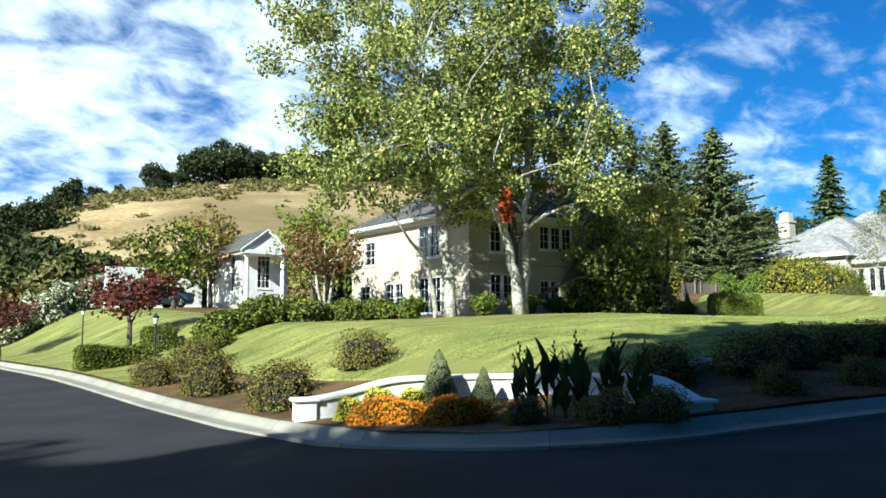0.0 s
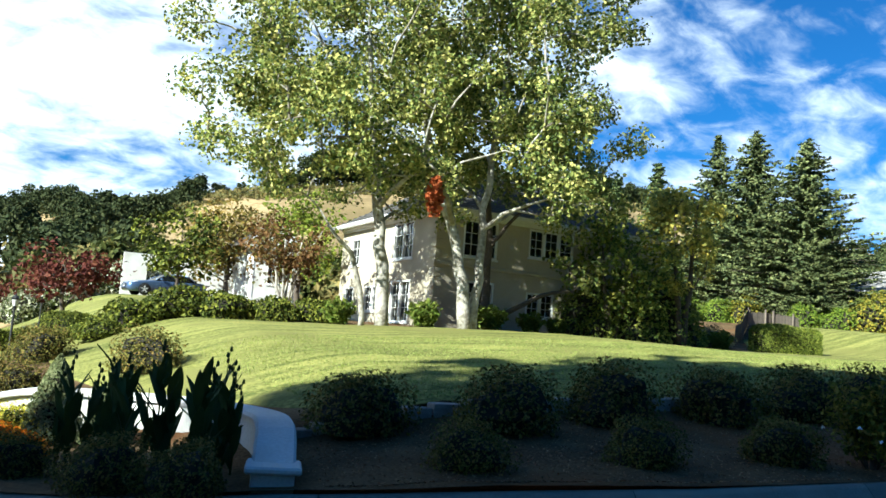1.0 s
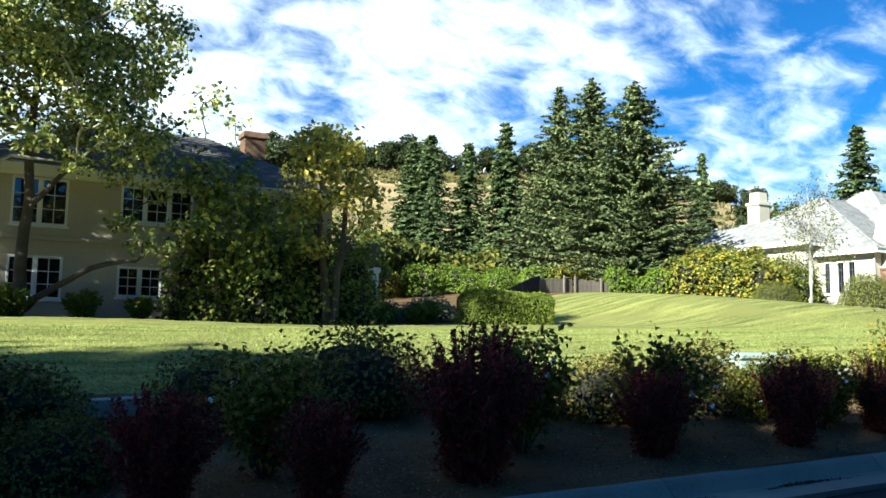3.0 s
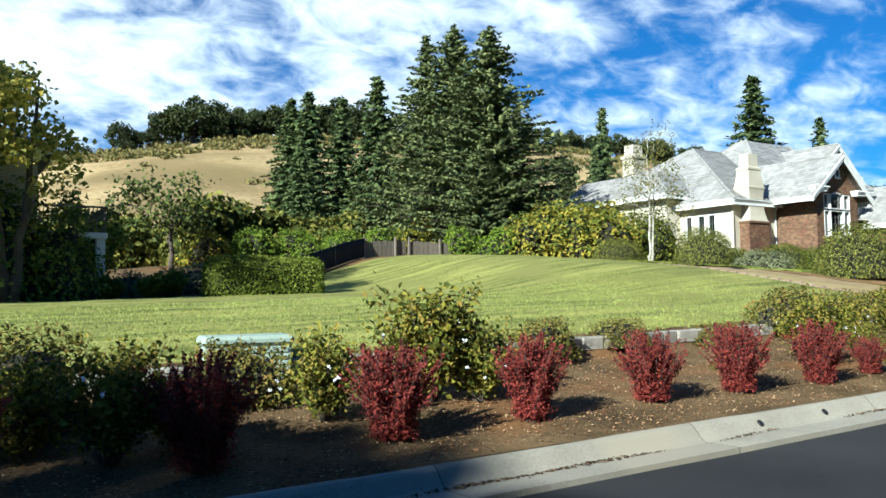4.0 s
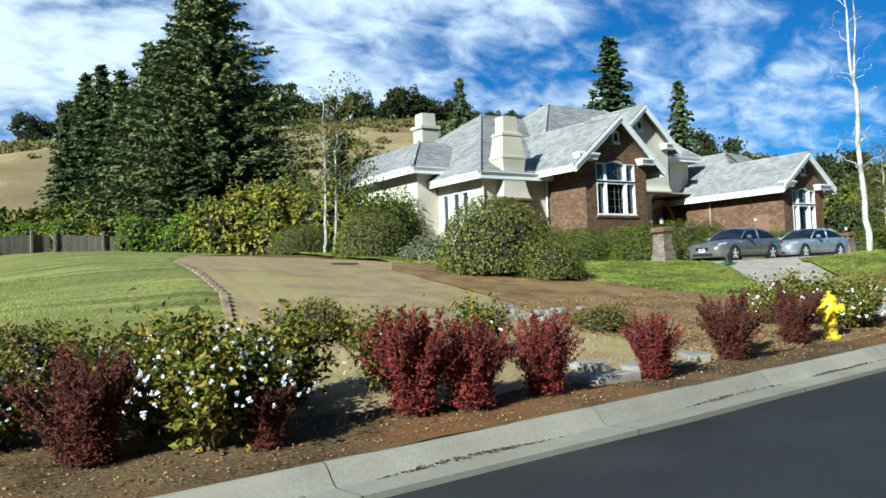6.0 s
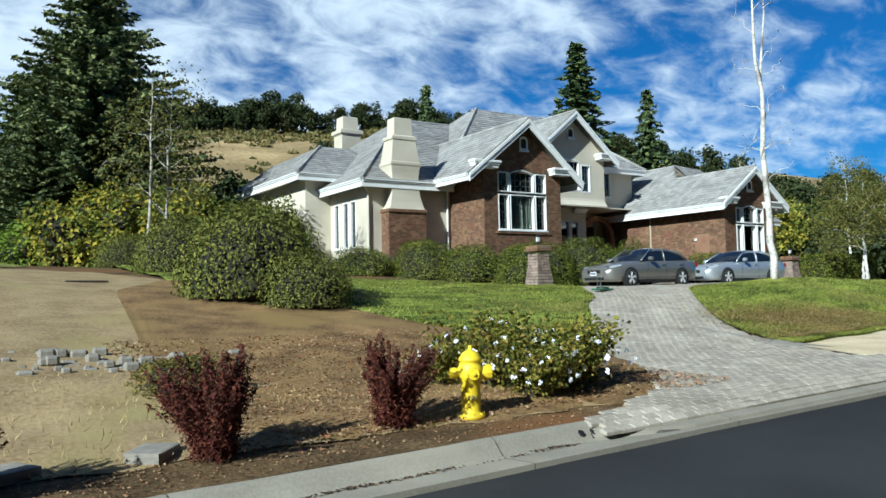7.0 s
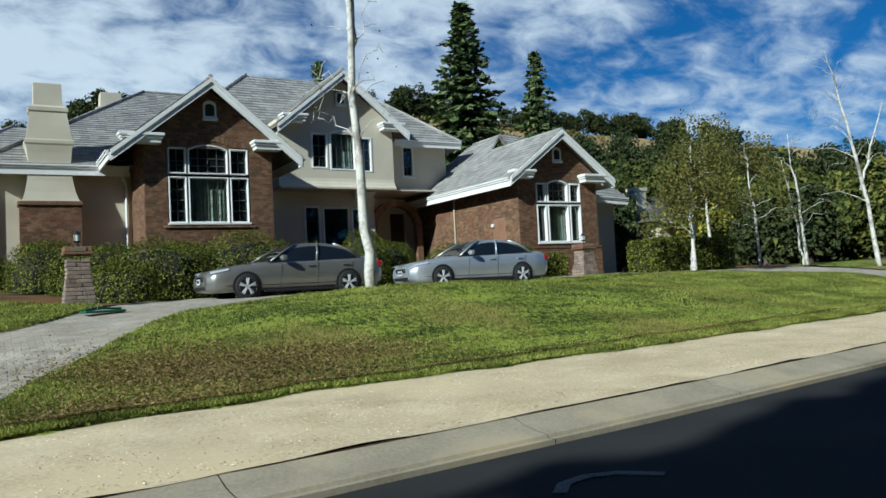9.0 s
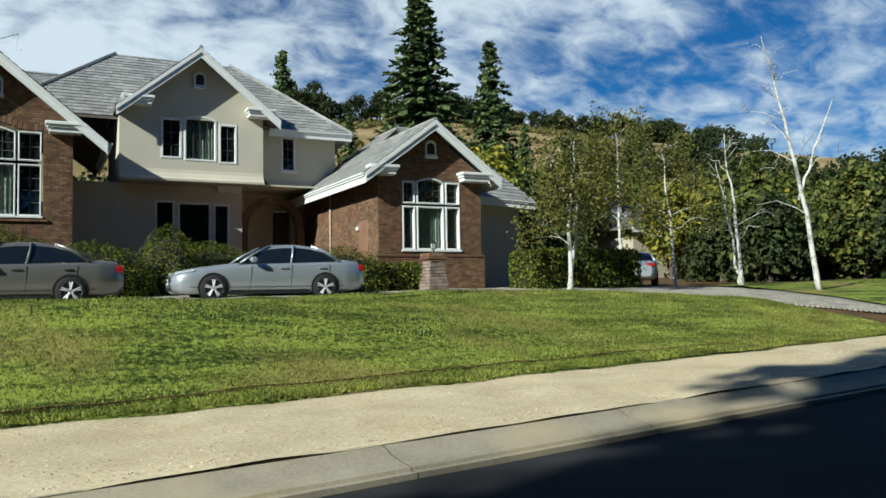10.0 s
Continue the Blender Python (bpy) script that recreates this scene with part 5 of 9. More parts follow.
eave("fascia", house, (85.9, 31.27, 9.68), (89.34, 31.27, 9.68))
eave("fascia", house, (89.33, 31.25, 9.68), (89.33, 38.0, 9.68))
g = Geo()
for a, b in (((80.5, 35.8, 13.2), (85.2, 35.8, 13.2)), ((80.5, 35.4, 13.2), (76.3, 31.25, 9.73)), ((85.2, 35.4, 13.2), (89.35, 31.25, 9.73)), ((76.3, 36.7, 12.36), (79.4, 36.7, 12.36)), ((76.2, 36.6, 12.36), (69.75, 28.4, 7.7)), ((71.0, 35.4, 10.25), (68.5, 32.2, 8.4)), ((76.58, 25.95, 10.36), (76.58, 33.4, 10.36)), ((83.06, 30.02, 12.26), (83.06, 35.5, 12.26)), ((89.85, 24.3, 8.98), (89.85, 29.6, 8.98)), ((91.2, 30.7, 9.98), (91.2, 33, 9.98))):
    n = int((Vector(b) - Vector(a)).length / 0.35)
    for i in range(n):
        p, q = Vector(a).lerp(Vector(b), i / n), Vector(a).lerp(Vector(b), (i + 1.15) / n)
        g.tube([p, q], [0.085, 0.075], 6)
tagged(part("ridge_cap", g, [SLATE], house), kind="stuff")
# left wing: lower hips, the great chimney, tall windows
roof_plane("roof", house, [(69.75, 28.45, 7.66), (74.8, 28.45, 7.66), (79.6, 36.6, 12.32), (76.2, 36.6, 12.32)])
roof_plane("roof", house, [(69.75, 45.0, 7.66), (69.75, 28.45, 7.66), (76.2, 36.6, 12.32), (76.2, 37.0, 12.32)])
eave("fascia", house, (69.77, 28.47, 7.66), (74.3, 28.47, 7.66), drop=0.34)
eave("fascia", house, (69.77, 33.2, 7.66), (69.77, 28.45, 7.66), drop=0.34)
roof_plane("roof", house, [(68.5, 32.25, 8.36), (74.0, 32.25, 8.36), (72.6, 35.3, 10.2), (71.0, 35.3, 10.2)])
roof_plane("roof", house, [(68.5, 42.0, 8.36), (68.5, 32.25, 8.36), (71.0, 35.3, 10.2), (71.0, 42.0, 10.2)])
eave("fascia", house, (68.52, 32.27, 8.36), (71.2, 32.27, 8.36), drop=0.34)
eave("fascia", house, (68.52, 42.0, 8.36), (68.52, 32.25, 8.36), drop=0.34)
g = Geo()
FW = [(30.2, 30.75, 4.9, 6.95), (30.95, 31.5, 4.9, 6.95), (31.9, 32.4, 4.9, 6.95)]
wall(g, "y", 29.00, 0.25, 70.35, 74.45, ZB, 7.55)
wall(g, "x", 70.35, 0.25, 29.25, 34.0, ZB, 7.55, FW)
wall(g, "y", 32.80, 0.25, 69.10, 70.40, ZB, 8.2)
wall(g, "x", 69.10, 0.25, 33.05, 42.0, ZB, 8.2, [(37.0, 38.2, 4.8, 7.0)])
wall(g, "y", 42.0, 0.25, 69.1, 88.8, ZB, 7.6)
part("wall", g, [STUCCO], house)
for u0, u1, z0, z1 in FW:
    window(house, "x", 70.35, u0, u1, z0, z1, 2, 4, 0.08, 0.06)
window(house, "x", 69.10, 37.0, 38.2, 4.8, 7.0, 2, 3, 0.08, 0.06)
g = Geo()
g.tube([(70.30, 28.95, 3.2), (70.30, 28.95, 7.2), (69.9, 28.6, 7.4)], 0.05, 8)
part("downpipe", g, [STUCCO], house)
g = Geo()
g.tube([(74.25, 28.93, 4.0), (74.25, 28.93, 7.1), (74.1, 28.7, 7.35)], 0.045, 8)
part("downpipe", g, [WHITE], house)
gb = Geo()
gb.box(70.95, 72.75, 28.35, 29.1, ZB, 6.30)
base = part("chimney_base", gb, [MORTAR], house)
gb = Geo()
bricks(gb, base, "y", 28.35, 70.93, 72.77, 4.4, 6.28)
bricks(gb, base, "x", 70.95, 28.35, 29.0, 4.4, 6.28)
gb.bevel_box(70.88, 72.82, 28.28, 29.1, 6.28, 6.44, 0.03)
tagged(part("brickwork", gb, [BRICK], base), kind="stuff")
chimney(house, 71.86, 28.95, [(0.86, 6.44), (0.83, 6.5), (0.75, 6.75), (0.68, 7.1), (0.645, 7.5), (0.64, 7.8), (0.66, 8.05), (0.70, 8.3), (0.74, 8.36), (0.74, 8.46), (0.69, 8.5), (0.55, 9.42), (0.60, 9.46), (0.60, 9.58), (0.52, 9.62), (0.44, 9.66), (0.42, 10.4), (0.36, 10.42), (0.36, 10.3)], 0.72, STUCCO)
chimney(house, 75.4, 41.4, [(0.62, 9.0), (0.60, 12.2), (0.72, 12.3), (0.72, 12.5), (0.5, 12.56), (0.47, 13.3), (0.4, 13.32)], 0.9, STUCCO)
# garage wing
WIN3 = (88.74, 91.02, 4.52, 6.92)
g = Geo()
wall(g, "y", 24.80, 0.30, 87.90, 91.82, ZB - 0.2, 7.25, [WIN3])
wall(g, "x", 87.90, 0.30, 25.10, 33.2, ZB - 0.2, 7.10)
wall(g, "x", 91.52, 0.30, 25.10, 33.2, ZB - 0.2, 7.10)
g.prism([(87.90, 7.25), (91.82, 7.25), (89.85, 8.70)], 24.80, 25.10)
garage_wall = part("wall", g, [MORTAR], house)
gb = Geo()
bricks(gb, garage_wall, "y", 24.80, 87.90, 91.82, 3.0, 8.8, [(88.74, 91.02, 4.44, 7.0)], gable_top(89.85, 8.70, 0.74), singles=True)
bricks(gb, garage_wall, "x", 87.90, 24.80, 33.0, 3.0, 7.1, [(25.75, 26.65, 4.2, 5.6)])
bricks(gb, garage_wall, "y", 24.72, 87.82, 91.9, 3.0, 4.28)
gb.bevel_box(87.80, 91.92, 24.68, 24.82, 4.28, 4.38, 0.02)
tagged(part("brickwork", gb, [BRICK], garage_wall), kind="stuff")
gk = Geo()
wall_box(gk, "x", 87.90, 25.75, 26.65, -0.03, 0.02, 4.2, 5.6, 0, 0.015)
part("meter_panel", gk, [material("brown panel", (0.19, 0.10, 0.06), (0.27, 0.15, 0.09), 2, 30, 0.6, 0.1)], house, "brown painted meter cupboard door")
part("wall_lamp", Geo().lathe([(0.0, 0), (0.07, 0.0), (0.08, 0.1), (0.0, 0.14)], 10, 0, (87.82, 26.55, 5.3)), [WHITE], house)
g = Geo(); g.tube([(87.84, 29.6, 3.0), (87.84, 29.6, 7.0)], 0.04, 8)
part("downpipe", g, [STUCCO_TAN], house)
for u0, u1, ar in ((88.78, 89.26, 0), (89.32, 90.36, 0.15), (90.42, 90.98, 0)):
    window(house, "y", 24.80, u0, u1, 6.12, 6.90 if not ar else 6.88, 2 if not ar else 3, 3, 0.14, 0.055, arch=ar, sill=False)
for u0, u1, cu in ((88.78, 89.26, False), (89.32, 90.36, True), (90.42, 90.98, True)):
    window(house, "y", 24.80, u0, u1, 4.54, 6.04, 1, 1, 0.14, 0.055, curtain=cu)
# dark sheet painted as the dimness behind the garage window
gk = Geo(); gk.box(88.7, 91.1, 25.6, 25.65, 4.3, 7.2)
part("room_back", gk, [DARK_INSIDE], house)
vent(house, "y", 24.78, 89.86, 7.80, 0.42, 0.6)
rake(house, 87.28, 89.85, 92.42, 24.33, 7.02, 8.93, 7.02)
gable_return(house, 87.55, 88.40, 24.38, 24.78, 7.02)
gable_return(house, 90.95, 92.0, 24.38, 24.78, 6.92)
roof_plane("roof", house, [(87.25, 33.4, 7.02), (87.25, 24.35, 7.02), (89.85, 24.35, 8.95), (89.85, 29.4, 8.95), (91.2, 30.8, 9.95), (91.2, 33.4, 9.95)], singles=220)
roof_plane("roof", house, [(92.45, 24.35, 7.02), (92.45, 31.0, 7.02), (89.85, 31.0, 8.95), (89.85, 24.35, 8.95)])
roof_plane("roof", house, [(91.0, 27.0, 6.9), (95.6, 27.0, 6.62), (93.4, 30.8, 9.95), (91.2, 30.8, 9.95)])
roof_plane("roof", house, [(95.6, 27.0, 6.62), (95.6, 35.0, 6.62), (93.4, 33.0, 9.95), (93.4, 30.8, 9.95)])
eave("fascia", house, (87.27, 33.3, 7.02), (87.27, 24.35, 7.02), drop=0.34)
eave("fascia", house, (92.43, 24.35, 7.02), (92.43, 27.0, 7.02), drop=0.3)
eave("fascia", house, (92.4, 27.02, 6.8), (95.58, 27.02, 6.62), drop=0.3)
g = Geo()
wall(g, "y", 27.5, 0.25, 91.8, 95.1, ZB - 0.2, 6.6)
wall(g, "x", 94.85, 0.25, 27.75, 35, ZB - 0.2, 6.6)
part("wall", g, [STUCCO], house)

# ---- conifers ----
ct, cc = conifer_meshes("cedar", 18.0, 5.6, CEDAR, 3, 62, 15, 0.13, 0.19, 0.30, 0.05, 0.85, 0.62, 0.34)
ct2, cc2 = conifer_meshes("cedar", 18.0, 4.8, CEDAR, 4, 56, 11, 0.13, 0.19, 0.28, 0.06, 0.92, 0.62, 0.36)
for x, y, top, m, turn, s in ((63.3, 51.0, 22.3, (ct2, cc2), 0.3, 1.2), (62.7, 46.3, 21.7, (ct, cc), 1.3, 1.2), (61.4, 40.2, 19.6, (ct, cc), 2.5, 1.3), (58.6, 37.4, 11.5, (ct2, cc2), 4.0, 1.35)):
    k = (top - lz(x, y)) / 18.0
    tree("cedar_tree", *m, x, y, "tall spreading cedar with feathery grey green boughs", "tree", turn, (k * s, k * s, k), "cedars by the fence")
rt, rc = conifer_meshes("redwood", 18.0, 3.0, REDWOOD, 5, 72, 9, 0.2, 0.25, 0.35, 0.02, 0.7, 0.3)
rt2, rc2 = conifer_meshes("redwood", 18.0, 3.2, REDWOOD, 6, 68, 9, 0.2, 0.25, 0.35, 0.02, 0.8, 0.32)
for i, (x, y, top, s) in enumerate(((61.1, 73.0, 22.0, 1.5), (61.9, 70.6, 22.2, 1.4), (61.7, 62.8, 19.8, 1.4), (62.7, 58.0, 20.8, 1.3), (57.5, 62.0, 16.0, 1.2), (95.8, 65.6, 23.6, 1.0), (101.1, 49.6, 24.2, 1.5), (103.5, 44.0, 19.1, 1.1), (99.0, 58.0, 17.0, 1.0), (115.0, 58.0, 17.5, 0.8), (91.0, 62.0, 18.0, 0.9))):
    k = (top - lz(x, y)) / 18.0
    tree("redwood_tree", *((rt, rc) if i % 2 else (rt2, rc2)), x, y, "dark green narrow redwood standing behind the gardens", "tree", i * 1.9, (k * s, k * s, k), "redwoods behind the houses")

# ---- oaks and scrub on the hill ----
oaks = []
for sd in (21, 22, 23):
    cl = crown_clumps(24, 3.9, 3.7, 3.2, 5.0, 0.8, 1.6, sd, 0.45, -0.75)
    oaks.append(broadleaf_meshes("oak", [[((0, 0, -0.5), .35), ((.1, 0, 1.6), .28), ((.5, .2, 4), .18)], [((0, 0, 1.2), .22), ((-.9, .3, 3.8), .14)]], cl, 60, 0.40, OAK, BARK, sd))
r2 = np.random.default_rng(5)
ridge_spots = []
for x0, x1, step, s0, s1 in ((-110, 30, 4.0, 0.9, 1.4), (30, 74, 5.5, 0.3, 0.6), (109, 142, 2.7, 1.35, 1.75), (142, 158, 3.6, 1.7, 2.1), (165, 330, 4.6, 1.0, 1.6)):
    for x in np.arange(x0, x1, step):
        ridge_spots.append((x + r2.uniform(-1, 1) * step * 0.6, RIDGE_Y + r2.uniform(-9, 4), r2.uniform(s0, s1)))
# the open group of tall oaks that stands clear on the crest
ridge_spots += [(77.5, 240, 1.35), (81.0, 243, 1.1), (85.0, 240, 0.9), (89.5, 242, 1.6), (94.0, 241, 2.05), (98.0, 239, 2.2), (103.0, 242, 2.0), (107.0, 240, 1.75), (186, 236, 1.6), (192, 238, 1.8), (199, 237, 1.5)]
for i, (x, y, k) in enumerate(ridge_spots):
    y += 6 * math.sin(x / 47.0) + 3 * math.sin(x / 19.0 + 1)
    tree("oak_tree", *oaks[i % 3], x, y, "dark evergreen oak on the ridge of a dry hill", "tree", r2.uniform(0, 6), (k * r2.uniform(0.8, 1.15), k * r2.uniform(0.8, 1.15), k), "oaks on the hill", -2.1 * k)
g = Geo()
for i in range(1250):
    x, y = r2.uniform(-60, 240), r2.uniform(70, 244) if r2.random() < 0.45 else r2.uniform(205, 246)
    if 46 < x < 112 and 112 < y < 206 and r2.random() < 0.86:
        continue
    n, k = 44, r2.uniform(0.6, 2.3) * (0.6 + y / 400)
    d = r2.normal(0, 1, (n, 3)); d[:, 2] = np.abs(d[:, 2])
    d /= np.linalg.norm(d, axis=1, keepdims=True)
    leaves(g, np.array([x, y, lz(x, y)]) + d * k * np.array([1.5, 1.5, 0.7]) * r2.uniform(0.3, 1, (n, 1)), d, 0.5 * k ** 0.5, 0)
tagged(part("hill_scrub", g, [SCRUB]), "scattered brown green scrub on a dry hillside", "scrub", kind="stuff")


# far woods closing the view beside and beyond the gardens
def woods(name, spots, mat, label, leaf=0.5, n=230):
    g = Geo()
    for x, y, s, hgt in spots:
        z = lz(x, y)
        g.tube([(x, y, z - 0.3), (x + 0.2, y, z + hgt * 0.6)], [0.2, 0.1], 5, 0)
        for k in range(7):
            f = r2.uniform(0.12, 0.88)
            c = np.array([x + r2.uniform(-1, 1) * s * 0.7 * (1.1 - f), y + r2.uniform(-1, 1) * s * 0.7 * (1.1 - f), z + hgt * f])
            d = ball_points(n)
            p = c + d * s * np.array([0.7, 0.7, 0.62]) * r2.uniform(0.35, 1.05, (n, 1)) * lump(d, x + k, 0.28)[:, None] * (1.15 - 0.5 * f)
            leaves(g, p, d + np.array([0, 0, 0.4]), leaf, 1)
    return tagged(part(name, g, [BARK, mat]), label, "woods", kind="stuff")


def scatter(n, x0, x1, y0, y1, s0, s1, h0, h1):
    return [(r2.uniform(x0, x1), r2.uniform(y0, y1), r2.uniform(s0, s1), r2.uniform(h0, h1)) for _ in range(n)]


woods("oak_woods", scatter(90, -60, 24, 96, 134, 2.0, 3.2, 2.6, 4.6) + scatter(50, -55, 14, 74, 100, 1.8, 2.8, 2.4, 3.8) + scatter(14, -25, 30, 66, 84, 1.8, 2.6, 2.4, 3.6) + [(x, y, k, h) for x, y, k, h in scatter(150, -120, 62, 140, 244, 2.8, 4.8, 4.0, 7.0) if x < 24 + 0.34 * (y - 150)], OAK, "dark evergreen oak woods covering a hillside", 0.55)
woods("brown_woods", scatter(34, -20, 44, 60, 78, 1.8, 2.8, 2.4, 4.0), SCRUB, "olive brown brush at the foot of the hill", 0.45)
woods("hillfoot_brush", scatter(34, 8, 42, 63, 82, 1.8, 2.8, 2.6, 4.4), leaf_material("brush leaves", [(0.03, 0.042, 0.012), (0.065, 0.078, 0.02), (0.13, 0.12, 0.035)], 0.2), "dark olive brush at the edge of a garden", 0.42)
woods("garden_trees", scatter(30, 38, 60, 48, 64, 1.7, 2.5, 2.4, 3.9), leaf_material("olive leaves", [(0.035, 0.048, 0.012), (0.085, 0.095, 0.02), (0.20, 0.18, 0.035)], 0.25), "olive green orchard trees behind a fence", 0.36)
def clear_of_house(spots):
    """Leaves open the sight line to the far house and the car below it."""
    return [q for q in spots if not (43 < math.degrees(math.atan2(q[1], q[0] - 75)) < 52 and q[1] < 50) and math.hypot(q[0] - 102, q[1] - 28.5) > 5]


woods("mixed_woods", clear_of_house(scatter(60, 97, 150, 40, 74, 2.2, 3.4, 4, 8.8) + scatter(34, 112, 160, 24, 44, 2.0, 3.2, 4, 7.5)), leaf_material("wood leaves", [(0.022, 0.034, 0.009), (0.05, 0.065, 0.015), (0.10, 0.11, 0.024), (0.17, 0.155, 0.036)], 0.22), "mixed green woodland beyond the lawns", 0.30, 380)
woods("shade_woods", clear_of_house(scatter(40, 98, 132, 27, 38, 1.8, 2.8, 3.0, 5.5)), OAK, "dark undergrowth behind birch trees", 0.22, 420)
woods("yellow_woods", clear_of_house(scatter(14, 99, 125, 34, 50, 1.8, 2.6, 6, 9.5)) + [(115.5, 41.0, 2.6, 9.0), (118.0, 42.5, 2.4, 8.6)], YELLOWING, "yellow green trees among darker woodland", 0.24, 380)
woods("tall_woods", [(75 + R * math.cos(math.radians(a)), R * math.sin(math.radians(a)), s, h) for a, R, s, h in zip(r2.uniform(36, 57, 26), r2.uniform(72, 96, 26), r2.uniform(2.4, 3.4, 26), r2.uniform(7, 10.5, 26))], leaf_material("dark wood leaves", [(0.02, 0.032, 0.009), (0.05, 0.062, 0.014), (0.11, 0.115, 0.026)], 0.22), "tall dark green woodland behind a garage", 0.42)
woods("back_woods", scatter(16, 64, 96, 58, 80, 2.4, 3.4, 5, 8) + scatter(60, 104, 210, 72, 118, 3.0, 4.6, 9, 14), OAK, "dark oaks at the foot of the hill behind a house", 0.45)

# ---- trees round the corner house ----


def small_tree(name, x, y, h, r, mat, label, seed, bark=BARK, stems=1, leaf=0.17, n=24, per=95, low=0.35, flat=0.8):
    rr = np.random.default_rng(seed)
    tr = []
    for i in range(stems):
        a = 6.28 * i / max(stems, 1)
        k = 0.0 if stems == 1 else 0.35 * r
        tr.append([((0.05 * math.cos(a), 0.05 * math.sin(a), 0), 0.05 + 0.02 * h / stems ** 0.5), ((k * 0.5 * math.cos(a), k * 0.5 * math.sin(a), h * low), 0.04 + 0.012 * h / stems ** 0.5), ((k * math.cos(a), k * math.sin(a), h * 0.75), 0.03)])
    rz = h * (1 - low) * 0.52
    cl = crown_clumps(n, r, r, rz, h - rz, r * 0.22, r * 0.42, seed, 0.35, -0.95)
    t, c = broadleaf_meshes(name, tr, cl, per / max(0.12, (r * 0.32) ** 2) * 0.42, leaf, mat, bark, seed, flat)
    return tree(name, t, c, x, y, label, "tree")


small_tree("crape_myrtle", 18.5, 33.0, 4.4, 2.1, AUTUMN, "multi stemmed small tree with russet autumn leaves", 31, BARK_PALE, 6, 0.14, 34, 150, 0.3)
small_tree("maple_tree", 10.1, 34.6, 3.5, 1.9, MAROON, "small round tree with dark maroon leaves", 32, BARK, 1, 0.16, 26, 130, 0.42)
small_tree("maple_tree", 6.8, 44.5, 3.4, 1.9, MAROON, "small maroon leaved tree beside a side street", 38, BARK, 1, 0.16, 22, 120, 0.42)
small_tree("oak_tree", 20.6, 52.5, 6.4, 3.0, ORANGE_LEAF, "broad tree with orange brown autumn leaves", 33, BARK, 1, 0.22, 34, 150, 0.25)
small_tree("magnolia_tree", 16.9, 49.0, 5.6, 2.6, HEDGE, "dense dark green broadleaf evergreen tree", 34, BARK, 1, 0.22, 30, 150, 0.15)
small_tree("pear_tree", 20.8, 38.4, 6.6, 2.5, leaf_material("yellow green leaves", [(0.09, 0.13, 0.018), (0.17, 0.21, 0.028), (0.25, 0.27, 0.04)], 0.35), "round tree with bright yellow green leaves", 35, BARK, 1, 0.18, 32, 150, 0.22)
small_tree("ornamental_tree", 33.4, 25.0, 8.7, 1.9, leaf_material("golden green leaves", [(0.10, 0.12, 0.03), (0.24, 0.245, 0.055), (0.42, 0.37, 0.08), (0.52, 0.41, 0.085)], 0.42), "tree with yellow green autumn leaves before a tan house", 37, BARK, 2, 0.15, 40, 200, 0.28)
small_tree("ornamental_tree", 30.0, 25.4, 5.4, 2.2, SHADY, "leafy green tree close before a tan house", 39, BARK, 2, 0.16, 34, 150, 0.25)
small_tree("ornamental_tree", 36.0, 29.4, 3.6, 1.5, SHADY, "dense small tree at the corner of a tan house", 40, BARK, 2, 0.16, 34, 150, 0.15)
small_tree("ornamental_tree", 31.6, 34.5, 10.0, 2.4, SYCAMORE, "tall leafy tree rising behind a tan house", 42, BARK, 1, 0.2, 26, 130, 0.4)
# dark stemmed tree with one limb reaching over the lawn
tt, tc = broadleaf_meshes("ornamental", [[((0, 0, 0), .2), ((.05, .05, 1.8), .17), ((.15, .2, 3.6), .15), ((.1, .4, 6), .11), ((.3, .4, 9), .05)],
                                         [((.05, 0, .2), .12), ((.8, -.6, .9), .10), ((2.0, -1.2, 1.6), .08), ((3.0, -1.5, 1.75), .05)],
                                         [((.12, .1, 3.2), .1), ((1.0, 0, 4.4), .07), ((2.0, -.2, 5.4), .04)]],
                          [(3.2, -1.4, 2.3, .55), (3.9, -1.4, 2.0, .5), (2.6, -1.0, 2.9, .55), (4.4, -1.2, 2.8, .6), (2.2, 0, 5.9, .9), (3.2, -.4, 5.2, .9), (3.9, 0, 6.1, .8), (.8, .3, 8.2, 1.0), (-.6, .5, 9.0, .9), (1.5, .5, 9.4, .9), (3.6, -.8, 4.2, .7), (4.8, -.6, 4.9, .8)] + crown_clumps(40, 3.6, 3.4, 3.0, 8.6, 0.45, 1.0, 45, 0.35, -0.7, 0.6, 0.0), 230, 0.16, SYCAMORE, BARK, 44)
tree("ornamental_tree", tt, tc, 24.1, 25.9, "dark stemmed tree with a low limb over the lawn", "tree")
small_tree("ornamental_tree", 42.5, 44.0, 5.6, 2.9, leaf_material("dark green leaves", [(0.03, 0.048, 0.014), (0.06, 0.08, 0.02), (0.11, 0.125, 0.03)], 0.2), "dark leafy tree behind a tan house", 41, BARK, 1, 0.2, 26, 130, 0.3)

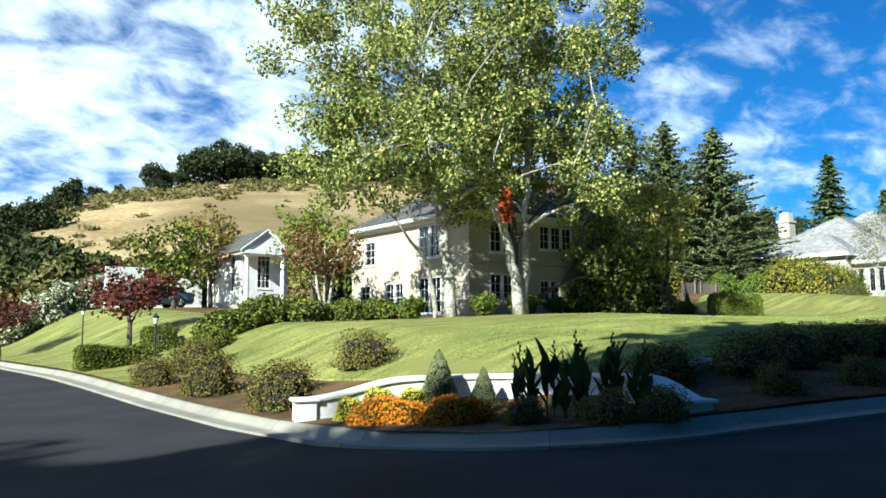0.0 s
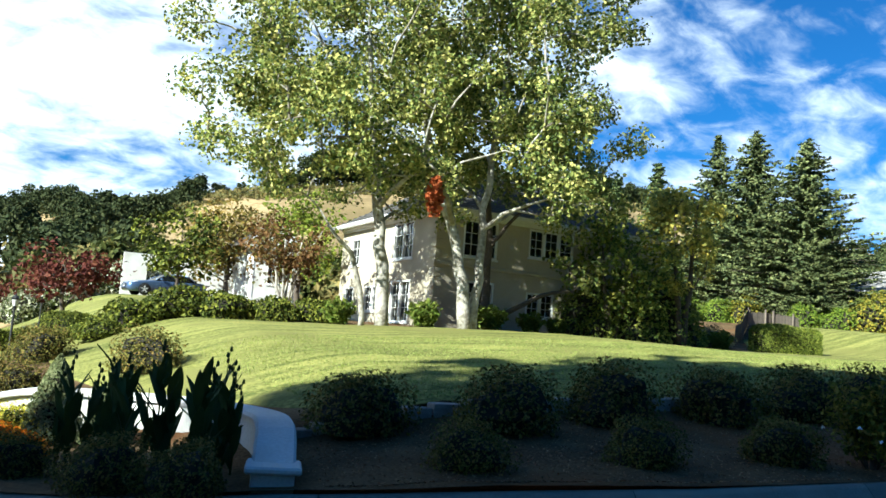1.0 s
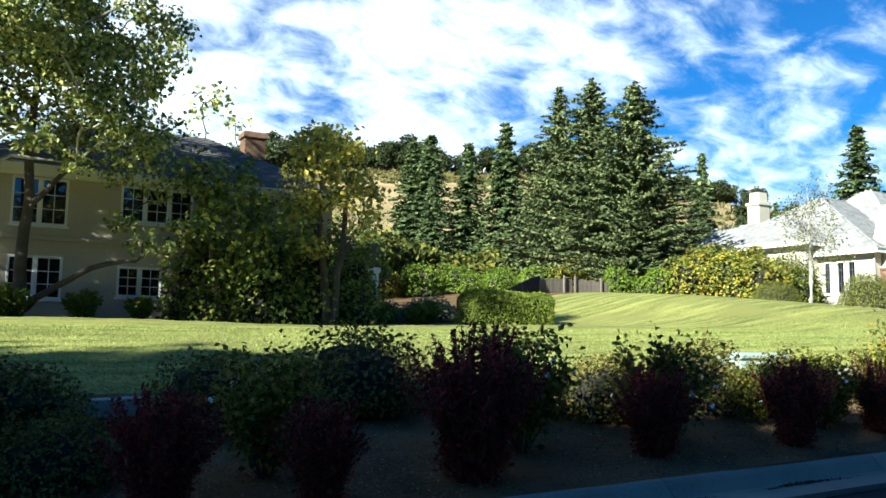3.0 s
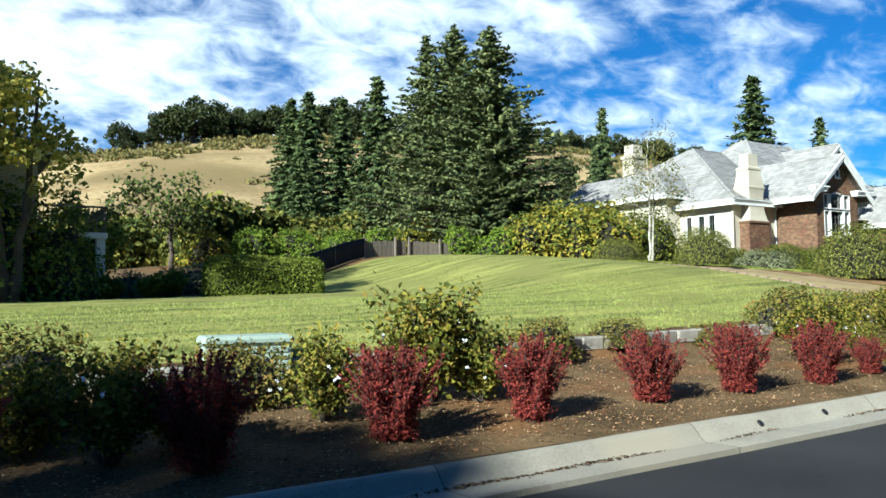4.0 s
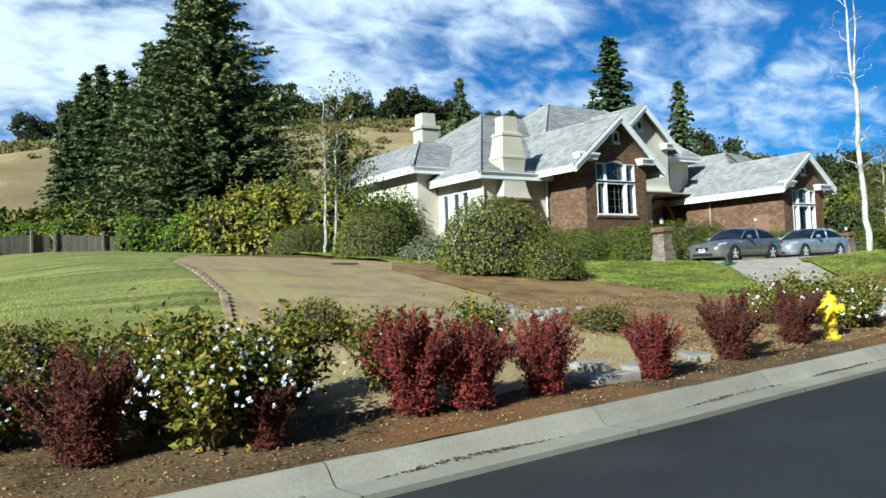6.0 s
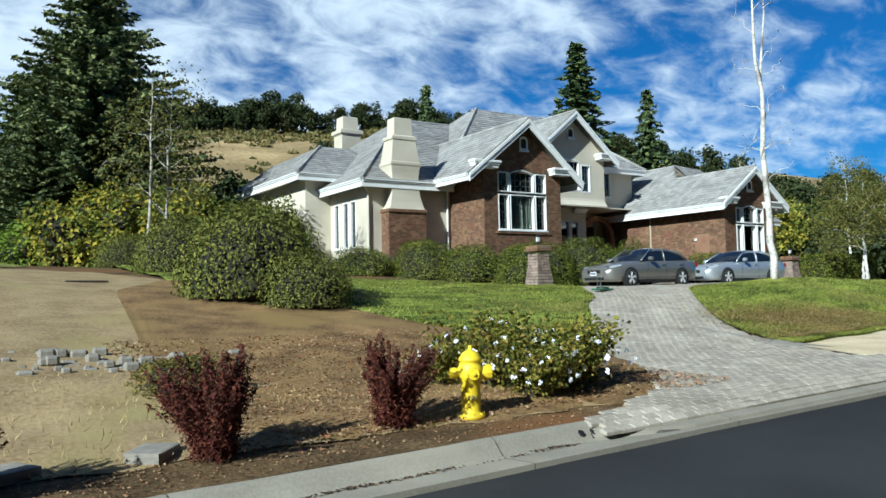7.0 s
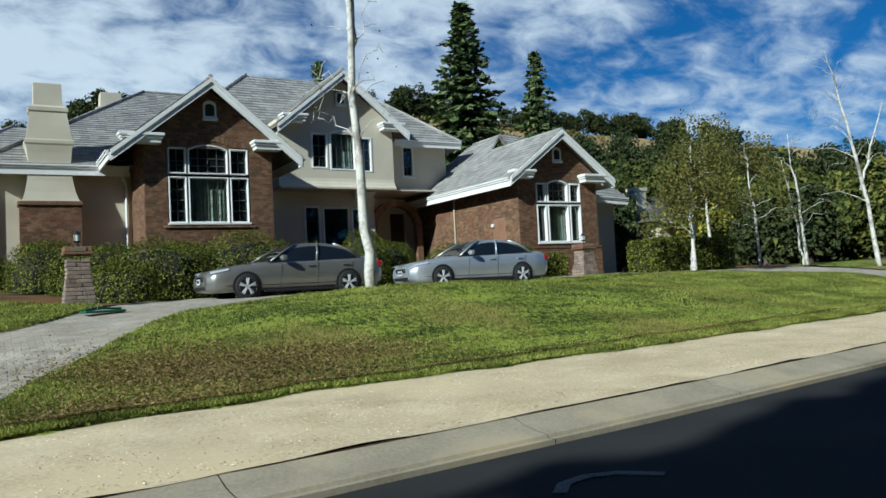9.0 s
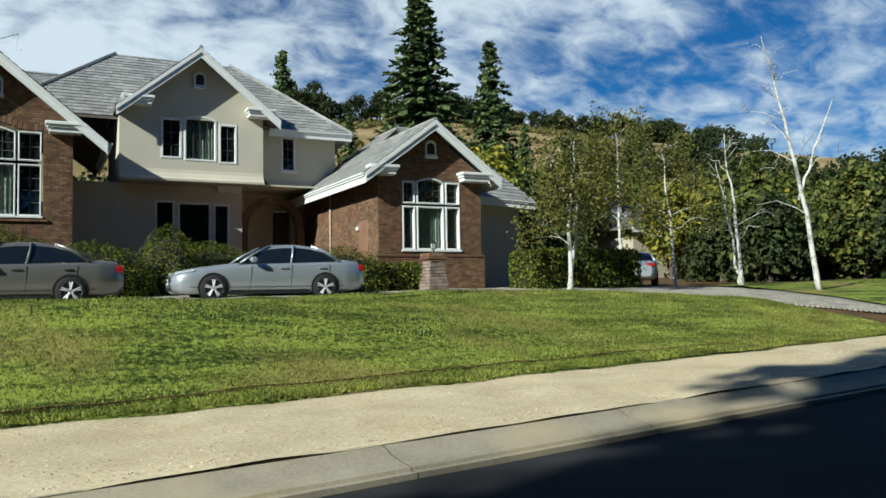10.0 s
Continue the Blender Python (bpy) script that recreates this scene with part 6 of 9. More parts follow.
# birches: bare white stems, and two with leaves left
def birch(x, y, h, lean, label, seed, leafy=0, base_r=0.11, twigs=9, fork=None, reach=0.26):
    rb = np.random.default_rng(seed)
    main = [((0, 0, 0), base_r * 1.25), ((lean[0] * 0.12, lean[1] * 0.12, h * 0.15), base_r), ((lean[0] * 0.4, lean[1] * 0.4, h * 0.5), base_r * 0.72), ((lean[0] * 0.75, lean[1] * 0.75, h * 0.8), base_r * 0.4), ((lean[0], lean[1], h), 0.015)]
    tr = [main]
    if fork:
        f0, dx, dy, fh = fork
        tr.append([((lean[0] * f0, lean[1] * f0, h * f0), base_r * 0.6), ((lean[0] * f0 + dx * 0.3, dy * 0.4, h * (f0 + 0.12)), base_r * 0.5), ((dx, dy, fh), 0.02)])
    cl = []
    for i in range(twigs):
        f = rb.uniform(0.3, 0.97)
        a = rb.uniform(0, 6.28)
        L = (1 - f) * h * reach + 0.5
        cl.append((lean[0] * f + math.cos(a) * L, lean[1] * f + math.sin(a) * L, h * f + L * rb.uniform(0.1, 0.8), 0.35 if not leafy else rb.uniform(0.5, 0.85)))
    t, c = broadleaf_meshes("birch", tr, cl, leafy if leafy else 14, 0.085 if leafy else 0.05, SHRUB if not leafy else leaf_material("birch leaves", [(0.06, 0.075, 0.02), (0.12, 0.12, 0.03), (0.20, 0.165, 0.045)], 0.35), BIRCH if base_r > 0.075 or leafy != 110 else BARK_PALE, seed, 0.9, 0.008, 0.006)
    return tree("birch_tree", t, c, x, y, label, "tree", group="birches on the lawns")


birch(76.85, 14.45, 10.3, (-0.5, 0.15), "tall bare white birch with forked stems at a lawn edge", 51, 0, 0.10, 46, (0.42, 0.28, 0.2, 9.6), 0.05)
birch(103.5, 20.2, 9.5, (-1.9, 0.6), "bare white birch with a leaning forked stem", 52, 0, 0.095, 40, (0.36, 1.5, 0.3, 7.4))
birch(102.9, 23.3, 6.2, (-0.5, 0.2), "thin white birch with a few bare twigs", 53, 0, 0.075, 18)
birch(103.1, 23.6, 5.0, (-1.0, 0.1), "thin leaning white birch beside another", 54, 0, 0.055, 12)
birch(92.4, 20.4, 4.8, (0.5, 0.2), "white stemmed birch with yellow green leaves", 55, 420, 0.07, 20)
birch(92.6, 20.6, 4.2, (0.9, 0.4), "white stemmed birch leaning beside its twin", 56, 420, 0.06, 16)
birch(97.4, 24.0, 6.5, (0.1, 0.2), "white stemmed birch with thin yellowing leaves", 57, 380, 0.07, 22)
birch(98.6, 22.4, 5.4, (-0.3, 0.2), "slim birch with sparse olive leaves", 58, 380, 0.06, 18)
birch(60.9, 26.6, 6.4, (0.2, 0.2), "pale stemmed young tree with thin leaves", 59, 110, 0.06, 26)
birch(61.5, 27.0, 6.0, (0.3, 0.0), "pale stemmed young tree beside its twin", 60, 110, 0.055, 22)

# ---- unseen trees across the street, behind the camera, added to shade road and beds ----
sh = []
for sd in (71, 72):
    cl = crown_clumps(80, 6.5, 6.0, 6.2, 15.5, 1.6, 2.5, sd, 0.2, -0.85, 0.0, 2.6)
    sh.append(broadleaf_meshes("shade_tree", [[((0, 0, 0), .45), ((.1, .3, 5), .36), ((.3, 1.8, 13), .2)], [((.1, .2, 4), .25), ((-1.6, 2.4, 11), .14)]], cl, 72, 0.6, OAK, BARK, sd))
for i, (x, y, s) in enumerate(((-28.9, -11.1, 1.10), (-11.8, -8.7, 1.12), (-18.9, -12.1, 1.10), (-1.6, -12.0, 0.98), (-38.8, -7.3, 1.1), (-48.8, -7.8, 1.1), (45.0, -17.2, 1.04), (49.2, -16.2, 1.05), (53.0, -15.6, 1.04), (57.4, -15.2, 1.05), (60.2, -12.7, 1.04), (66.8, -12.2, 1.05), (74.0, -11.7, 1.04), (82.0, -11.2, 1.03), (92.6, -10.6, 1.08))):
    tree("shade_tree", *sh[i % 2], x, y, "tall dense evergreen tree across the street", "tree", 0.12 * (i % 3 - 1), s, "trees across the street", z=float(road_z(x)) + 0.1)
# unseen belt of trees, added to cut the sky's fill light
woods("sky_screen_woods", scatter(150, -70, 150, -32, -18, 3.6, 5.0, 13, 18), OAK, "unseen woodland added across the street to block sky light", 0.6, 150)

# ---- plants in the beds ----
dome = bush_mesh("dome_bush", 1.0, 1.0, 1.0, 18000, 0.030, DOME, 2, 0.05, 0.035, 0.9, 0.55)
for x, y, rx, h in ((60.8, 28.74, 1.3, 1.25), (61.2, 23.7, 1.35, 1.8), (60.85, 16.2, 1.62, 2.1), (61.5, 14.95, 1.05, 1.25)):
    place("dome_bush", dome, x, y, "large rounded clipped evergreen bush", "bush", x, (rx, rx, h), "rounded bushes", -0.05)


def hedge_mesh(name, lx, ly, h, n, size, mat, seed, wob=0.04, rnd=0.18):
    """A clipped hedge: a box with rounded shoulders, dark for the shade inside, clad in small leaves."""
    g = Geo()
    # dark box under the leaves, coloured as the hedge's inner shade
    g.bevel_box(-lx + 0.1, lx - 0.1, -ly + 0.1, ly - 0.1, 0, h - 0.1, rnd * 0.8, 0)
    rh = np.random.default_rng(seed)
    areas = np.array([2 * lx * h, 2 * lx * h, 2 * ly * h, 2 * ly * h, 4 * lx * ly])
    which = rh.choice(5, n, p=areas / areas.sum())
    u, v = rh.uniform(-1, 1, n), rh.uniform(0, 1, n)
    P, O = np.zeros((n, 3)), np.zeros((n, 3))
    for k, (nx, ny, nz) in enumerate(((0, -1, 0), (0, 1, 0), (-1, 0, 0), (1, 0, 0), (0, 0, 1))):
        m = which == k
        if nz:
            P[m] = np.stack([u[m] * lx, (v[m] * 2 - 1) * ly, np.full(m.sum(), h)], 1)
        elif ny:
            P[m] = np.stack([u[m] * lx, np.full(m.sum(), ny * ly), v[m] * h], 1)
        else:
            P[m] = np.stack([np.full(m.sum(), nx * lx), u[m] * ly, v[m] * h], 1)
        O[m] = (nx, ny, nz)
    # round the shoulders
    inner = np.array([lx - rnd, ly - rnd, h - rnd])
    q = np.clip(P, [-inner[0], -inner[1], 0], inner)
    d = P - q
    ln = np.linalg.norm(d, axis=1, keepdims=True)
    P = np.where(ln > 1e-6, q + d / np.maximum(ln, 1e-6) * np.minimum(ln, rnd), P)
    P += rh.normal(0, wob, (n, 3)) + O * (0.05 * np.sin(P[:, :1] * 2.1 + seed) * np.cos(P[:, 1:2] * 1.7))
    P[:, 2] = np.maximum(P[:, 2], 0.02)
    leaves(g, P, O + np.array([0, 0, 0.3]), size, 1, spread=0.7)
    return two_meshes(g, name, SHADE_CORE, mat)


LIME_HEDGE = leaf_material("bright hedge leaves", [(0.05, 0.07, 0.012), (0.13, 0.165, 0.024), (0.26, 0.285, 0.045)], 0.2)
place("box_hedge", hedge_mesh("box_hedge", 2.05, 0.66, 1.45, 17000, 0.05, LIME_HEDGE, 3, 0.04, 0.45), 41.2, 25.95, "clipped rectangular green hedge at a lawn edge", "hedge", 0.02, z=2.28)
long_hedge = hedge_mesh("box_hedge", 2.0, 0.55, 0.75, 9000, 0.055, HEDGE, 4)
place("box_hedge", long_hedge, 8.1, 29.4, "low clipped hedge beside the side street", "hedge", 0.0, (0.6, 1, 1.0), dz=-0.03)
place("box_hedge", long_hedge, 10.2, 31.0, "low clipped hedge edging a garden path", "hedge", 1.25, (0.55, 1, 1.1), dz=-0.03)
for x, y, lx, ly, h, lab in ((71.6, 26.6, 1.0, 1.3, 1.5, 0), (73.0, 25.6, 1.3, 1.4, 1.6, 0), (69.6, 28.2, 1.2, 0.8, 1.3, 0), (75.6, 25.2, 1.6, 1.2, 1.75, 0), (74.2, 22.7, 1.4, 1.2, 1.75, 0), (76.6, 22.8, 1.7, 1.3, 1.9, 0), (79.0, 23.8, 1.5, 1.3, 1.75, 0), (81.2, 24.6, 0.8, 0.8, 2.0, 0), (84.0, 22.6, 1.3, 1.0, 1.6, 0), (86.0, 22.9, 1.2, 0.9, 1.5, 0), (82.6, 26.0, 1.3, 1.0, 1.8, 0), (73.2, 22.0, 0.9, 0.8, 1.3, 0)):
    h *= (1.0 if x > 78.5 else 1.08) * (1 + 0.14 * math.sin(x * 5.3))
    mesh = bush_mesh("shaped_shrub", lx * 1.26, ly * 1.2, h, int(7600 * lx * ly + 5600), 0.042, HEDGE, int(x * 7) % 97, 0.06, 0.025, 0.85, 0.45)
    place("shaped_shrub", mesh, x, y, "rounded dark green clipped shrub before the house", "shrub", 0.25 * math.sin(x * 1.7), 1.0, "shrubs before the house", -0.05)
place("box_hedge", hedge_mesh("box_hedge", 2.3, 0.8, 1.35, 11000, 0.065, HEDGE, 9), 94.6, 23.0, "clipped green hedge beside a brick garage wing", "hedge", 0.05, dz=-0.05)
place("box_hedge", hedge_mesh("box_hedge", 1.4, 0.6, 0.9, 5000, 0.06, HEDGE, 10), 87.2, 23.4, "low clipped hedge under a brick wall", "hedge", 0.0, dz=-0.05)
# dark shrub against the stucco wing
place("shaped_shrub", bush_mesh("shaped_shrub", 1.5, 1.6, 3.0, 7000, 0.09, HEDGE, 14, 0.16, 0.1, 0.6), 67.9, 33.2, "tall dark evergreen shrub against a stucco wall", "shrub", 0.3, dz=-0.05)

# crimson feathery shrubs along the kerb
def plume_mesh(name, n_stems, h, spread, seed, mat, per=34, leaf=0.05, side_w=0.075, stretch=2.2, bundles=0):
    g = Geo()
    rp = np.random.default_rng(seed)
    for i in range(n_stems):
        a = rp.uniform(0, 6.28)
        t = rp.uniform(0, 1) ** 0.6 * spread
        if bundles:
            k = i % bundles
            a = k * 2.4 + rp.normal(0, 0.16)
            t = spread * (0.25 + 0.75 * ((k * 7) % bundles) / bundles) * rp.uniform(0.82, 1.12)
        L = h * rp.uniform(0.65, 1.08) * (1 - 0.25 * (t / spread) ** 2)
        tip = np.array([math.cos(a) * t, math.sin(a) * t, L])
        base = np.array([math.cos(a) * 0.08, math.sin(a) * 0.08, 0])
        p = bent(base, tip, -0.0, 6, 0.015, rp)
        p[:, :2] = base[:2] + (tip[:2] - base[:2]) * (np.linspace(0, 1, 6)[:, None] ** 1.6)
        g.tube(p, np.linspace(0.008, 0.003, 6), 4, 0, cap=False)
        s = rp.uniform(0.10 if bundles else 0.22, 1.0, per)
        q = np.stack([np.interp(s, np.linspace(0, 1, 6), p[:, k]) for k in range(3)], 1)
        side = rp.normal(0, 1, (per, 3)) * np.array([1, 1, 0.5]) * (side_w * (1.15 - s))[:, None]
        leaves(g, q + side, np.array([0, 0, 0.5]) + side * 4, leaf, 1, spread=0.7, stretch=stretch)
    return two_meshes(g, name, BARK, mat)


plumes = [plume_mesh("red_shrub", 116, 0.93, 0.60, s, RED_LEAF, 130, 0.0165, 0.06, 3.0, 21) for s in (1, 2, 3)]
dark_plumes = [plume_mesh("red_shrub", 104, 0.95, 0.62, s, MAROON, 130, 0.0165, 0.06, 3.0, 19) for s in (4, 5)]
rp = np.random.default_rng(17)
for i, (x, y, s, dk) in enumerate(((24.6, 5.9, 0.9, 0), (25.8, 5.75, 0.8, 0), (27.3, 5.9, 1.3, 0), (29.6, 6.0, 0.9, 0), (31.6, 5.8, 0.95, 0), (33.4, 5.9, 0.9, 0), (35.16, 5.95, 0.88, 0), (36.79, 5.95, 0.85, 0), (38.54, 5.95, 0.8, 0), (39.95, 5.85, 0.84, 0), (41.45, 5.72, 0.8, 0), (42.8, 5.8, 0.52, 0), (44.92, 5.85, 0.86, 0), (46.6, 6.0, 0.9, 0), (48.75, 6.1, 0.93, 1), (50.1, 5.7, 0.55, 1), (51.75, 5.95, 1.02, 0), (52.35, 5.8, 0.9, 0), (53.4, 5.85, 0.88, 0), (55.05, 5.75, 0.76, 0), (57.0, 6.05, 0.9, 1), (58.85, 6.3, 0.86, 1), (22.6, 6.1, 0.8, 0))):
    m = (dark_plumes if dk else plumes)[i % (2 if dk else 3)]
    place("red_shrub", m, x, y, "crimson feathery shrub in bark mulch by the kerb" if not dk else "dusky maroon feathery shrub by the kerb", "shrub", rp.uniform(0, 6), (s * rp.uniform(1.0, 1.2), s * 1.1, s * 1.12), "red shrubs along the kerb", -0.02)

# rounded shrubs further back in the bed
shrubs = [bush_mesh("garden_shrub", 0.62, 0.62, 0.82, 4600, 0.040, SHRUB, s, 0.15, 0.2, 0.5) for s in (5, 6, 7)]
rp = np.random.default_rng(23)
ROW = [(12.2, 9.2, 1.2, 0.76), (14.0, 8.6, 1.25, 0.8), (15.9, 8.85, 1.3, 0.84), (17.9, 8.8, 1.35, 0.86), (19.85, 8.85, 1.3, 0.86), (21.95, 9.0, 1.3, 0.84), (23.65, 8.65, 1.3, 0.84), (25.65, 8.6, 1.3, 0.82), (27.5, 8.9, 1.55, 1.0), (29.0, 8.0, 1.15, 0.74), (30.4, 7.8, 1.3, 0.8), (32.2, 7.8, 1.4, 0.9), (34.4, 8.0, 1.1, 0.72),
       (39.17, 8.65, 1.08, 0.58), (40.85, 8.72, 0.9, 0.42), (42.9, 8.5, 0.95, 0.45), (45.1, 8.6, 1.4, 0.85), (46.7, 8.5, 1.1, 0.8), (48.5, 8.75, 1.25, 0.72), (50.3, 8.3, 0.95, 0.6), (52.3, 9.3, 0.9, 0.5), (57.5, 9.05, 1.05, 0.46), (37.9, 7.9, 0.7, 0.35), (41.2, 6.9, 0.55, 0.26), (44.3, 6.5, 0.8, 0.38), (53.3, 7.6, 0.8, 0.5),
       (14.6, 6.8, 0.8, 0.5), (16.6, 6.6, 0.9, 0.56), (19.4, 6.6, 0.95, 0.58), (21.2, 6.8, 0.9, 0.56), (24.0, 7.0, 1.0, 0.6), (12.6, 7.2, 0.8, 0.5)]
for i, (x, y, w, h) in enumerate(ROW):
    place("garden_shrub", shrubs[i % 3], x, y, "rounded olive green garden shrub in a mulched bed", "shrub", rp.uniform(0, 6), (w / 1.32, w / 1.32, h / 0.86), "shrubs in the long bed", -0.03)
for x, y, s in ((7.7, 15.5, 1.1), (7.75, 19.6, 1.08), (7.4, 22.9, 0.92), (10.9, 17.4, 1.05), (9.2, 24.5, 1.2), (8.6, 17.2, 0.85)):
    place("garden_shrub", shrubs[int(x * 3) % 3], x, y, "rounded olive green garden shrub on the corner bank", "shrub", x, s, "shrubs on the corner", -0.03)
for x, y, s in ((12.0, 28.6, 1.3), (13.5, 28.8, 1.5), (14.9, 28.4, 1.4), (10.8, 27.2, 1.0), (16.6, 27.8, 1.2), (18.2, 27.8, 1.2)):
    place("garden_shrub", bush_mesh("garden_shrub", 0.8, 0.7, 0.7, 3000, 0.07, HEDGE, int(x * 5), 0.12, 0.1, 0.5), x, y, "broad dark green shrub at the edge of the lawn", "shrub", x, s, "shrubs at the lawn edge", -0.03)
fan = plume_mesh("iris_clump", 70, 0.85, 0.5, 8, leaf_material("sword leaves", [(0.06, 0.10, 0.014), (0.12, 0.16, 0.025), (0.19, 0.21, 0.04)], 0.3), 22, 0.075)
for x, y, s in ((20.6, 24.0, 1.15), (22.8, 24.3, 1.1), (23.9, 24.9, 1.1), (18.0, 25.2, 1.1), (25.8, 25.2, 1.0), (27.5, 25.9, 0.9), (29.0, 26.2, 0.9), (31.4, 26.3, 0.8), (33.0, 26.4, 0.8), (36.4, 27.0, 0.9), (37.6, 26.6, 0.9), (38.4, 27.4, 1.1)):
    place("iris_clump", fan, x, y, "clump of upright sword shaped green leaves", "plant", x, (s * 1.2, s * 1.2, s), "foundation planting", -0.02)

# rose bushes with white blooms
def rose_mesh(name, r, h, n, blooms, seed, bloom=0.036):
    g = Geo()
    rr = np.random.default_rng(seed)
    for i in range(26):
        a, t = rr.uniform(0, 6.28), rr.uniform(0.1, 1) * r
        tip = np.array([math.cos(a) * t, math.sin(a) * t, h * rr.uniform(0.6, 1.15)])
        p = bent((0.05 * math.cos(a), 0.05 * math.sin(a), 0), tip, 0.06, 5, 0.02, rr)
        g.tube(p, np.linspace(0.009, 0.004, 5), 4, 0, cap=False)
        m = n // 26
        s = rr.uniform(0.25, 1.0, m)
        q = np.stack([np.interp(s, np.linspace(0, 1, 5), p[:, k]) for k in range(3)], 1) + rr.normal(0, 0.085, (m, 3))
        q[:, 2] = np.maximum(q[:, 2], 0.03)
        leaves(g, q, np.array([0, 0, 0.8]) + rr.normal(0, 0.3, (m, 3)), 0.05, 1, spread=0.7)
    gb = Geo()
    for i in range(blooms):
        d = rr.normal(0, 1, 3); d /= np.linalg.norm(d); d[2] = abs(d[2]) * 0.9 + 0.05
        c = d * np.array([r, r, h * 0.62]) * rr.uniform(0.85, 1.1) + np.array([0, 0, h * 0.38])
        k = 9
        leaves(gb, c + rr.normal(0, bloom * 0.35, (k, 3)), d + rr.normal(0, 0.2, (k, 3)), bloom, 0, 0.35, 0.6, 1.1)
    return g.mesh(name, [BARK, ROSE]), gb.mesh(name + "_blooms", [PETAL])


def rose(x, y, s, meshes, label):
    t = thing("rose_bush", label, "bush", Matrix.Translation((x, y, lz(x, y) - 0.02)) @ Matrix.Rotation(x, 4, "Z") @ Matrix.Diagonal((s, s, s, 1)), "rose bushes")
    part("foliage", meshes[0], None, t)
    tagged(part("bloom_cover", meshes[1], None, t, "white open rose blooms"), kind="stuff")


full = [rose_mesh("rose", 0.75, 1.0, 4800, 150, 1, 0.021), rose_mesh("rose", 0.75, 1.0, 4800, 120, 2, 0.021)]
few = [rose_mesh("rose", 0.66, 1.0, 3600, 9, 3, 0.028), rose_mesh("rose", 0.64, 1.05, 3400, 6, 4, 0.028)]
for i, (x, y, s) in enumerate(((49.75, 5.95, 1.05), (49.4, 6.75, 0.92), (48.25, 6.95, 0.75))):
    rose(x, y, s, full[i % 2], "leafy rose bush covered in white blooms")
some = [rose_mesh("rose", 0.85, 0.9, 2700, 34, 5, 0.04), rose_mesh("rose", 0.88, 0.9, 2700, 24, 6, 0.04)]
for i, (x, y, s) in enumerate(((61.0, 6.7, 0.78), (61.8, 6.9, 0.9), (61.0, 7.6, 0.98), (62.3, 7.4, 0.85), (61.7, 8.1, 0.85), (60.5, 7.9, 0.6))):
    rose(x, y, s, some[i % 2], "spreading rose bush with yellowing leaves and pale blooms")
for i, (x, y, s) in enumerate(((32.2, 6.8, 0.75), (32.8, 6.35, 0.85), (33.4, 6.6, 0.6), (36.3, 7.15, 1.08), (36.8, 6.9, 0.8), (42.75, 6.65, 0.86), (45.0, 7.5, 0.78), (44.4, 6.8, 0.45), (46.36, 7.2, 0.95), (47.3, 6.9, 0.8), (50.9, 6.9, 0.85), (52.0, 6.9, 0.8), (54.0, 7.9, 0.78), (28.3, 6.6, 1.1), (30.2, 6.5, 1.05), (22.9, 7.1, 1.05), (17.6, 6.1, 0.95), (25.6, 6.6, 0.95), (34.9, 6.9, 0.8))):
    rose(x, y, s, few[i % 2], "straggling rose bush with a few pale blooms")
# yellowing shrubbery along the fence
ymesh = [bush_mesh("tall_shrub", 1.6, 1.5, 2.5, 3600, 0.13, YELLOWING, s, 0.2, 0.14, 0.5) for s in (41, 42)]
dmesh = [bush_mesh("tall_shrub", 1.5, 1.4, 2.4, 4200, 0.10, HEDGE, 44, 0.2, 0.14, 0.6)]
gmesh = [bush_mesh("tall_shrub", 1.5, 1.4, 2.2, 3200, 0.13, leaf_material("lime leaves", [(0.06, 0.10, 0.015), (0.13, 0.19, 0.022), (0.22, 0.27, 0.035)], 0.35), s, 0.2, 0.14, 0.5) for s in (43,)]
for x, y, s, k in ((60.0, 33.6, 1.15, 0), (61.8, 33.0, 1.3, 1), (63.6, 32.2, 1.25, 0), (65.4, 31.4, 1.1, 3), (58.2, 35.2, 0.85, 2), (56.6, 36.6, 0.8, 2), (66.6, 31.6, 1.0, 3), (54.6, 42.6, 0.8, 2), (52.4, 43.5, 0.75, 2), (50.0, 44.2, 0.8, 2), (47.6, 45.0, 0.9, 2), (45.0, 46.0, 0.9, 0), (66.4, 34.0, 1.2, 3), (57.0, 41.8, 0.9, 0)):
    place("tall_shrub", (ymesh + gmesh + dmesh)[k], x, y, "tall yellow green shrub along the garden fence" if k < 3 else "tall dark evergreen shrub beside a stucco wing", "shrub", x * 2, s, "shrubs along the fence", -0.05)
pale = bush_mesh("oleander", 1.7, 1.3, 2.3, 3600, 0.15, leaf_material("blossoming leaves", [(0.04, 0.06, 0.016), (0.09, 0.11, 0.03), (0.30, 0.30, 0.18), (0.66, 0.64, 0.52)], 0.25), 64, 0.16, 0.12, 0.5, twigs=0)
for x, y, s in ((11.2, 57.0, 1.0), (13.2, 58.4, 0.9), (15.2, 58.6, 1.05), (17.0, 59.4, 0.95), (9.2, 56.0, 0.9)):
    place("oleander", pale, x, y, "cream flowering shrub at the back of a lawn", "shrub", x, s, "flowering shrubs", -0.05)
dark_shrub = [bush_mesh("tall_shrub", 1.5, 1.1, 2.6, 4200, 0.11, SHADY, k, 0.2, 0.15, 0.6) for k in (61, 62)]
for i, (x, y, s) in enumerate(((29.3, 26.3, 0.85), (31.4, 26.0, 1.1), (33.2, 26.3, 1.2), (34.9, 26.6, 0.95))):
    place("tall_shrub", dark_shrub[i % 2], x, y, "tall dark green shrub against a tan house", "shrub", x * 2, s, "shrubs against the tan house", -0.05)
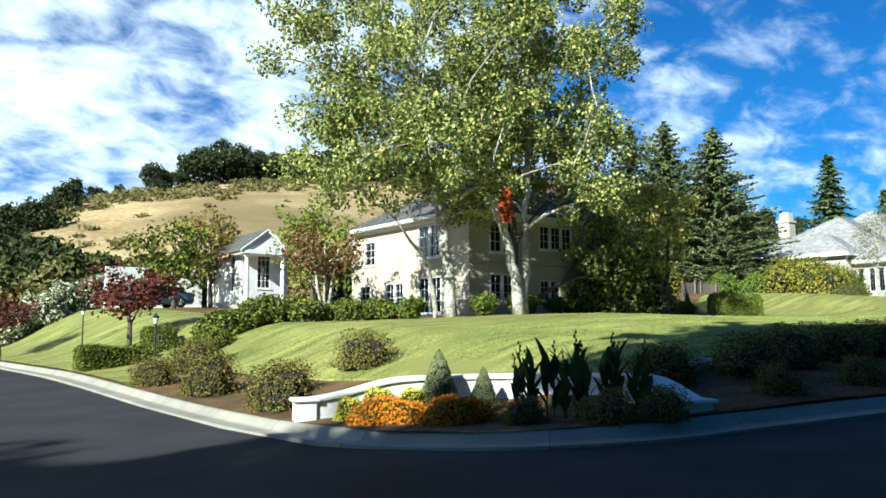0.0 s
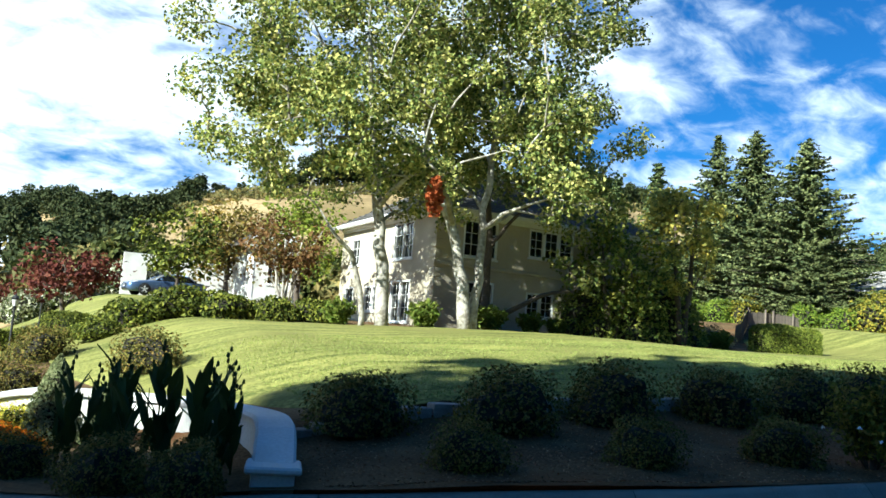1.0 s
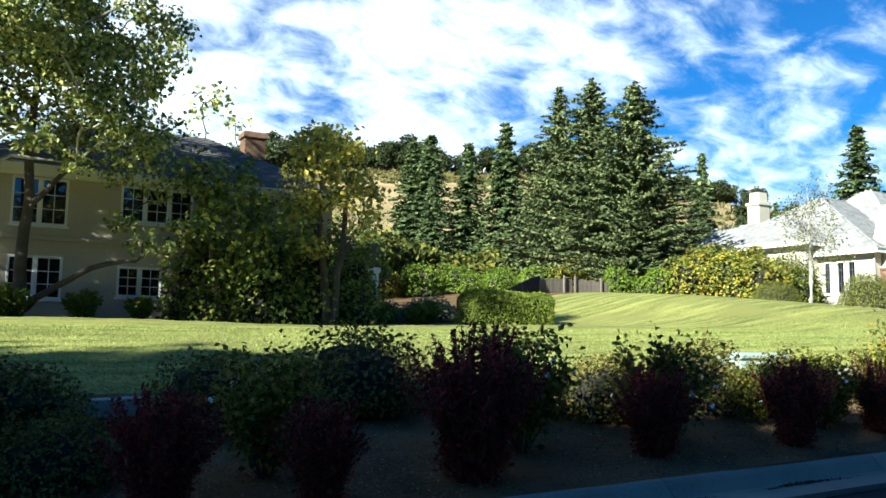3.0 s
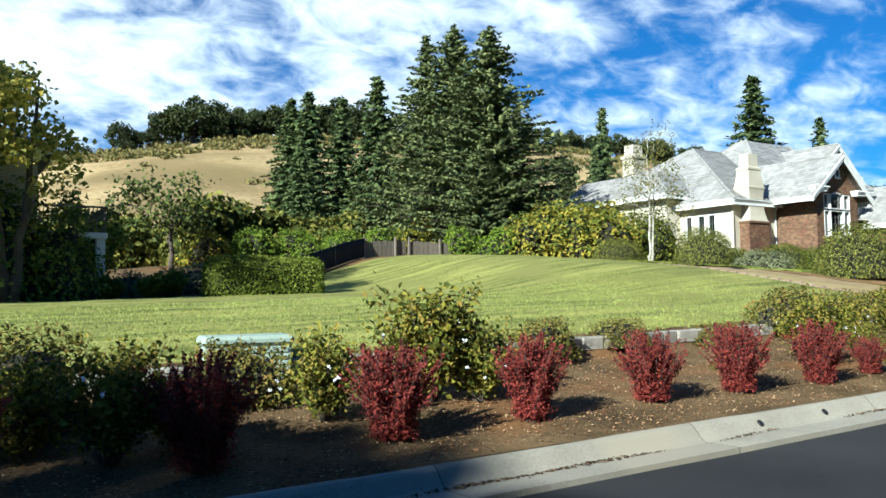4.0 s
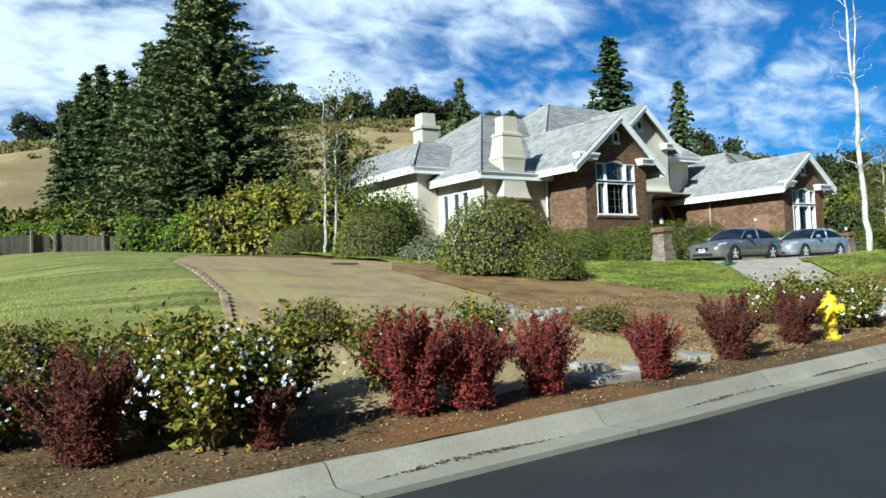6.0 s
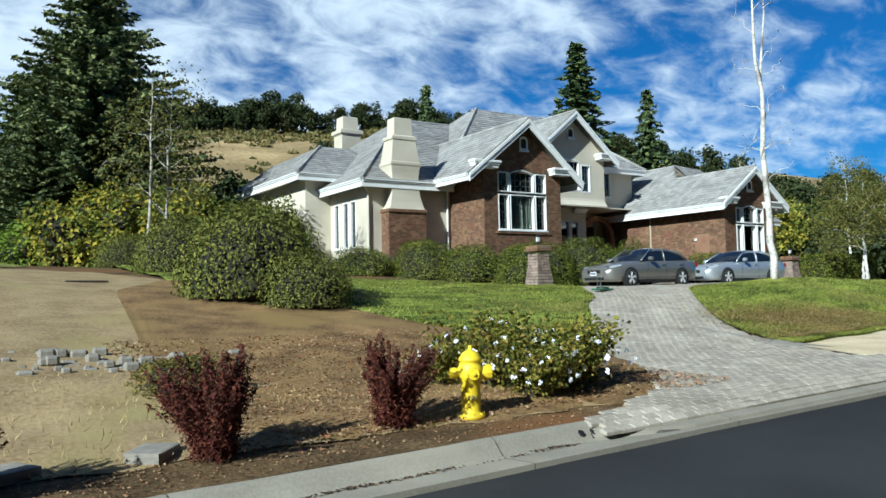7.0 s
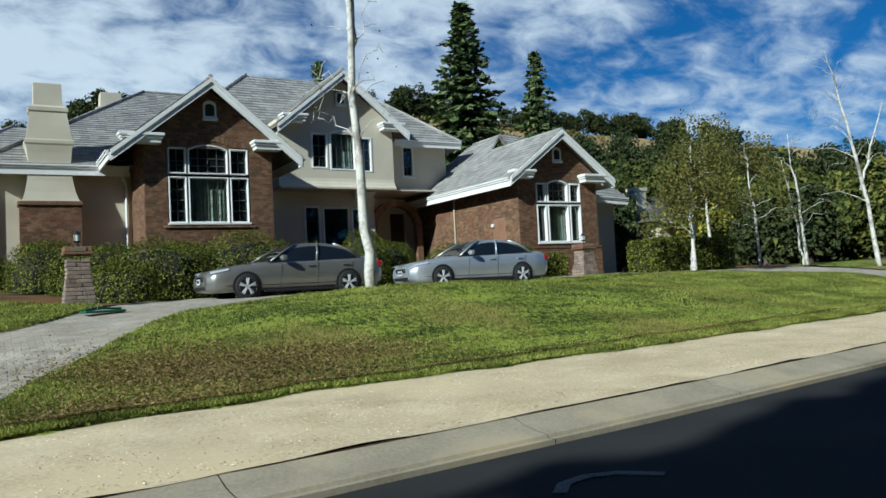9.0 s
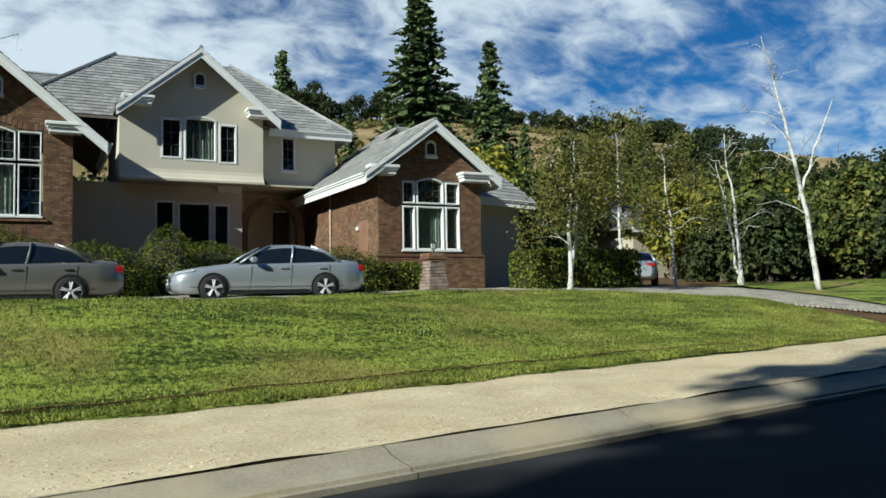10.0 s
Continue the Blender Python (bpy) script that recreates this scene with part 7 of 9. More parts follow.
# grey green low plants between the house and the box hedge
grey = bush_mesh("low_shrub", 0.9, 0.7, 0.8, 2200, 0.07, leaf_material("grey green leaves", [(0.09, 0.105, 0.05), (0.16, 0.17, 0.09), (0.24, 0.24, 0.13)], 0.25), 51, 0.2, 0.2, 0.4)
for x, y, s in ((38.6, 28.6, 1.0), (37.4, 29.0, 0.9), (39.8, 29.2, 1.1), (36.8, 27.8, 0.7), (62.0, 21.6, 0.85), (62.9, 22.4, 0.9), (61.4, 20.2, 0.8), (35.2, 28.2, 0.8)):
    place("low_shrub", grey, x, y, "low grey green shrub with thin leaves", "shrub", x, s, "grey shrubs", -0.03)

# ---- cars ----
TYRE = plain("black rubber", (0.02, 0.02, 0.02), 0.9)
ALLOY = plain("alloy wheel", (0.66, 0.66, 0.66), 0.4, 0.35)
CAR_GLASS = pane_material("dark car glass", (0.012, 0.015, 0.018), 0.02)
CHROME = plain("bright chrome", (0.75, 0.75, 0.76), 0.12, 1.0)
LAMP = plain("clear lamp", (0.72, 0.74, 0.76), 0.08, 0.3, 1.0)
RED_LAMP = plain("red lamp", (0.35, 0.015, 0.012), 0.15, 0.0, 1.0)
BLACK = plain("black trim", (0.015, 0.015, 0.016), 0.55)
PLATE = plain("pale number plate", (0.75, 0.76, 0.78), 0.4)
INK = plain("dark blue ink", (0.04, 0.05, 0.14), 0.6)

CX = np.array([-0.93, -0.90, -0.78, -0.55, -0.2, 0.3, 0.75, 1.3, 1.9, 2.5, 3.0, 3.4, 3.75, 3.88, 3.92])
C_TOP = np.array([0.62, 0.68, 0.74, 0.80, 0.86, 0.92, 0.965, 0.97, 0.98, 1.00, 1.03, 1.035, 1.01, 0.95, 0.80])
C_SH = np.array([0.56, 0.62, 0.68, 0.73, 0.79, 0.85, 0.89, 0.91, 0.925, 0.94, 0.95, 0.95, 0.92, 0.86, 0.74])
C_W = np.array([0.55, 0.66, 0.78, 0.86, 0.895, 0.90, 0.90, 0.90, 0.90, 0.90, 0.895, 0.88, 0.80, 0.72, 0.64])
C_BOT = np.array([0.30, 0.24, 0.20, 0.19, 0.20, 0.20, 0.20, 0.20, 0.20, 0.20, 0.20, 0.21, 0.24, 0.30, 0.38])


def car(x, y, z, turn, paint, label):
    t = thing("car", label, "car", Matrix.Translation((x, y, z)) @ Matrix.Rotation(turn, 4, "Z"), "parked cars")
    xx = np.linspace(CX[0], CX[-1], 70)
    top, sh, w, bot = (np.interp(xx, CX, a) for a in (C_TOP, C_SH, C_W, C_BOT))
    k = np.array([0.25, 0.5, 0.25])
    top, sh, w, bot = (np.convolve(np.pad(a, 1, mode="edge"), k, "valid") for a in (top, sh, w, bot))
    P = np.zeros((70, 15, 3))
    for i in range(70):
        half = [(0.0, bot[i]), (w[i] * 0.88, bot[i]), (w[i] * 0.985, bot[i] + 0.10), (w[i], bot[i] + (sh[i] - bot[i]) * 0.55), (w[i] * 0.985, sh[i] - 0.06), (w[i] * 0.94, sh[i]), (w[i] * 0.72, top[i] - 0.012), (0.0, top[i] + 0.012)]
        ring = [(-a, b) for a, b in half[:0:-1]][::1] + half
        ring = [(-a, b) for a, b in half[::-1]][:-1] + half
        P[i] = [(xx[i], a, b) for a, b in ring]
    body = part("body", Geo().grid(P), [paint], t, smooth=True)
    for i in (0, 69):
        part("bumper", Geo().add(P[i], None, [(0, j, j + 1) for j in range(1, 14)]), [paint], t)
    # cabin: side windows, windscreens and roof over one curve
    s = np.linspace(0.62, 3.22, 44)
    h = np.interp(s, [0.62, 0.95, 1.42, 1.75, 2.15, 2.5, 2.85, 3.22], [0.0, 0.21, 0.425, 0.462, 0.455, 0.40, 0.245, 0.0])
    h = np.convolve(np.pad(h, 1, mode="edge"), k, "valid"); h[0] = h[-1] = 0
    belt = np.interp(s, CX, C_TOP) - 0.035
    glass, roof = Geo(), Geo()
    for sgn in (-1, 1):
        rows = []
        for f in (0.0, 0.5, 0.86):
            rows.append(np.stack([s, sgn * (0.80 - 0.20 * f * (h / 0.46) - 0.03 * f * f), belt + h * f], 1))
        G3 = np.array(rows)
        glass.grid(G3[:, ::sgn] if sgn > 0 else G3)
        rail = np.array([np.stack([s, sgn * (0.80 - 0.20 * f * (h / 0.46) - 0.03 * f), belt + h * g2 + 0.004], 1) for f, g2 in ((0.82, 0.83), (0.93, 0.94), (1.05, 1.0))])
        roof.grid(rail)
    part("side_window", glass, [CAR_GLASS], t, smooth=True)
    yy = np.linspace(-1, 1, 9)
    T = np.array([[(s[i], v * (0.80 - 0.235 * (h[i] / 0.46)), belt[i] + h[i] * (1.0 + 0.05 * (1 - v * v)) + 0.02 * (1 - v * v)) for v in yy] for i in range(44)])
    a, b = int(np.searchsorted(s, 1.42)), int(np.searchsorted(s, 2.52))
    part("windscreen", Geo().grid(T[:a + 1]), [CAR_GLASS], t, smooth=True)
    roof.grid(T[a:b + 1])
    part("rear_window", Geo().grid(T[b:]), [CAR_GLASS], t, smooth=True)
    for sgn in (-1, 1):
        roof.tube([(1.93, sgn * 0.808, 0.94), (2.0, sgn * 0.71, 1.20), (2.03, sgn * 0.605, 1.41)], [0.03, 0.028, 0.026], 6)
        roof.tube([(0.66, sgn * 0.80, 0.945), (1.0, sgn * 0.715, 1.165), (1.42, sgn * 0.595, 1.385)], [0.025, 0.026, 0.028], 6)
        roof.tube([(3.18, sgn * 0.80, 1.0), (2.85, sgn * 0.70, 1.235), (2.5, sgn * 0.625, 1.385)], [0.05, 0.045, 0.035], 6)
    part("roof", roof, [paint], t, smooth=True)
    for wx in (0.0, 2.80):
        for sgn in (-1, 1):
            arch = Geo().lathe([(0.0, 0), (0.372, 0), (0.372, 0.02), (0.0, 0.02)], 26, 0, (wx, sgn * 0.892 - (0.0 if sgn > 0 else 0.02), 0.335), "y")
            part("wheel_arch", arch, [BLACK], t)
            wheel = part("wheel", Geo().lathe([(0.20, -0.11), (0.29, -0.115), (0.325, -0.085), (0.328, 0.0), (0.325, 0.085), (0.29, 0.115), (0.20, 0.11)], 28, 0, (wx, sgn * 0.82, 0.328), "y"), [TYRE], t, smooth=True)
            rim = Geo()
            rim.lathe([(0.205, 0.10 * sgn), (0.225, 0.112 * sgn), (0.235, 0.10 * sgn), (0.21, 0.0)], 28, 0, (wx, sgn * 0.82, 0.328), "y")
            for q in range(5):
                an = q * 2 * math.pi / 5 + 0.3
                for off in (-0.13, 0.13):
                    rim.tube([(wx + 0.04 * math.cos(an), sgn * 0.925, 0.328 + 0.04 * math.sin(an)), (wx + 0.21 * math.cos(an + off), sgn * 0.922, 0.328 + 0.21 * math.sin(an + off))], [0.024, 0.02], 6)
            rim.lathe([(0.0, 0.115 * sgn), (0.06, 0.112 * sgn), (0.065, 0.09 * sgn)], 14, 0, (wx, sgn * 0.82, 0.328), "y")
            part("rim", rim, [ALLOY], wheel)
            part("hub_well", Geo().lathe([(0.0, 0.05 * sgn), (0.205, 0.05 * sgn)], 20, 0, (wx, sgn * 0.82, 0.328), "y"), [BLACK], wheel)
    for sgn in (-1, 1):
        hl = Geo()
        Q = np.array([[(-0.86 + 0.42 * u, sgn * (0.44 + 0.27 * v + 0.155 * u), 0.615 + 0.10 * v * 0.4 + 0.085 * u + 0.09 * e - 0.02 * u * e) for u in (0, 0.35, 0.7, 1.0)] for v, e in ((0.0, 0.05), (0.35, 0.9), (0.75, 1.0), (1.0, 0.2))])
        hl.grid(Q if sgn < 0 else Q[::-1])
        part("headlight", hl, [LAMP], t, smooth=True)
        tl = Geo().bevel_box(3.70, 3.915, min(sgn * 0.40, sgn * 0.79), max(sgn * 0.40, sgn * 0.79), 0.72, 0.90, 0.04)
        part("tail_light", tl, [RED_LAMP], t)
        mir = Geo().bevel_box(0.86, 1.04, min(sgn * 0.90, sgn * 1.08), max(sgn * 0.90, sgn * 1.08), 0.95, 1.09, 0.045)
        part("wing_mirror", mir, [paint], t)
        for hx in (1.62, 2.62):
            part("door_handle", Geo().bevel_box(hx, hx + 0.2, min(sgn * 0.885, sgn * 0.925), max(sgn * 0.885, sgn * 0.925), 0.80, 0.835, 0.012), [paint], t)
        seam = Geo()
        for sx in ((0.92, 0.86), (1.93, 1.90), (2.92, 2.78)):
            seam.tube([(sx[0], sgn * 0.893, 0.90), (sx[0] - 0.01, sgn * 0.9015, 0.62), (sx[1], sgn * 0.888, 0.27)], 0.0045, 4)
        seam.tube([(-0.55, sgn * 0.872, 0.36), (0.5, sgn * 0.905, 0.345), (3.3, sgn * 0.895, 0.36)], 0.006, 4)
        part("door_seam", seam, [BLACK], t)
        part("sill_strip", Geo().bevel_box(0.42, 2.40, min(sgn * 0.84, sgn * 0.905), max(sgn * 0.84, sgn * 0.905), 0.17, 0.235, 0.015), [BLACK], t)
    gr = Geo().bevel_box(-0.965, -0.90, -0.30, 0.30, 0.50, 0.62, 0.02)
    grille = part("grille", gr, [BLACK], t)
    bars = Geo()
    for q in range(3):
        bars.tube([(-0.97, -0.29, 0.525 + q * 0.035), (-0.985, 0, 0.53 + q * 0.035), (-0.97, 0.29, 0.525 + q * 0.035)], 0.006, 5)
    part("grille_bar", bars, [CHROME], grille)
    part("air_intake", Geo().bevel_box(-0.955, -0.88, -0.48, 0.48, 0.27, 0.37, 0.03), [BLACK], t)
    for px, yy0 in ((-0.975, 0.15), (3.915, 0.15)):
        pl = part("number_plate", Geo().bevel_box(px, px + 0.015, -yy0, yy0, 0.42, 0.57, 0.004), [PLATE], t)
        ink = Geo()
        for q in range(6):
            ink.box(px - 0.003 if px < 0 else px + 0.015, px if px < 0 else px + 0.018, -0.12 + q * 0.042, -0.09 + q * 0.042, 0.46, 0.525)
        part("plate_bars", ink, [INK], pl)
    return t


def paint(name, c):
    return material(name, [v * 0.9 for v in c], c, 1.5, 400.0, 0.30, 0.0, metal=0.55, gloss=0.8)


GREY_PAINT = paint("grey beige metallic paint", (0.27, 0.258, 0.235))
SILVER_PAINT = paint("pale silver metallic paint", (0.52, 0.55, 0.585))
BLUE_PAINT = paint("blue paint", (0.10, 0.16, 0.30))
car(75.62, 20.2, 2.93, radians(3), GREY_PAINT, "grey metallic saloon car parked on the driveway")
car(81.62, 20.75, 2.96, radians(-1), SILVER_PAINT, "pale silver saloon car parked on the driveway")
car(102.1, 28.8, lz(101, 27) + 0.03, radians(230), SILVER_PAINT, "silver saloon car parked among trees")
car(15.2, 51.5, lz(16.7, 51.0) + 0.05, radians(10), BLUE_PAINT, "blue saloon car parked by hedges")

# ---- gate pillars ----
STONE = material("grey brown split stone", (0.15, 0.108, 0.085), (0.33, 0.255, 0.205), 5.0, 30.0, 0.9, 0.6, 0.02, island=0.5)


def pillar(x, y, z, label, h=1.35):
    t = thing("gate_pillar", label, "pillar", Matrix.Translation((x, y, z)), "pillars beside the drive")
    rp = np.random.default_rng(int(x))
    g = Geo()
    n = int(h / 0.095)
    for i in range(n):
        zz = i * 0.095
        w = 0.34 - 0.085 * smoothstep(0, 0.75 * h, zz)
        for s0, s1 in ((-1, -0.2 + 0.4 * (i % 2)), (-0.2 + 0.4 * (i % 2), 1)):
            for side in range(4):
                o = rp.uniform(-0.012, 0.014)
                a, b = s0 * w + 0.004, s1 * w - 0.004
                bx = [(a, b, -w - o, -w + 0.09), (w - 0.09, w + o, a, b), (a, b, w - 0.09, w + o), (-w - o, -w + 0.09, a, b)][side]
                g.bevel_box(*bx, zz + 0.004, zz + 0.092, 0.012)
    part("shaft", g, [STONE], t)
    g = Geo()
    g.bevel_box(-0.33, 0.33, -0.33, 0.33, h, h + 0.07, 0.02)
    for i in range(3):
        for side in range(4):
            a = -0.30 + i * 0.2
            bx = [(a, a + 0.19, -0.31, -0.2), (0.2, 0.31, a, a + 0.19), (a, a + 0.19, 0.2, 0.31), (-0.31, -0.2, a, a + 0.19)][side]
            g.bevel_box(*bx, h + 0.075, h + 0.19, 0.01)
    part("cap", g, [BRICK], t, "brown brick cap")
    g = Geo()
    g.lathe([(0.0, 0), (0.07, 0.0), (0.05, 0.04), (0.02, 0.06), (0.02, 0.1), (0.07, 0.12), (0.085, 0.14)], 12, 0, (0, 0, h + 0.19))
    g.lathe([(0.10, 0.30), (0.05, 0.36), (0.015, 0.38), (0.0, 0.42)], 12, 0, (0, 0, h + 0.19))
    for q in range(4):
        a = q * math.pi / 2 + 0.78
        g.tube([(0.08 * math.cos(a), 0.08 * math.sin(a), h + 0.33), (0.09 * math.cos(a), 0.09 * math.sin(a), h + 0.49)], 0.008, 5)
    lan = part("lantern", g, [BLACK], t)
    part("lantern_glass", Geo().lathe([(0.06, 0.14), (0.075, 0.3)], 12, 0, (0, 0, h + 0.19)), [plain("frosted lamp glass", (0.75, 0.74, 0.7), 0.3)], lan)
    part("number_plaque", Geo().bevel_box(-0.16, 0.16, -0.325, -0.31, h + 0.08, h + 0.17, 0.004), [MORTAR], t)
    return t


pillar(71.85, 19.75, lz(71.85, 19.75) - 0.02, "stone gate pillar with brick cap and lantern", 1.22)
pillar(88.4, 21.65, lz(88.4, 21.65) - 0.05, "stone gate pillar with lantern before a garage", 1.0)

# ---- fire hydrant ----
YELLOW = material("chipped yellow paint", (0.70, 0.50, 0.012), (0.86, 0.66, 0.02), 6.0, 60.0, 0.5, 0.08, 0.003, third=(0.66, 0.46, 0.02), gloss=0.06)
hx, hy = 59.78, 6.25
hyd = thing("fire_hydrant", "yellow painted fire hydrant in mulch beside the kerb", "hydrant", Matrix.Translation((hx, hy, lz(hx, hy))) @ Matrix.Rotation(radians(-25), 4, "Z"))
part("barrel", Geo().lathe([(0.0, 0), (0.155, 0), (0.155, 0.045), (0.11, 0.055), (0.105, 0.09), (0.105, 0.38), (0.125, 0.40), (0.135, 0.47), (0.135, 0.54), (0.12, 0.56), (0.115, 0.60), (0.125, 0.605), (0.125, 0.63), (0.11, 0.65), (0.085, 0.69), (0.04, 0.715), (0.0, 0.72)], 22), [YELLOW], hyd, smooth=True)
part("operating_nut", Geo().lathe([(0.028, 0.71), (0.025, 0.765), (0.0, 0.77)], 5), [YELLOW], hyd)
for ang, r, L in ((0, 0.075, 0.19), (180, 0.05, 0.19), (270, 0.055, 0.18)):
    a = radians(ang)
    d = np.array([math.cos(a), math.sin(a), 0])
    g = Geo()
    g.tube([d * 0.08 + (0, 0, 0.48), d * (L - 0.02) + (0, 0, 0.48)], [r, r], 14)
    g.tube([d * (L - 0.03) + (0, 0, 0.48), d * (L + 0.03) + (0, 0, 0.48)], [r * 1.18, r * 1.12], 10)
    out = part("outlet", g, [YELLOW], hyd, smooth=False)
    part("outlet_nut", Geo().tube([d * (L + 0.03) + (0, 0, 0.48), d * (L + 0.06) + (0, 0, 0.48)], [0.02, 0.018], 5), [YELLOW], out)
g = Geo()
for q in range(9):
    f = q / 8
    g.lathe([(0.006, -0.004), (0.012, 0.0), (0.006, 0.004)], 6, 0, (-0.2 - 0.015 * math.sin(f * 3), -0.02, 0.46 - 0.26 * f))
part("chain", g, [YELLOW], hyd)
g = Geo()
for q in range(8):
    a = q * math.pi / 4
    g.lathe([(0.0, 0.0), (0.016, 0.0), (0.014, 0.02), (0, 0.022)], 6, 0, (0.132 * math.cos(a), 0.132 * math.sin(a), 0.045))
part("flange_bolt", g, [YELLOW], hyd)
g = Geo()
for q in range(3):
    g.box(-0.05 + q * 0.035, -0.028 + q * 0.035, -0.108, -0.104, 0.2, 0.25)
part("stencil_bars", g, [plain("faded ink", (0.25, 0.2, 0.08), 0.7)], hyd)

# ---- drain outlets through the kerb face ----
for i, x in enumerate((39.1, 40.25, 60.55, 60.72, 60.89, 61.06)):
    y = float(kerb_y(x))
    t = part("drain_outlet", Geo().lathe([(0.0, -0.004), (0.034, -0.004), (0.038, -0.008), (0.043, -0.002), (0.044, 0.03)], 14, 0, (0, 0, 0), "y"), [BLACK])
    t.matrix_basis = Matrix.Translation((x, y + 0.052, float(road_z(x)) + 0.062)) @ Matrix.Rotation(radians(-46), 4, "X")
    tagged(t, "black round drain outlet in a kerb face", "drain")

# ---- curved white garden wall on the corner ----
PLASTER = material("weathered white plaster", (0.60, 0.59, 0.55), (0.78, 0.77, 0.73), 1.2, 30.0, 0.85, 0.25, 0.006, third=(0.56, 0.54, 0.48))
gw = thing("garden_wall", "low white plastered wall with swept ends and coping", "wall")
way = np.array([(7.12, 13.4), (7.7, 13.2), (8.5, 12.9), (9.5, 12.35), (10.3, 11.5), (10.8, 10.5), (11.0, 9.5), (10.95, 8.5), (10.62, 7.45)])
tt = np.concatenate([[0], np.cumsum(np.linalg.norm(np.diff(way, axis=0), axis=1))]); tt /= tt[-1]
S = np.linspace(0, 1, 40)
pts = np.stack([np.interp(S, tt, way[:, k]) for k in (0, 1)], 1)
for _ in range(4):
    pts[1:-1] = (pts[:-2] + 2 * pts[1:-1] + pts[2:]) / 4
toph = np.interp(S, [0, 0.02, 0.1, 0.16, 0.22, 0.5, 0.85, 0.9, 0.98, 1], [0.16, 0.17, 0.26, 0.42, 0.50, 0.52, 0.56, 0.50, 0.25, 0.22])
for _ in range(3):
    toph[1:-1] = (toph[:-2] + 2 * toph[1:-1] + toph[2:]) / 4
tang = np.gradient(pts, axis=0); tang /= np.linalg.norm(tang, axis=1, keepdims=True)
nor = np.stack([-tang[:, 1], tang[:, 0]], 1)
base = np.array([lz(a, b) for a, b in pts]) - 0.45
ztop = 0.17 + toph + 0.10 * S
g, gc = Geo(), Geo()
P = np.zeros((40, 6, 3)); C = np.zeros((40, 9, 3))
for j, (o, hh) in enumerate(((-0.13, 0), (-0.13, 1), (0.13, 1), (0.13, 0), (0.0, 0), (-0.13, 0))):
    P[:, j, :2] = pts + nor * o
    P[:, j, 2] = ztop - 0.01 if hh else base
g.grid(P)
part("wall_body", g, [PLASTER], gw, smooth=False)
for i0 in range(0, 39, 3):
    gc = Geo()
    C = np.zeros((4, 8, 3))
    for j, (o, dz) in enumerate(((-0.12, -0.01), (-0.2, 0.0), (-0.21, 0.04), (-0.18, 0.075), (0.18, 0.085), (0.21, 0.04), (0.2, 0.0), (0.12, -0.01))):
        i = np.clip(np.arange(i0, i0 + 4), 0, 39)
        pp = pts[i].copy()
        pp[0] += (pts[min(i0 + 1, 39)] - pts[i0]) * 0.02
        C[:, j, :2] = pp + nor[i] * o
        C[:, j, 2] = ztop[i] + dz
    gc.grid(C)
    part("coping_stone", gc, [PLASTER], gw)
for x, y in (pts[0], pts[-1]):
    zz = -0.35
    h = (ztop[0] if y > 10 else ztop[-1]) + 0.35 + 0.02
    k = 0 if y > 10 else -1
    a = math.atan2(tang[k][1], tang[k][0])
    e = part("end_pier", Geo().bevel_box(-0.2, 0.2, -0.2, 0.2, 0, h, 0.015), [PLASTER], gw)
    e.matrix_basis = Matrix.Translation((x, y, zz)) @ Matrix.Rotation(a, 4, "Z")
    e = part("pier_cap", Geo().bevel_box(-0.26, 0.26, -0.26, 0.26, h, h + 0.07, 0.02), [PLASTER], gw)
    e.matrix_basis = Matrix.Translation((x, y, zz)) @ Matrix.Rotation(a, 4, "Z")

# plants before that wall
cone = Geo()
n = 5200
zz = rng.uniform(0, 1, n) ** 1.3
aa = rng.uniform(0, 6.28, n)
rad = 0.44 * (1 - zz) ** 0.75 * rng.uniform(0.8, 1.05, n) * np.minimum(1, 0.4 + zz * 6)
# dark lump painted as the shade within the cone
blob(cone, 0.28, 0.28, 0.55, 0.5, 3, 0, 0.8)
leaves(cone, np.stack([rad * np.cos(aa), rad * np.sin(aa), zz * 1.15 + 0.02], 1), np.stack([np.cos(aa), np.sin(aa), np.full(n, 0.8)], 1), 0.035, 1, spread=0.6)
conem = two_meshes(cone, "cone_shrub", SHADE_CORE, leaf_material("silver green needles", [(0.10, 0.125, 0.05), (0.17, 0.19, 0.085), (0.24, 0.25, 0.12)], 0.2))
place("cone_shrub", conem, 8.95, 11.7, "small conical grey green dwarf conifer", "shrub", 0, (1, 1, 1.0), dz=-0.02)
place("cone_shrub", conem, 9.5, 11.1, "shorter conical dwarf conifer", "shrub", 2, (0.72, 0.72, 0.7), dz=-0.02)


def flower_mesh(name, r, h, n, seed, mat_leaf, mat_flower, size=0.03):
    g = Geo()
    rr = np.random.default_rng(seed)
    d = ball_points(n); d[:, 2] = np.abs(d[:, 2])
    p = d * np.array([r, r, h]) * rr.uniform(0.6, 0.95, (n, 1)) * lump(d, seed, 0.15)[:, None]
    leaves(g, p, d, 0.05, 0, spread=0.6)
    gb = Geo()
    d = ball_points(n); d[:, 2] = np.abs(d[:, 2])
    p = d * np.array([r, r, h]) * rr.uniform(0.9, 1.06, (n, 1)) * lump(d, seed, 0.15)[:, None]
    leaves(gb, p, d + np.array([0, 0, 0.5]), size, 0, spread=0.5, stretch=1.1)
    return g.mesh(name, [mat_leaf]), gb.mesh(name + "_heads", [mat_flower])


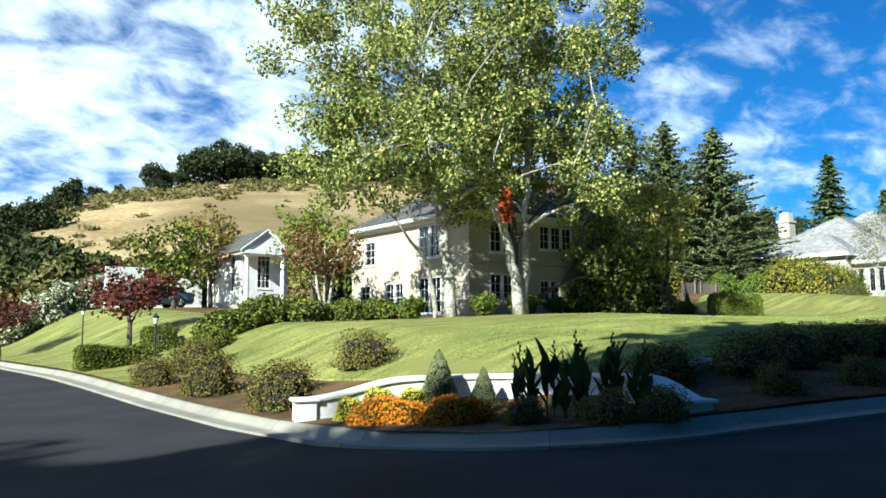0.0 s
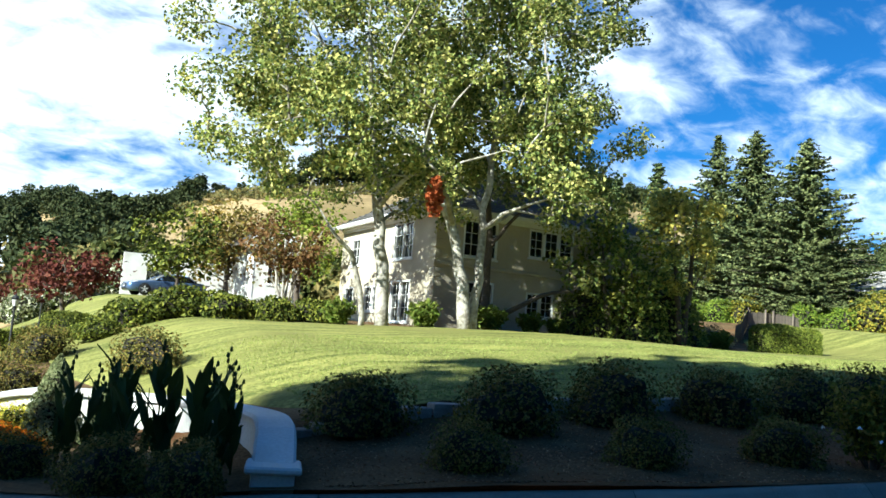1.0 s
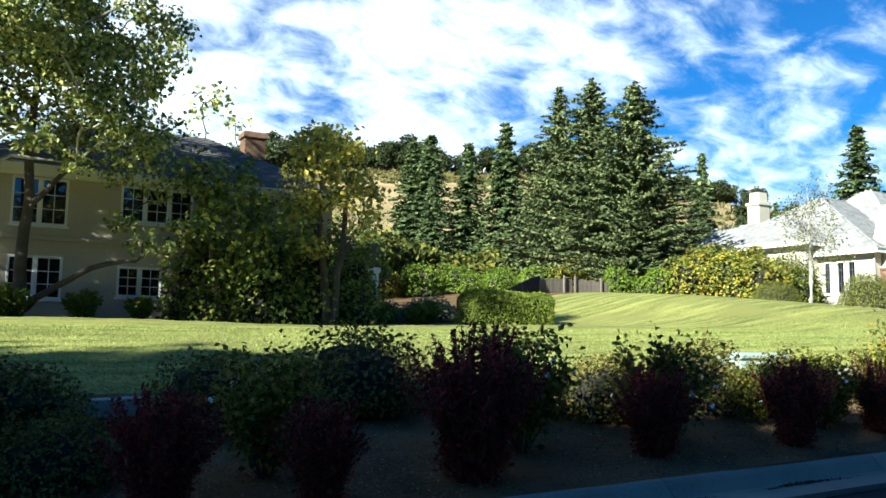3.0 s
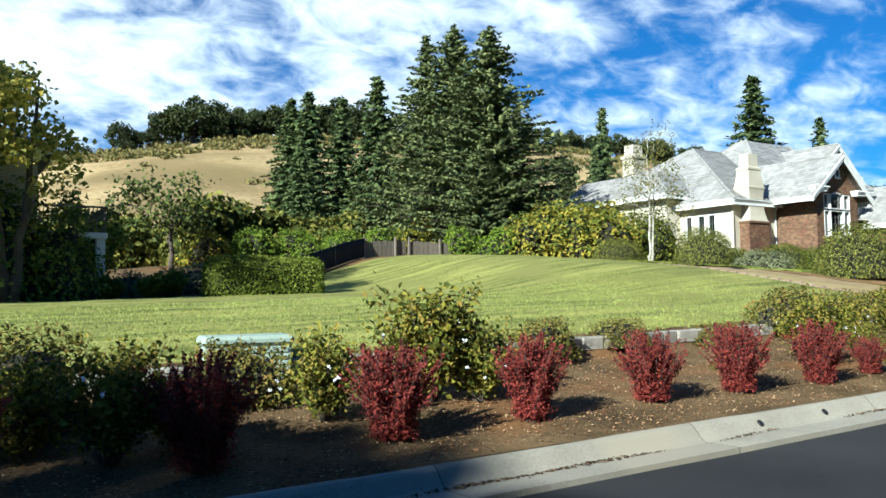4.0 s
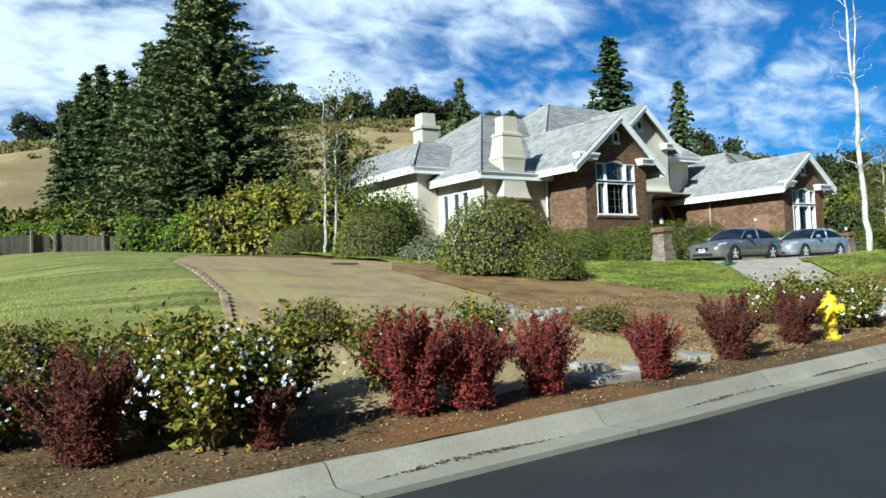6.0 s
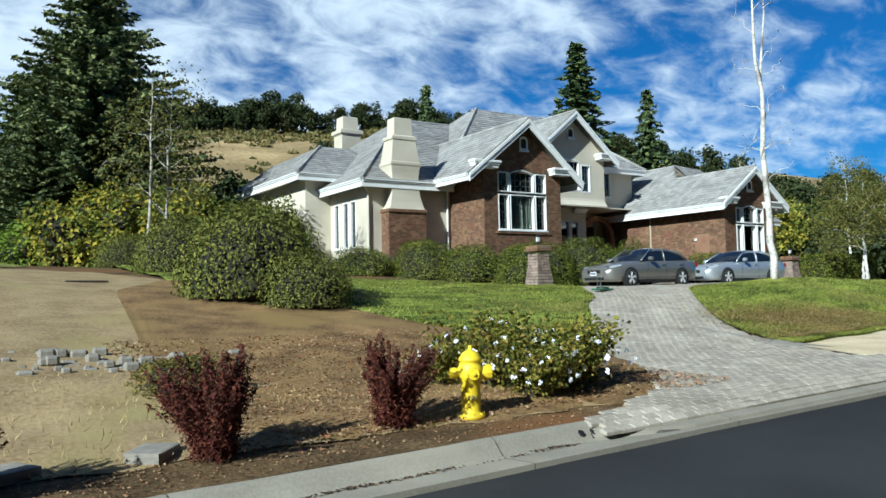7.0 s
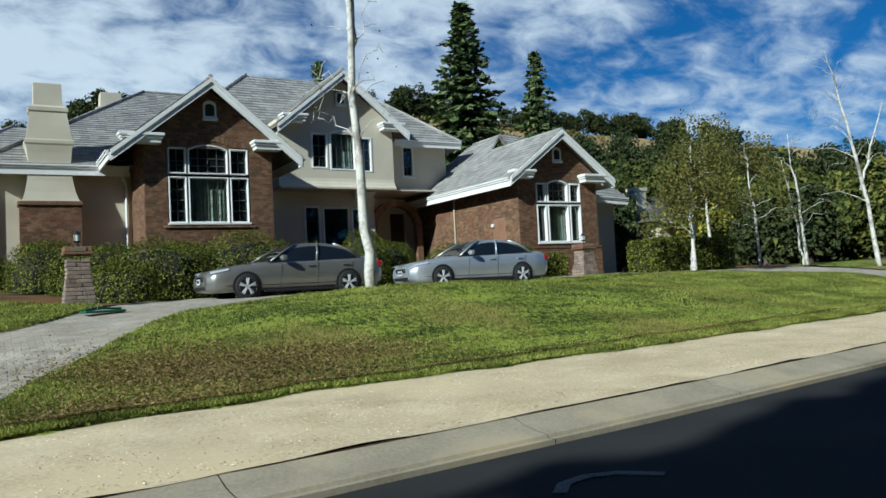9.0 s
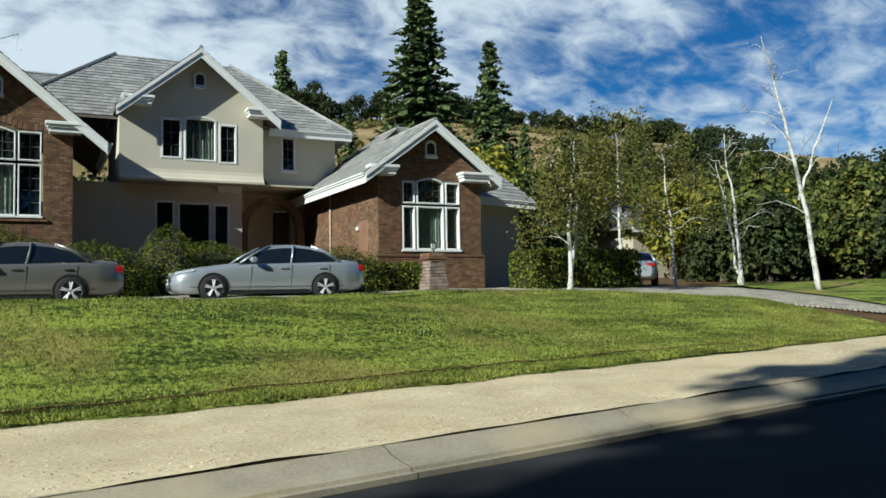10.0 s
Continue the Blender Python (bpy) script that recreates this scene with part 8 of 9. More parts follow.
fm = flower_mesh("marigold", 0.62, 0.46, 2600, 5, ROSE, MARIGOLD, 0.045)
for x, y, s in ((7.68, 11.4, 1.0), (8.2, 10.3, 1.0)):
    t = thing("marigold_clump", "mound of bright orange flowers by the kerb", "flowers", Matrix.Translation((x, y, lz(x, y) - 0.02)) @ Matrix.Rotation(x, 4, "Z") @ Matrix.Diagonal((s, s, s, 1)), "orange flowers")
    part("foliage", fm[0], None, t)
    part("bloom_cover", fm[1], None, t, "orange flower heads")
ym = flower_mesh("yellow_daisy", 0.5, 0.55, 1500, 6, ROSE, leaf_material("yellow petals", [(0.55, 0.50, 0.05), (0.68, 0.62, 0.08)], 0.3), 0.03)
for x, y, s in ((7.6, 12.5, 0.75), (8.1, 12.3, 1.0), (8.6, 11.9, 0.95)):
    t = thing("daisy_clump", "yellow green flowering clump before a white wall", "flowers", Matrix.Translation((x, y, lz(x, y) - 0.02)) @ Matrix.Diagonal((s, s, s, 1)), "yellow flowers")
    part("foliage", ym[0], None, t)
    part("bloom_cover", ym[1], None, t, "small yellow flower heads")
# broad upright dark leaves
CANNA = leaf_material("dark broad leaves", [(0.025, 0.045, 0.012), (0.05, 0.075, 0.02)], 0.2)
rr = np.random.default_rng(77)
canna_stalks = []
for i in range(6):
    a, r0 = rr.uniform(0, 6.28), rr.uniform(0.05, 0.45)
    bx, by = r0 * math.cos(a), r0 * math.sin(a)
    hgt = rr.uniform(0.75, 1.05)
    g = Geo().tube([(bx, by, 0), (bx + 0.02, by, hgt * 0.6), (bx + 0.04, by, hgt), (bx + 0.05, by, hgt + (0.32 if i < 3 else 0.06))], [0.014, 0.011, 0.006, 0.004], 5)
    stalk, blades, pods = g.mesh("stalk", [CANNA]), [], []
    for q in range(5):
        la = rr.uniform(0, 6.28)
        z0, L = hgt * (0.12 + 0.17 * q), rr.uniform(0.34, 0.5)
        out = rr.uniform(0.16, 0.42)
        wid = rr.uniform(0.055, 0.085)
        ca, sa = math.cos(la), math.sin(la)
        P = np.array([[(bx + ca * out * L * f * (0.6 + f) - sa * k * wid * math.sin(f ** 0.8 * math.pi) ** 0.75, by + sa * out * L * f * (0.6 + f) + ca * k * wid * math.sin(f ** 0.8 * math.pi) ** 0.75, z0 + L * f * (1 - 0.15 * out * f) + 0.018 * abs(k)) for k in (-1, -0.5, 0, 0.5, 1)] for f in np.linspace(0.01, 0.99, 7)])
        blades.append(Geo().grid(P).mesh("leaf", [CANNA]))
    for q in range(4 if i < 3 else 0):
        pods.append(Geo().lathe([(0.0, 0), (0.018, 0.015), (0.015, 0.05), (0.0, 0.07)], 6, 0, (bx + 0.045 + 0.02 * math.cos(q * 2.1), by + 0.02 * math.sin(q * 2.1), hgt + 0.10 + q * 0.065)).mesh("seed_pod", [CANNA]))
    canna_stalks.append((stalk, blades, pods))
for x, y, s in ((9.1, 9.5, 0.95), (9.8, 9.3, 1.05), (10.3, 8.9, 1.0), (9.4, 8.7, 0.9), (10.2, 8.2, 0.9)):
    clump = thing("canna_clump", "clump of tall dark broad leaves with seed heads", "plant", Matrix.Translation((x, y, lz(x, y) - 0.02)) @ Matrix.Rotation(x * 3, 4, "Z") @ Matrix.Diagonal((s, s, s, 1)), "broad leaved plants by the wall")
    for stalk, blades, pods in canna_stalks:
        st = part("stalk", stalk, None, clump)
        for m in blades:
            part("leaf", m, None, st)
        for m in pods:
            part("seed_pod", m, None, st)
for x, y, s in ((9.2, 7.9, 0.6), (9.8, 7.4, 0.55), (8.5, 9.0, 0.5)):
    place("garden_shrub", shrubs[1], x, y, "low dark shrub in the corner bed", "shrub", x, s, "low shrubs on the corner", -0.03)

# ---- low stone edging along the lawn ----
EDGE = material("pale edging stone", (0.20, 0.18, 0.15), (0.40, 0.365, 0.31), 3.0, 30.0, 0.9, 0.4, 0.01, piece=0.4)
edging = thing("lawn_edging", "low wall of pale stone blocks holding up a lawn", "edging", kind="structure")
BRICK_EDGE = material("worn red brown edging brick", (0.20, 0.13, 0.085), (0.38, 0.29, 0.21), 3.0, 30.0, 0.9, 0.4, 0.01, piece=0.4)
edge_brick = Geo().bevel_box(-0.5, 0.5, -0.5, 0.5, -0.5, 0.5, 0.06).mesh("edging_brick", [BRICK_EDGE])
stone_mesh = [Geo().bevel_box(-0.5, 0.5, -0.5, 0.5, -0.5, 0.5, 0.06).mesh("stone", [EDGE])]
re = np.random.default_rng(3)
x = 11.3
while x < 50.6:
    L = re.uniform(0.32, 0.52)
    w = 3.92
    y = float(line_y(x)) + w
    z1 = lz(x, y + 0.12) + 0.03
    for zz, hh in ((z1 - 0.10, 0.2),):
        ob = part("stone", stone_mesh[0], None, edging)
        ang = math.atan2(float(line_y(x + 0.5)) - float(line_y(x)), 0.5)
        ob.matrix_basis = Matrix.Translation((x + L / 2, y + re.uniform(-0.02, 0.02), zz)) @ Matrix.Rotation(ang + re.uniform(-0.03, 0.03), 4, "Z") @ Matrix.Diagonal((L - 0.02, 0.24, hh, 1))
    x += L
# line of kerbing stones dividing lawn from the bare bank
for i in range(26):
    f = i / 26
    x, w = np.interp(f, [0, 0.17, 0.42, 0.7, 1], [50.4, 51.5, 52.3, 52.8, 53.2]), np.interp(f, [0, 0.17, 0.42, 0.7, 1], [4.2, 5.6, 8.2, 11.2, 14.5])
    y = float(kerb_y(x)) + w
    ob = part("edging_brick", edge_brick, None, edging)
    ob.matrix_basis = Matrix.Translation((x, y, lz(x, y) + 0.03)) @ Matrix.Rotation(np.interp(f, [0, 0.17, 0.42, 0.7], [0.92, 1.2, 1.35, 1.42]), 4, "Z") @ Matrix.Diagonal((0.40, 0.13, 0.07, 1))
# pale flat slabs and rubble on the bank
for i, (x, y, a, b, h) in enumerate(((54.5, 6.0, 0.8, 0.42, 0.10), (55.35, 6.25, 0.6, 0.36, 0.10), (56.55, 6.35, 0.5, 0.32, 0.10), (54.75, 6.55, 0.5, 0.35, 0.14))):
    ob = new("flat_stone", stone_mesh[0])
    ob.matrix_basis = Matrix.Translation((x, y, lz(x, y) + h * 0.35)) @ Matrix.Rotation(i * 0.5, 4, "Z") @ Matrix.Diagonal((a, b, h, 1))
    tagged(ob, "pale flat stone lying on bare earth", "stone", "stones on the bank")
g = Geo()
for i in range(130):
    x, y = re.normal(56.5, 0.75), re.normal(10.4, 0.35)
    s = re.uniform(0.04, 0.12)
    d = ball_points(7) * s
    v = np.array([x, y, lz(x, y) + s * 0.3]) + d
    g.bevel_box(x - s, x + s * re.uniform(0.5, 1), y - s * 0.7, y + s * 0.6, v[0][2] - s, v[0][2] + s * 0.2, s * 0.3)
tagged(part("rubble", g, [EDGE]), "scattered grey rubble on a bare bank", "rubble", kind="stuff")

# ---- small green sprinkler stand by the pillar ----
SPRAY_GREEN = plain("green enamel", (0.015, 0.11, 0.05), 0.6)
WIRE = plain("dull grey wire", (0.28, 0.29, 0.28), 0.45, 0.6)
stand = thing("sprinkler_stand", "small green sprinkler stand with thin upright wires", "sprinkler", Matrix.Translation((72.05, 17.0, lz(72.05, 17.0) + 0.06)) @ Matrix.Rotation(0.3, 4, "Z"))
part("base_plate", Geo().bevel_box(-0.42, 0.42, -0.16, 0.16, 0.0, 0.05, 0.02), [SPRAY_GREEN], stand)
part("pipe", Geo().tube([(-0.36, 0, 0.07), (0.0, 0.05, 0.09), (0.38, 0, 0.07)], 0.025, 8), [SPRAY_GREEN], stand)
for xa, xb in ((-0.22, -0.30), (-0.12, 0.02)):
    part("wire", Geo().tube([(xa, 0.0, 0.05), (xa * 0.5 + xb * 0.5, 0.03, 0.28), (xb, 0.0, 0.52)], 0.008, 6), [WIRE], stand)

# ---- pale slatted utility box ----
BOXPAINT = material("pale grey green paint", (0.27, 0.34, 0.28), (0.38, 0.45, 0.38), 2.0, 30.0, 0.5, 0.06, 0.003)
ub = thing("utility_box", "pale green slatted metal utility cabinet", "cabinet", Matrix.Translation((34.8, 9.0, lz(34.8, 8.75))) @ Matrix.Rotation(radians(-8), 4, "Z") @ Matrix.Diagonal((0.60, 0.6, 0.70, 1)))
part("body", Geo().bevel_box(-0.85, 0.85, -0.45, 0.45, 0, 0.62, 0.03), [BOXPAINT], ub)
part("lid", Geo().bevel_box(-0.9, 0.9, -0.5, 0.5, 0.62, 0.80, 0.06), [BOXPAINT], ub)
for q in range(5):
    part("slat", Geo().bevel_box(-0.78, 0.78, -0.475, -0.445, 0.08 + q * 0.105, 0.155 + q * 0.105, 0.012), [BOXPAINT], ub)

# ---- fence behind the lawn ----
FENCE = material("weathered fence boards", (0.11, 0.088, 0.066), (0.22, 0.185, 0.145), 1.5, 30.0, 0.9, 0.3, 0.006, piece=0.4)
fence = thing("fence", "weathered grey wooden board fence behind a lawn", "fence")
bm_ = Geo().bevel_box(-0.068, 0.068, -0.01, 0.01, 0, 0.82, 0.006).mesh("fence_board", [FENCE])
pm_ = Geo().bevel_box(-0.05, 0.05, -0.05, 0.05, 0, 1.05, 0.01).mesh("fence_post", [FENCE])
run = [(50.2, 35.9), (53.0, 36.3), (55.9, 36.2)]
for (x0, y0), (x1, y1) in zip(run, run[1:]):
    L = math.hypot(x1 - x0, y1 - y0)
    a = math.atan2(y1 - y0, x1 - x0)
    for i in range(int(L / 0.15)):
        f = i * 0.15 / L
        x, y = x0 + (x1 - x0) * f, y0 + (y1 - y0) * f
        ob = part("fence_board", bm_, None, fence)
        ob.matrix_basis = Matrix.Translation((x, y, lz(x, y) - 0.02)) @ Matrix.Rotation(a, 4, "Z") @ Matrix.Diagonal((1, 1, 1 + 0.03 * math.sin(i * 5), 1))
    for i in range(int(L / 1.9) + 1):
        f = i * 1.9 / L
        x, y = x0 + (x1 - x0) * f, y0 + (y1 - y0) * f
        ob = part("fence_post", pm_, None, fence)
        ob.matrix_basis = Matrix.Translation((x + 0.06 * math.sin(a), y - 0.06 * math.cos(a), lz(x, y) - 0.05)) @ Matrix.Rotation(a, 4, "Z")

MESH_CLOTH = material("black fence cloth", (0.010, 0.010, 0.011), (0.024, 0.024, 0.026), 1.2, 40.0, 0.9, 0.3, 0.006)
screen_fence = thing("fence", "dark cloth screen on wire posts at the edge of a lawn", "fence")
for (x0, y0), (x1, y1) in (((42.6, 30.2), (45.1, 32.0)), ((45.1, 32.0), (47.6, 33.9)), ((47.6, 33.9), (50.1, 35.8))):
    f = np.linspace(0, 1, 14)
    px, py = x0 + (x1 - x0) * f, y0 + (y1 - y0) * f
    zb_ = np.array([lz(a, b) for a, b in zip(px, py)])
    P = np.stack([np.stack([px + o * np.sin(f * 20), py + o, zb_ + h], 1) for o, h in ((0.0, 0.03), (0.03, 0.5), (0.0, 1.02 + 0.0), (0.012, 1.02), (0.042, 0.5), (0.012, 0.03))])
    part("cloth", Geo().grid(P), [MESH_CLOTH], screen_fence, smooth=True)
    part("fence_post", Geo().tube([(x1, y1 + 0.03, zb_[-1] - 0.1), (x1, y1 + 0.03, zb_[-1] + 1.15)], 0.025, 8), [FENCE], screen_fence)
TARP = material("dark blue tarpaulin", (0.020, 0.026, 0.042), (0.045, 0.055, 0.082), 2.0, 20.0, 0.6, 0.4, 0.02)
tarp = thing("tarpaulin", "dark blue tarpaulin hung along a garden fence", "tarpaulin")
for x0, x1 in ((56.0, 57.0), (57.08, 58.2)):
    f = np.linspace(0, 1, 16)
    px, py = x0 + (x1 - x0) * f, 36.15 - 0.05 * (x0 - 56) + 0.03 * np.sin(f * 13)
    zb_ = np.array([lz(a, b) for a, b in zip(px, py)])
    sag = 0.78 - 0.09 * np.sin(f * math.pi)
    P = np.stack([np.stack([px, py + o, zb_ + h * sag], 1) for o, h in ((0.0, 0.0), (0.03, 0.5), (0.0, 1.0), (0.012, 1.0), (0.042, 0.5), (0.012, 0.0))])
    part("sheet", Geo().grid(P), [TARP], tarp, smooth=True)
    part("stake", Geo().tube([(x1 + 0.03, py[-1], zb_[-1] - 0.1), (x1 + 0.03, py[-1], zb_[-1] + 0.95)], 0.022, 8), [FENCE], tarp)
plank = part("wooden_board", Geo().bevel_box(-0.5, 0.5, -0.09, 0.09, 0.0, 0.035, 0.006), [FENCE])
plank.matrix_basis = Matrix.Translation((57.97, 19.5, lz(57.97, 19.5) + 0.035)) @ Matrix.Rotation(0.25, 4, "Z")
tagged(plank, "weathered board lying on bare earth", "board")

# ---- garden lamp posts on the corner ----
def lamp_post(x, y, label):
    t = thing("lamp_post", label, "lamp", Matrix.Translation((x, y, lz(x, y) - 0.02)), "garden lamps")
    part("post", Geo().lathe([(0.06, 0), (0.05, 0.1), (0.035, 0.2), (0.03, 1.5), (0.045, 1.55)], 10), [BLACK], t)
    part("lantern", Geo().lathe([(0.05, 1.55), (0.09, 1.75), (0.11, 1.78), (0.03, 1.88), (0.0, 1.93)], 8), [BLACK], t)
    part("glass", Geo().lathe([(0.052, 1.56), (0.092, 1.74)], 8), [plain("pale lamp glass", (0.7, 0.7, 0.66), 0.3)], t)


lamp_post(8.45, 26.05, "small black garden lamp post by a hedge")
lamp_post(9.6, 40.0, "small black garden lamp post on a lawn")

# ---- the tan corner house ----
h1 = thing("house", "two storey tan stucco house with white windows and hipped roof", "house")
OPEN1 = [(23.80, 25.35, 2.95, 4.30), (23.80, 25.40, 5.25, 6.75), (26.95, 28.35, 3.10, 4.10), (26.95, 29.25, 5.55, 6.75), (30.95, 32.4, 2.60, 4.05)]
g = Geo()
wall(g, "y", 27.30, 0.3, 22.60, 34.30, 1.9, 7.0, OPEN1)
WEST1 = [(29.35, 31.2, 2.5, 4.25), (29.35, 31.2, 5.15, 6.75), (32.4, 34.05, 2.95, 4.1), (35.4, 36.6, 2.95, 4.1), (34.95, 36.05, 5.1, 6.4)]
wall(g, "x", 22.60, 0.3, 27.60, 37.0, 1.9, 7.0, WEST1)
wall(g, "x", 34.00, 0.3, 27.60, 37.0, 1.9, 7.0)
wall(g, "y", 37.0, 0.3, 22.60, 34.30, 1.9, 7.0)
part("wall", g, [STUCCO_TAN], h1)
for (u0, u1, z0, z1), c in zip(OPEN1, (2, 2, 2, 3, 2)):
    n = c
    w = (u1 - u0) / n
    for i in range(n):
        window(h1, "y", 27.30, u0 + i * w, u0 + (i + 1) * w, z0, z1, 2, 3, 0.08, 0.075, pane=PANE, bars=WHITE)
for (u0, u1, z0, z1), c in zip(WEST1, (2, 2, 2, 1, 1)):
    w = (u1 - u0) / c
    for i in range(c):
        window(h1, "x", 22.60, u0 + i * w, u0 + (i + 1) * w, z0, z1, 2, 3, 0.08, 0.075, bars=WHITE)
# corner stones
for k in range(13):
    z0 = 2.0 + k * 0.385
    a, b = (0.42, 0.24) if k % 2 else (0.24, 0.42)
    part("quoin", Geo().bevel_box(22.56, 22.6 + a, 27.26, 27.3 + b, z0, z0 + 0.36, 0.02), [STUCCO_TAN], h1)
g = Geo()
g.bevel_box(22.5, 34.4, 27.18, 27.32, 4.78, 4.92, 0.02)
part("string_course", g, [STUCCO_TAN], h1)
for o, z in ((0.08, 6.78), (0.18, 6.88), (0.32, 6.97)):
    part("cornice_moulding", Geo().box(22.6 - o, 34.3 + o, 27.3 - o, 27.3, z, z + 0.1), [WHITE], h1)
    part("cornice_moulding", Geo().box(22.6 - o, 22.6, 27.3, 37.2, z, z + 0.1), [WHITE], h1)
E1, RZ = 7.07, 9.7
roof_plane("roof", h1, [(22.1, 26.8, E1), (34.8, 26.8, E1), (30.6, 31.8, RZ), (26.4, 31.8, RZ)], SLATE_DARK)
roof_plane("roof", h1, [(22.1, 37.4, E1), (22.1, 26.8, E1), (26.4, 31.8, RZ), (26.4, 32.4, RZ)], SLATE_DARK)
roof_plane("roof", h1, [(34.8, 26.8, E1), (34.8, 37.4, E1), (30.6, 32.4, RZ), (30.6, 31.8, RZ)], SLATE_DARK)
roof_plane("roof", h1, [(34.8, 37.4, E1), (22.1, 37.4, E1), (26.4, 32.4, RZ), (30.6, 32.4, RZ)], SLATE_DARK)
eave("fascia", h1, (22.12, 26.82, E1), (34.78, 26.82, E1), drop=0.16)
eave("fascia", h1, (22.12, 37.4, E1), (22.12, 26.82, E1), drop=0.16)
chimney(h1, 32.4, 31.5, [(0.42, 7.5), (0.42, 9.8), (0.5, 9.85), (0.5, 10.05), (0.4, 10.1)], 0.9, BRICK)
# balcony on posts at the far end
g = Geo()
g.bevel_box(34.3, 36.4, 27.4, 31.0, 4.35, 4.55, 0.02)
part("balcony_floor", g, [WHITE], h1)
for x, y in ((36.2, 27.6), (36.2, 30.8)):
    part("post", Geo().bevel_box(x - 0.14, x + 0.14, y - 0.14, y + 0.14, 1.9, 4.4, 0.02), [WHITE], h1)
part("handrail", Geo().bevel_box(34.3, 36.4, 27.42, 27.5, 5.36, 5.42, 0.01).bevel_box(36.32, 36.4, 27.5, 31.0, 5.36, 5.42, 0.01), [UNDER], h1)
for i in range(17):
    part("baluster", Geo().box(34.36 + i * 0.122, 34.385 + i * 0.122, 27.45, 27.475, 4.55, 5.37), [UNDER], h1)
for i in range(24):
    part("baluster", Geo().box(36.35, 36.375, 27.6 + i * 0.14, 27.625 + i * 0.14, 4.55, 5.37), [UNDER], h1)

# ---- the white gabled entrance beyond it ----
po = thing("house", "white rendered house with a tall gabled entrance porch", "house")
zb = lz(22.5, 49)
g = Geo()
wall(g, "y", 48.2, 0.3, 21.0, 24.2, zb - 0.3, 7.0, [(22.0, 23.0, zb + 1.2, zb + 3.6)])
wall(g, "x", 21.0, 0.3, 48.5, 54.0, zb - 0.3, 6.6, [(49.2, 50.0, zb + 1.0, zb + 3.4)])
part("wall", g, [PLASTER], po)
window(po, "y", 48.2, 22.0, 23.0, zb + 1.2, zb + 3.6, 3, 5, 0.08, 0.07, bars=WHITE)
window(po, "x", 21.0, 49.2, 50.0, zb + 1.0, zb + 3.4, 2, 5, 0.08, 0.07, bars=WHITE)
for x in (20.75, 23.2):
    part("column", Geo().lathe([(0.2, zb - 0.3), (0.2, zb + 0.15), (0.15, zb + 0.2), (0.13, 6.4), (0.2, 6.45), (0.2, 6.6)], 14, 0, (x, 46.9, 0)), [WHITE], po)
g = Geo()
g.bevel_box(20.4, 23.6, 46.6, 48.2, 6.6, 6.85, 0.02)
g.prism([(20.4, 6.85), (23.6, 6.85), (22.0, 8.0)], 46.7, 47.0)
part("pediment", g, [WHITE], po)
rake(po, 20.2, 22.0, 23.8, 46.6, 6.85, 8.2, 6.85, 0.22)
roof_plane("roof", po, [(20.2, 52.0, 6.88), (20.2, 46.6, 6.88), (22.0, 46.6, 8.22), (22.0, 52.0, 8.22)], SLATE_DARK)
roof_plane("roof", po, [(23.8, 46.6, 6.88), (23.8, 52.0, 6.88), (22.0, 52.0, 8.22), (22.0, 46.6, 8.22)], SLATE_DARK)
part("porch_step", Geo().bevel_box(20.2, 23.8, 46.4, 48.2, zb - 0.3, zb + 0.12, 0.02), [CONCRETE], po)
g = Geo()
wall(g, "y", 55.0, 0.3, 14.5, 21.0, lz(18, 55) - 0.3, lz(18, 55) + 2.8, [(16.0, 17.2, lz(18, 55) + 0.6, lz(18, 55) + 2.0)])
part("wall", g, [PLASTER], po)

# ---- the dark roofed house among the trees ----
fh = thing("house", "low dark roofed house with pale eaves among trees", "house")
zf = lz(120, 47) + 0.3
g = Geo()
wall(g, "y", 46.0, 0.3, 116.5, 128.0, zf - 0.5, zf + 3.2)
wall(g, "x", 116.5, 0.3, 46.3, 54.0, zf - 0.5, zf + 3.2)
part("wall", g, [STUCCO_TAN], fh)
zt = zf + 3.3
roof_plane("roof", fh, [(115.6, 45.0, zt), (129.0, 45.0, zt), (126.0, 50.0, zt + 2.2), (119.0, 50.0, zt + 2.2)], SLATE_DARK)
roof_plane("roof", fh, [(115.6, 55.0, zt), (115.6, 45.0, zt), (119.0, 50.0, zt + 2.2)], SLATE_DARK)
eave("fascia", fh, (115.62, 45.02, zt), (129.0, 45.02, zt), drop=0.35)
chimney(fh, 117.0, 49.0, [(0.55, zt), (0.55, zt + 2.6), (0.65, zt + 2.65), (0.65, zt + 2.9)], 0.9, STUCCO)

# ---- driveway pavers, litter, pebbles and grass: many small pieces, last ----
PAVER = material("grey paver", (0.26, 0.225, 0.18), (0.47, 0.425, 0.35), 1.2, 30.0, 0.88, 0.4, 0.006, island=0.3, third=(0.37, 0.32, 0.255), spec=0.2)
PAVER_PIECE = material("single grey paver", (0.26, 0.225, 0.18), (0.47, 0.425, 0.35), 1.2, 30.0, 0.88, 0.4, 0.006, piece=0.3, third=(0.37, 0.32, 0.255), spec=0.2)
drive_low = lambda a: np.where(a < 69.5, -0.09, island_back(a) - 0.05)
drive_high = lambda a: drive_left(a)


def drive_z(x, w):
    """The paving ramps up over the lowered kerb, then follows the land."""
    y = float(kerb_y(x)) + w
    if w < 0.19:
        f = (w + 0.16) / 0.35
        top = lz(x, float(kerb_y(x)) + 0.3) + float(bumps(x, float(kerb_y(x)) + 0.3, 0.015))
        return (float(road_z(x)) + 0.058) * (1 - f) + top * f
    return lz(x, y) + float(bumps(x, y, 0.015))


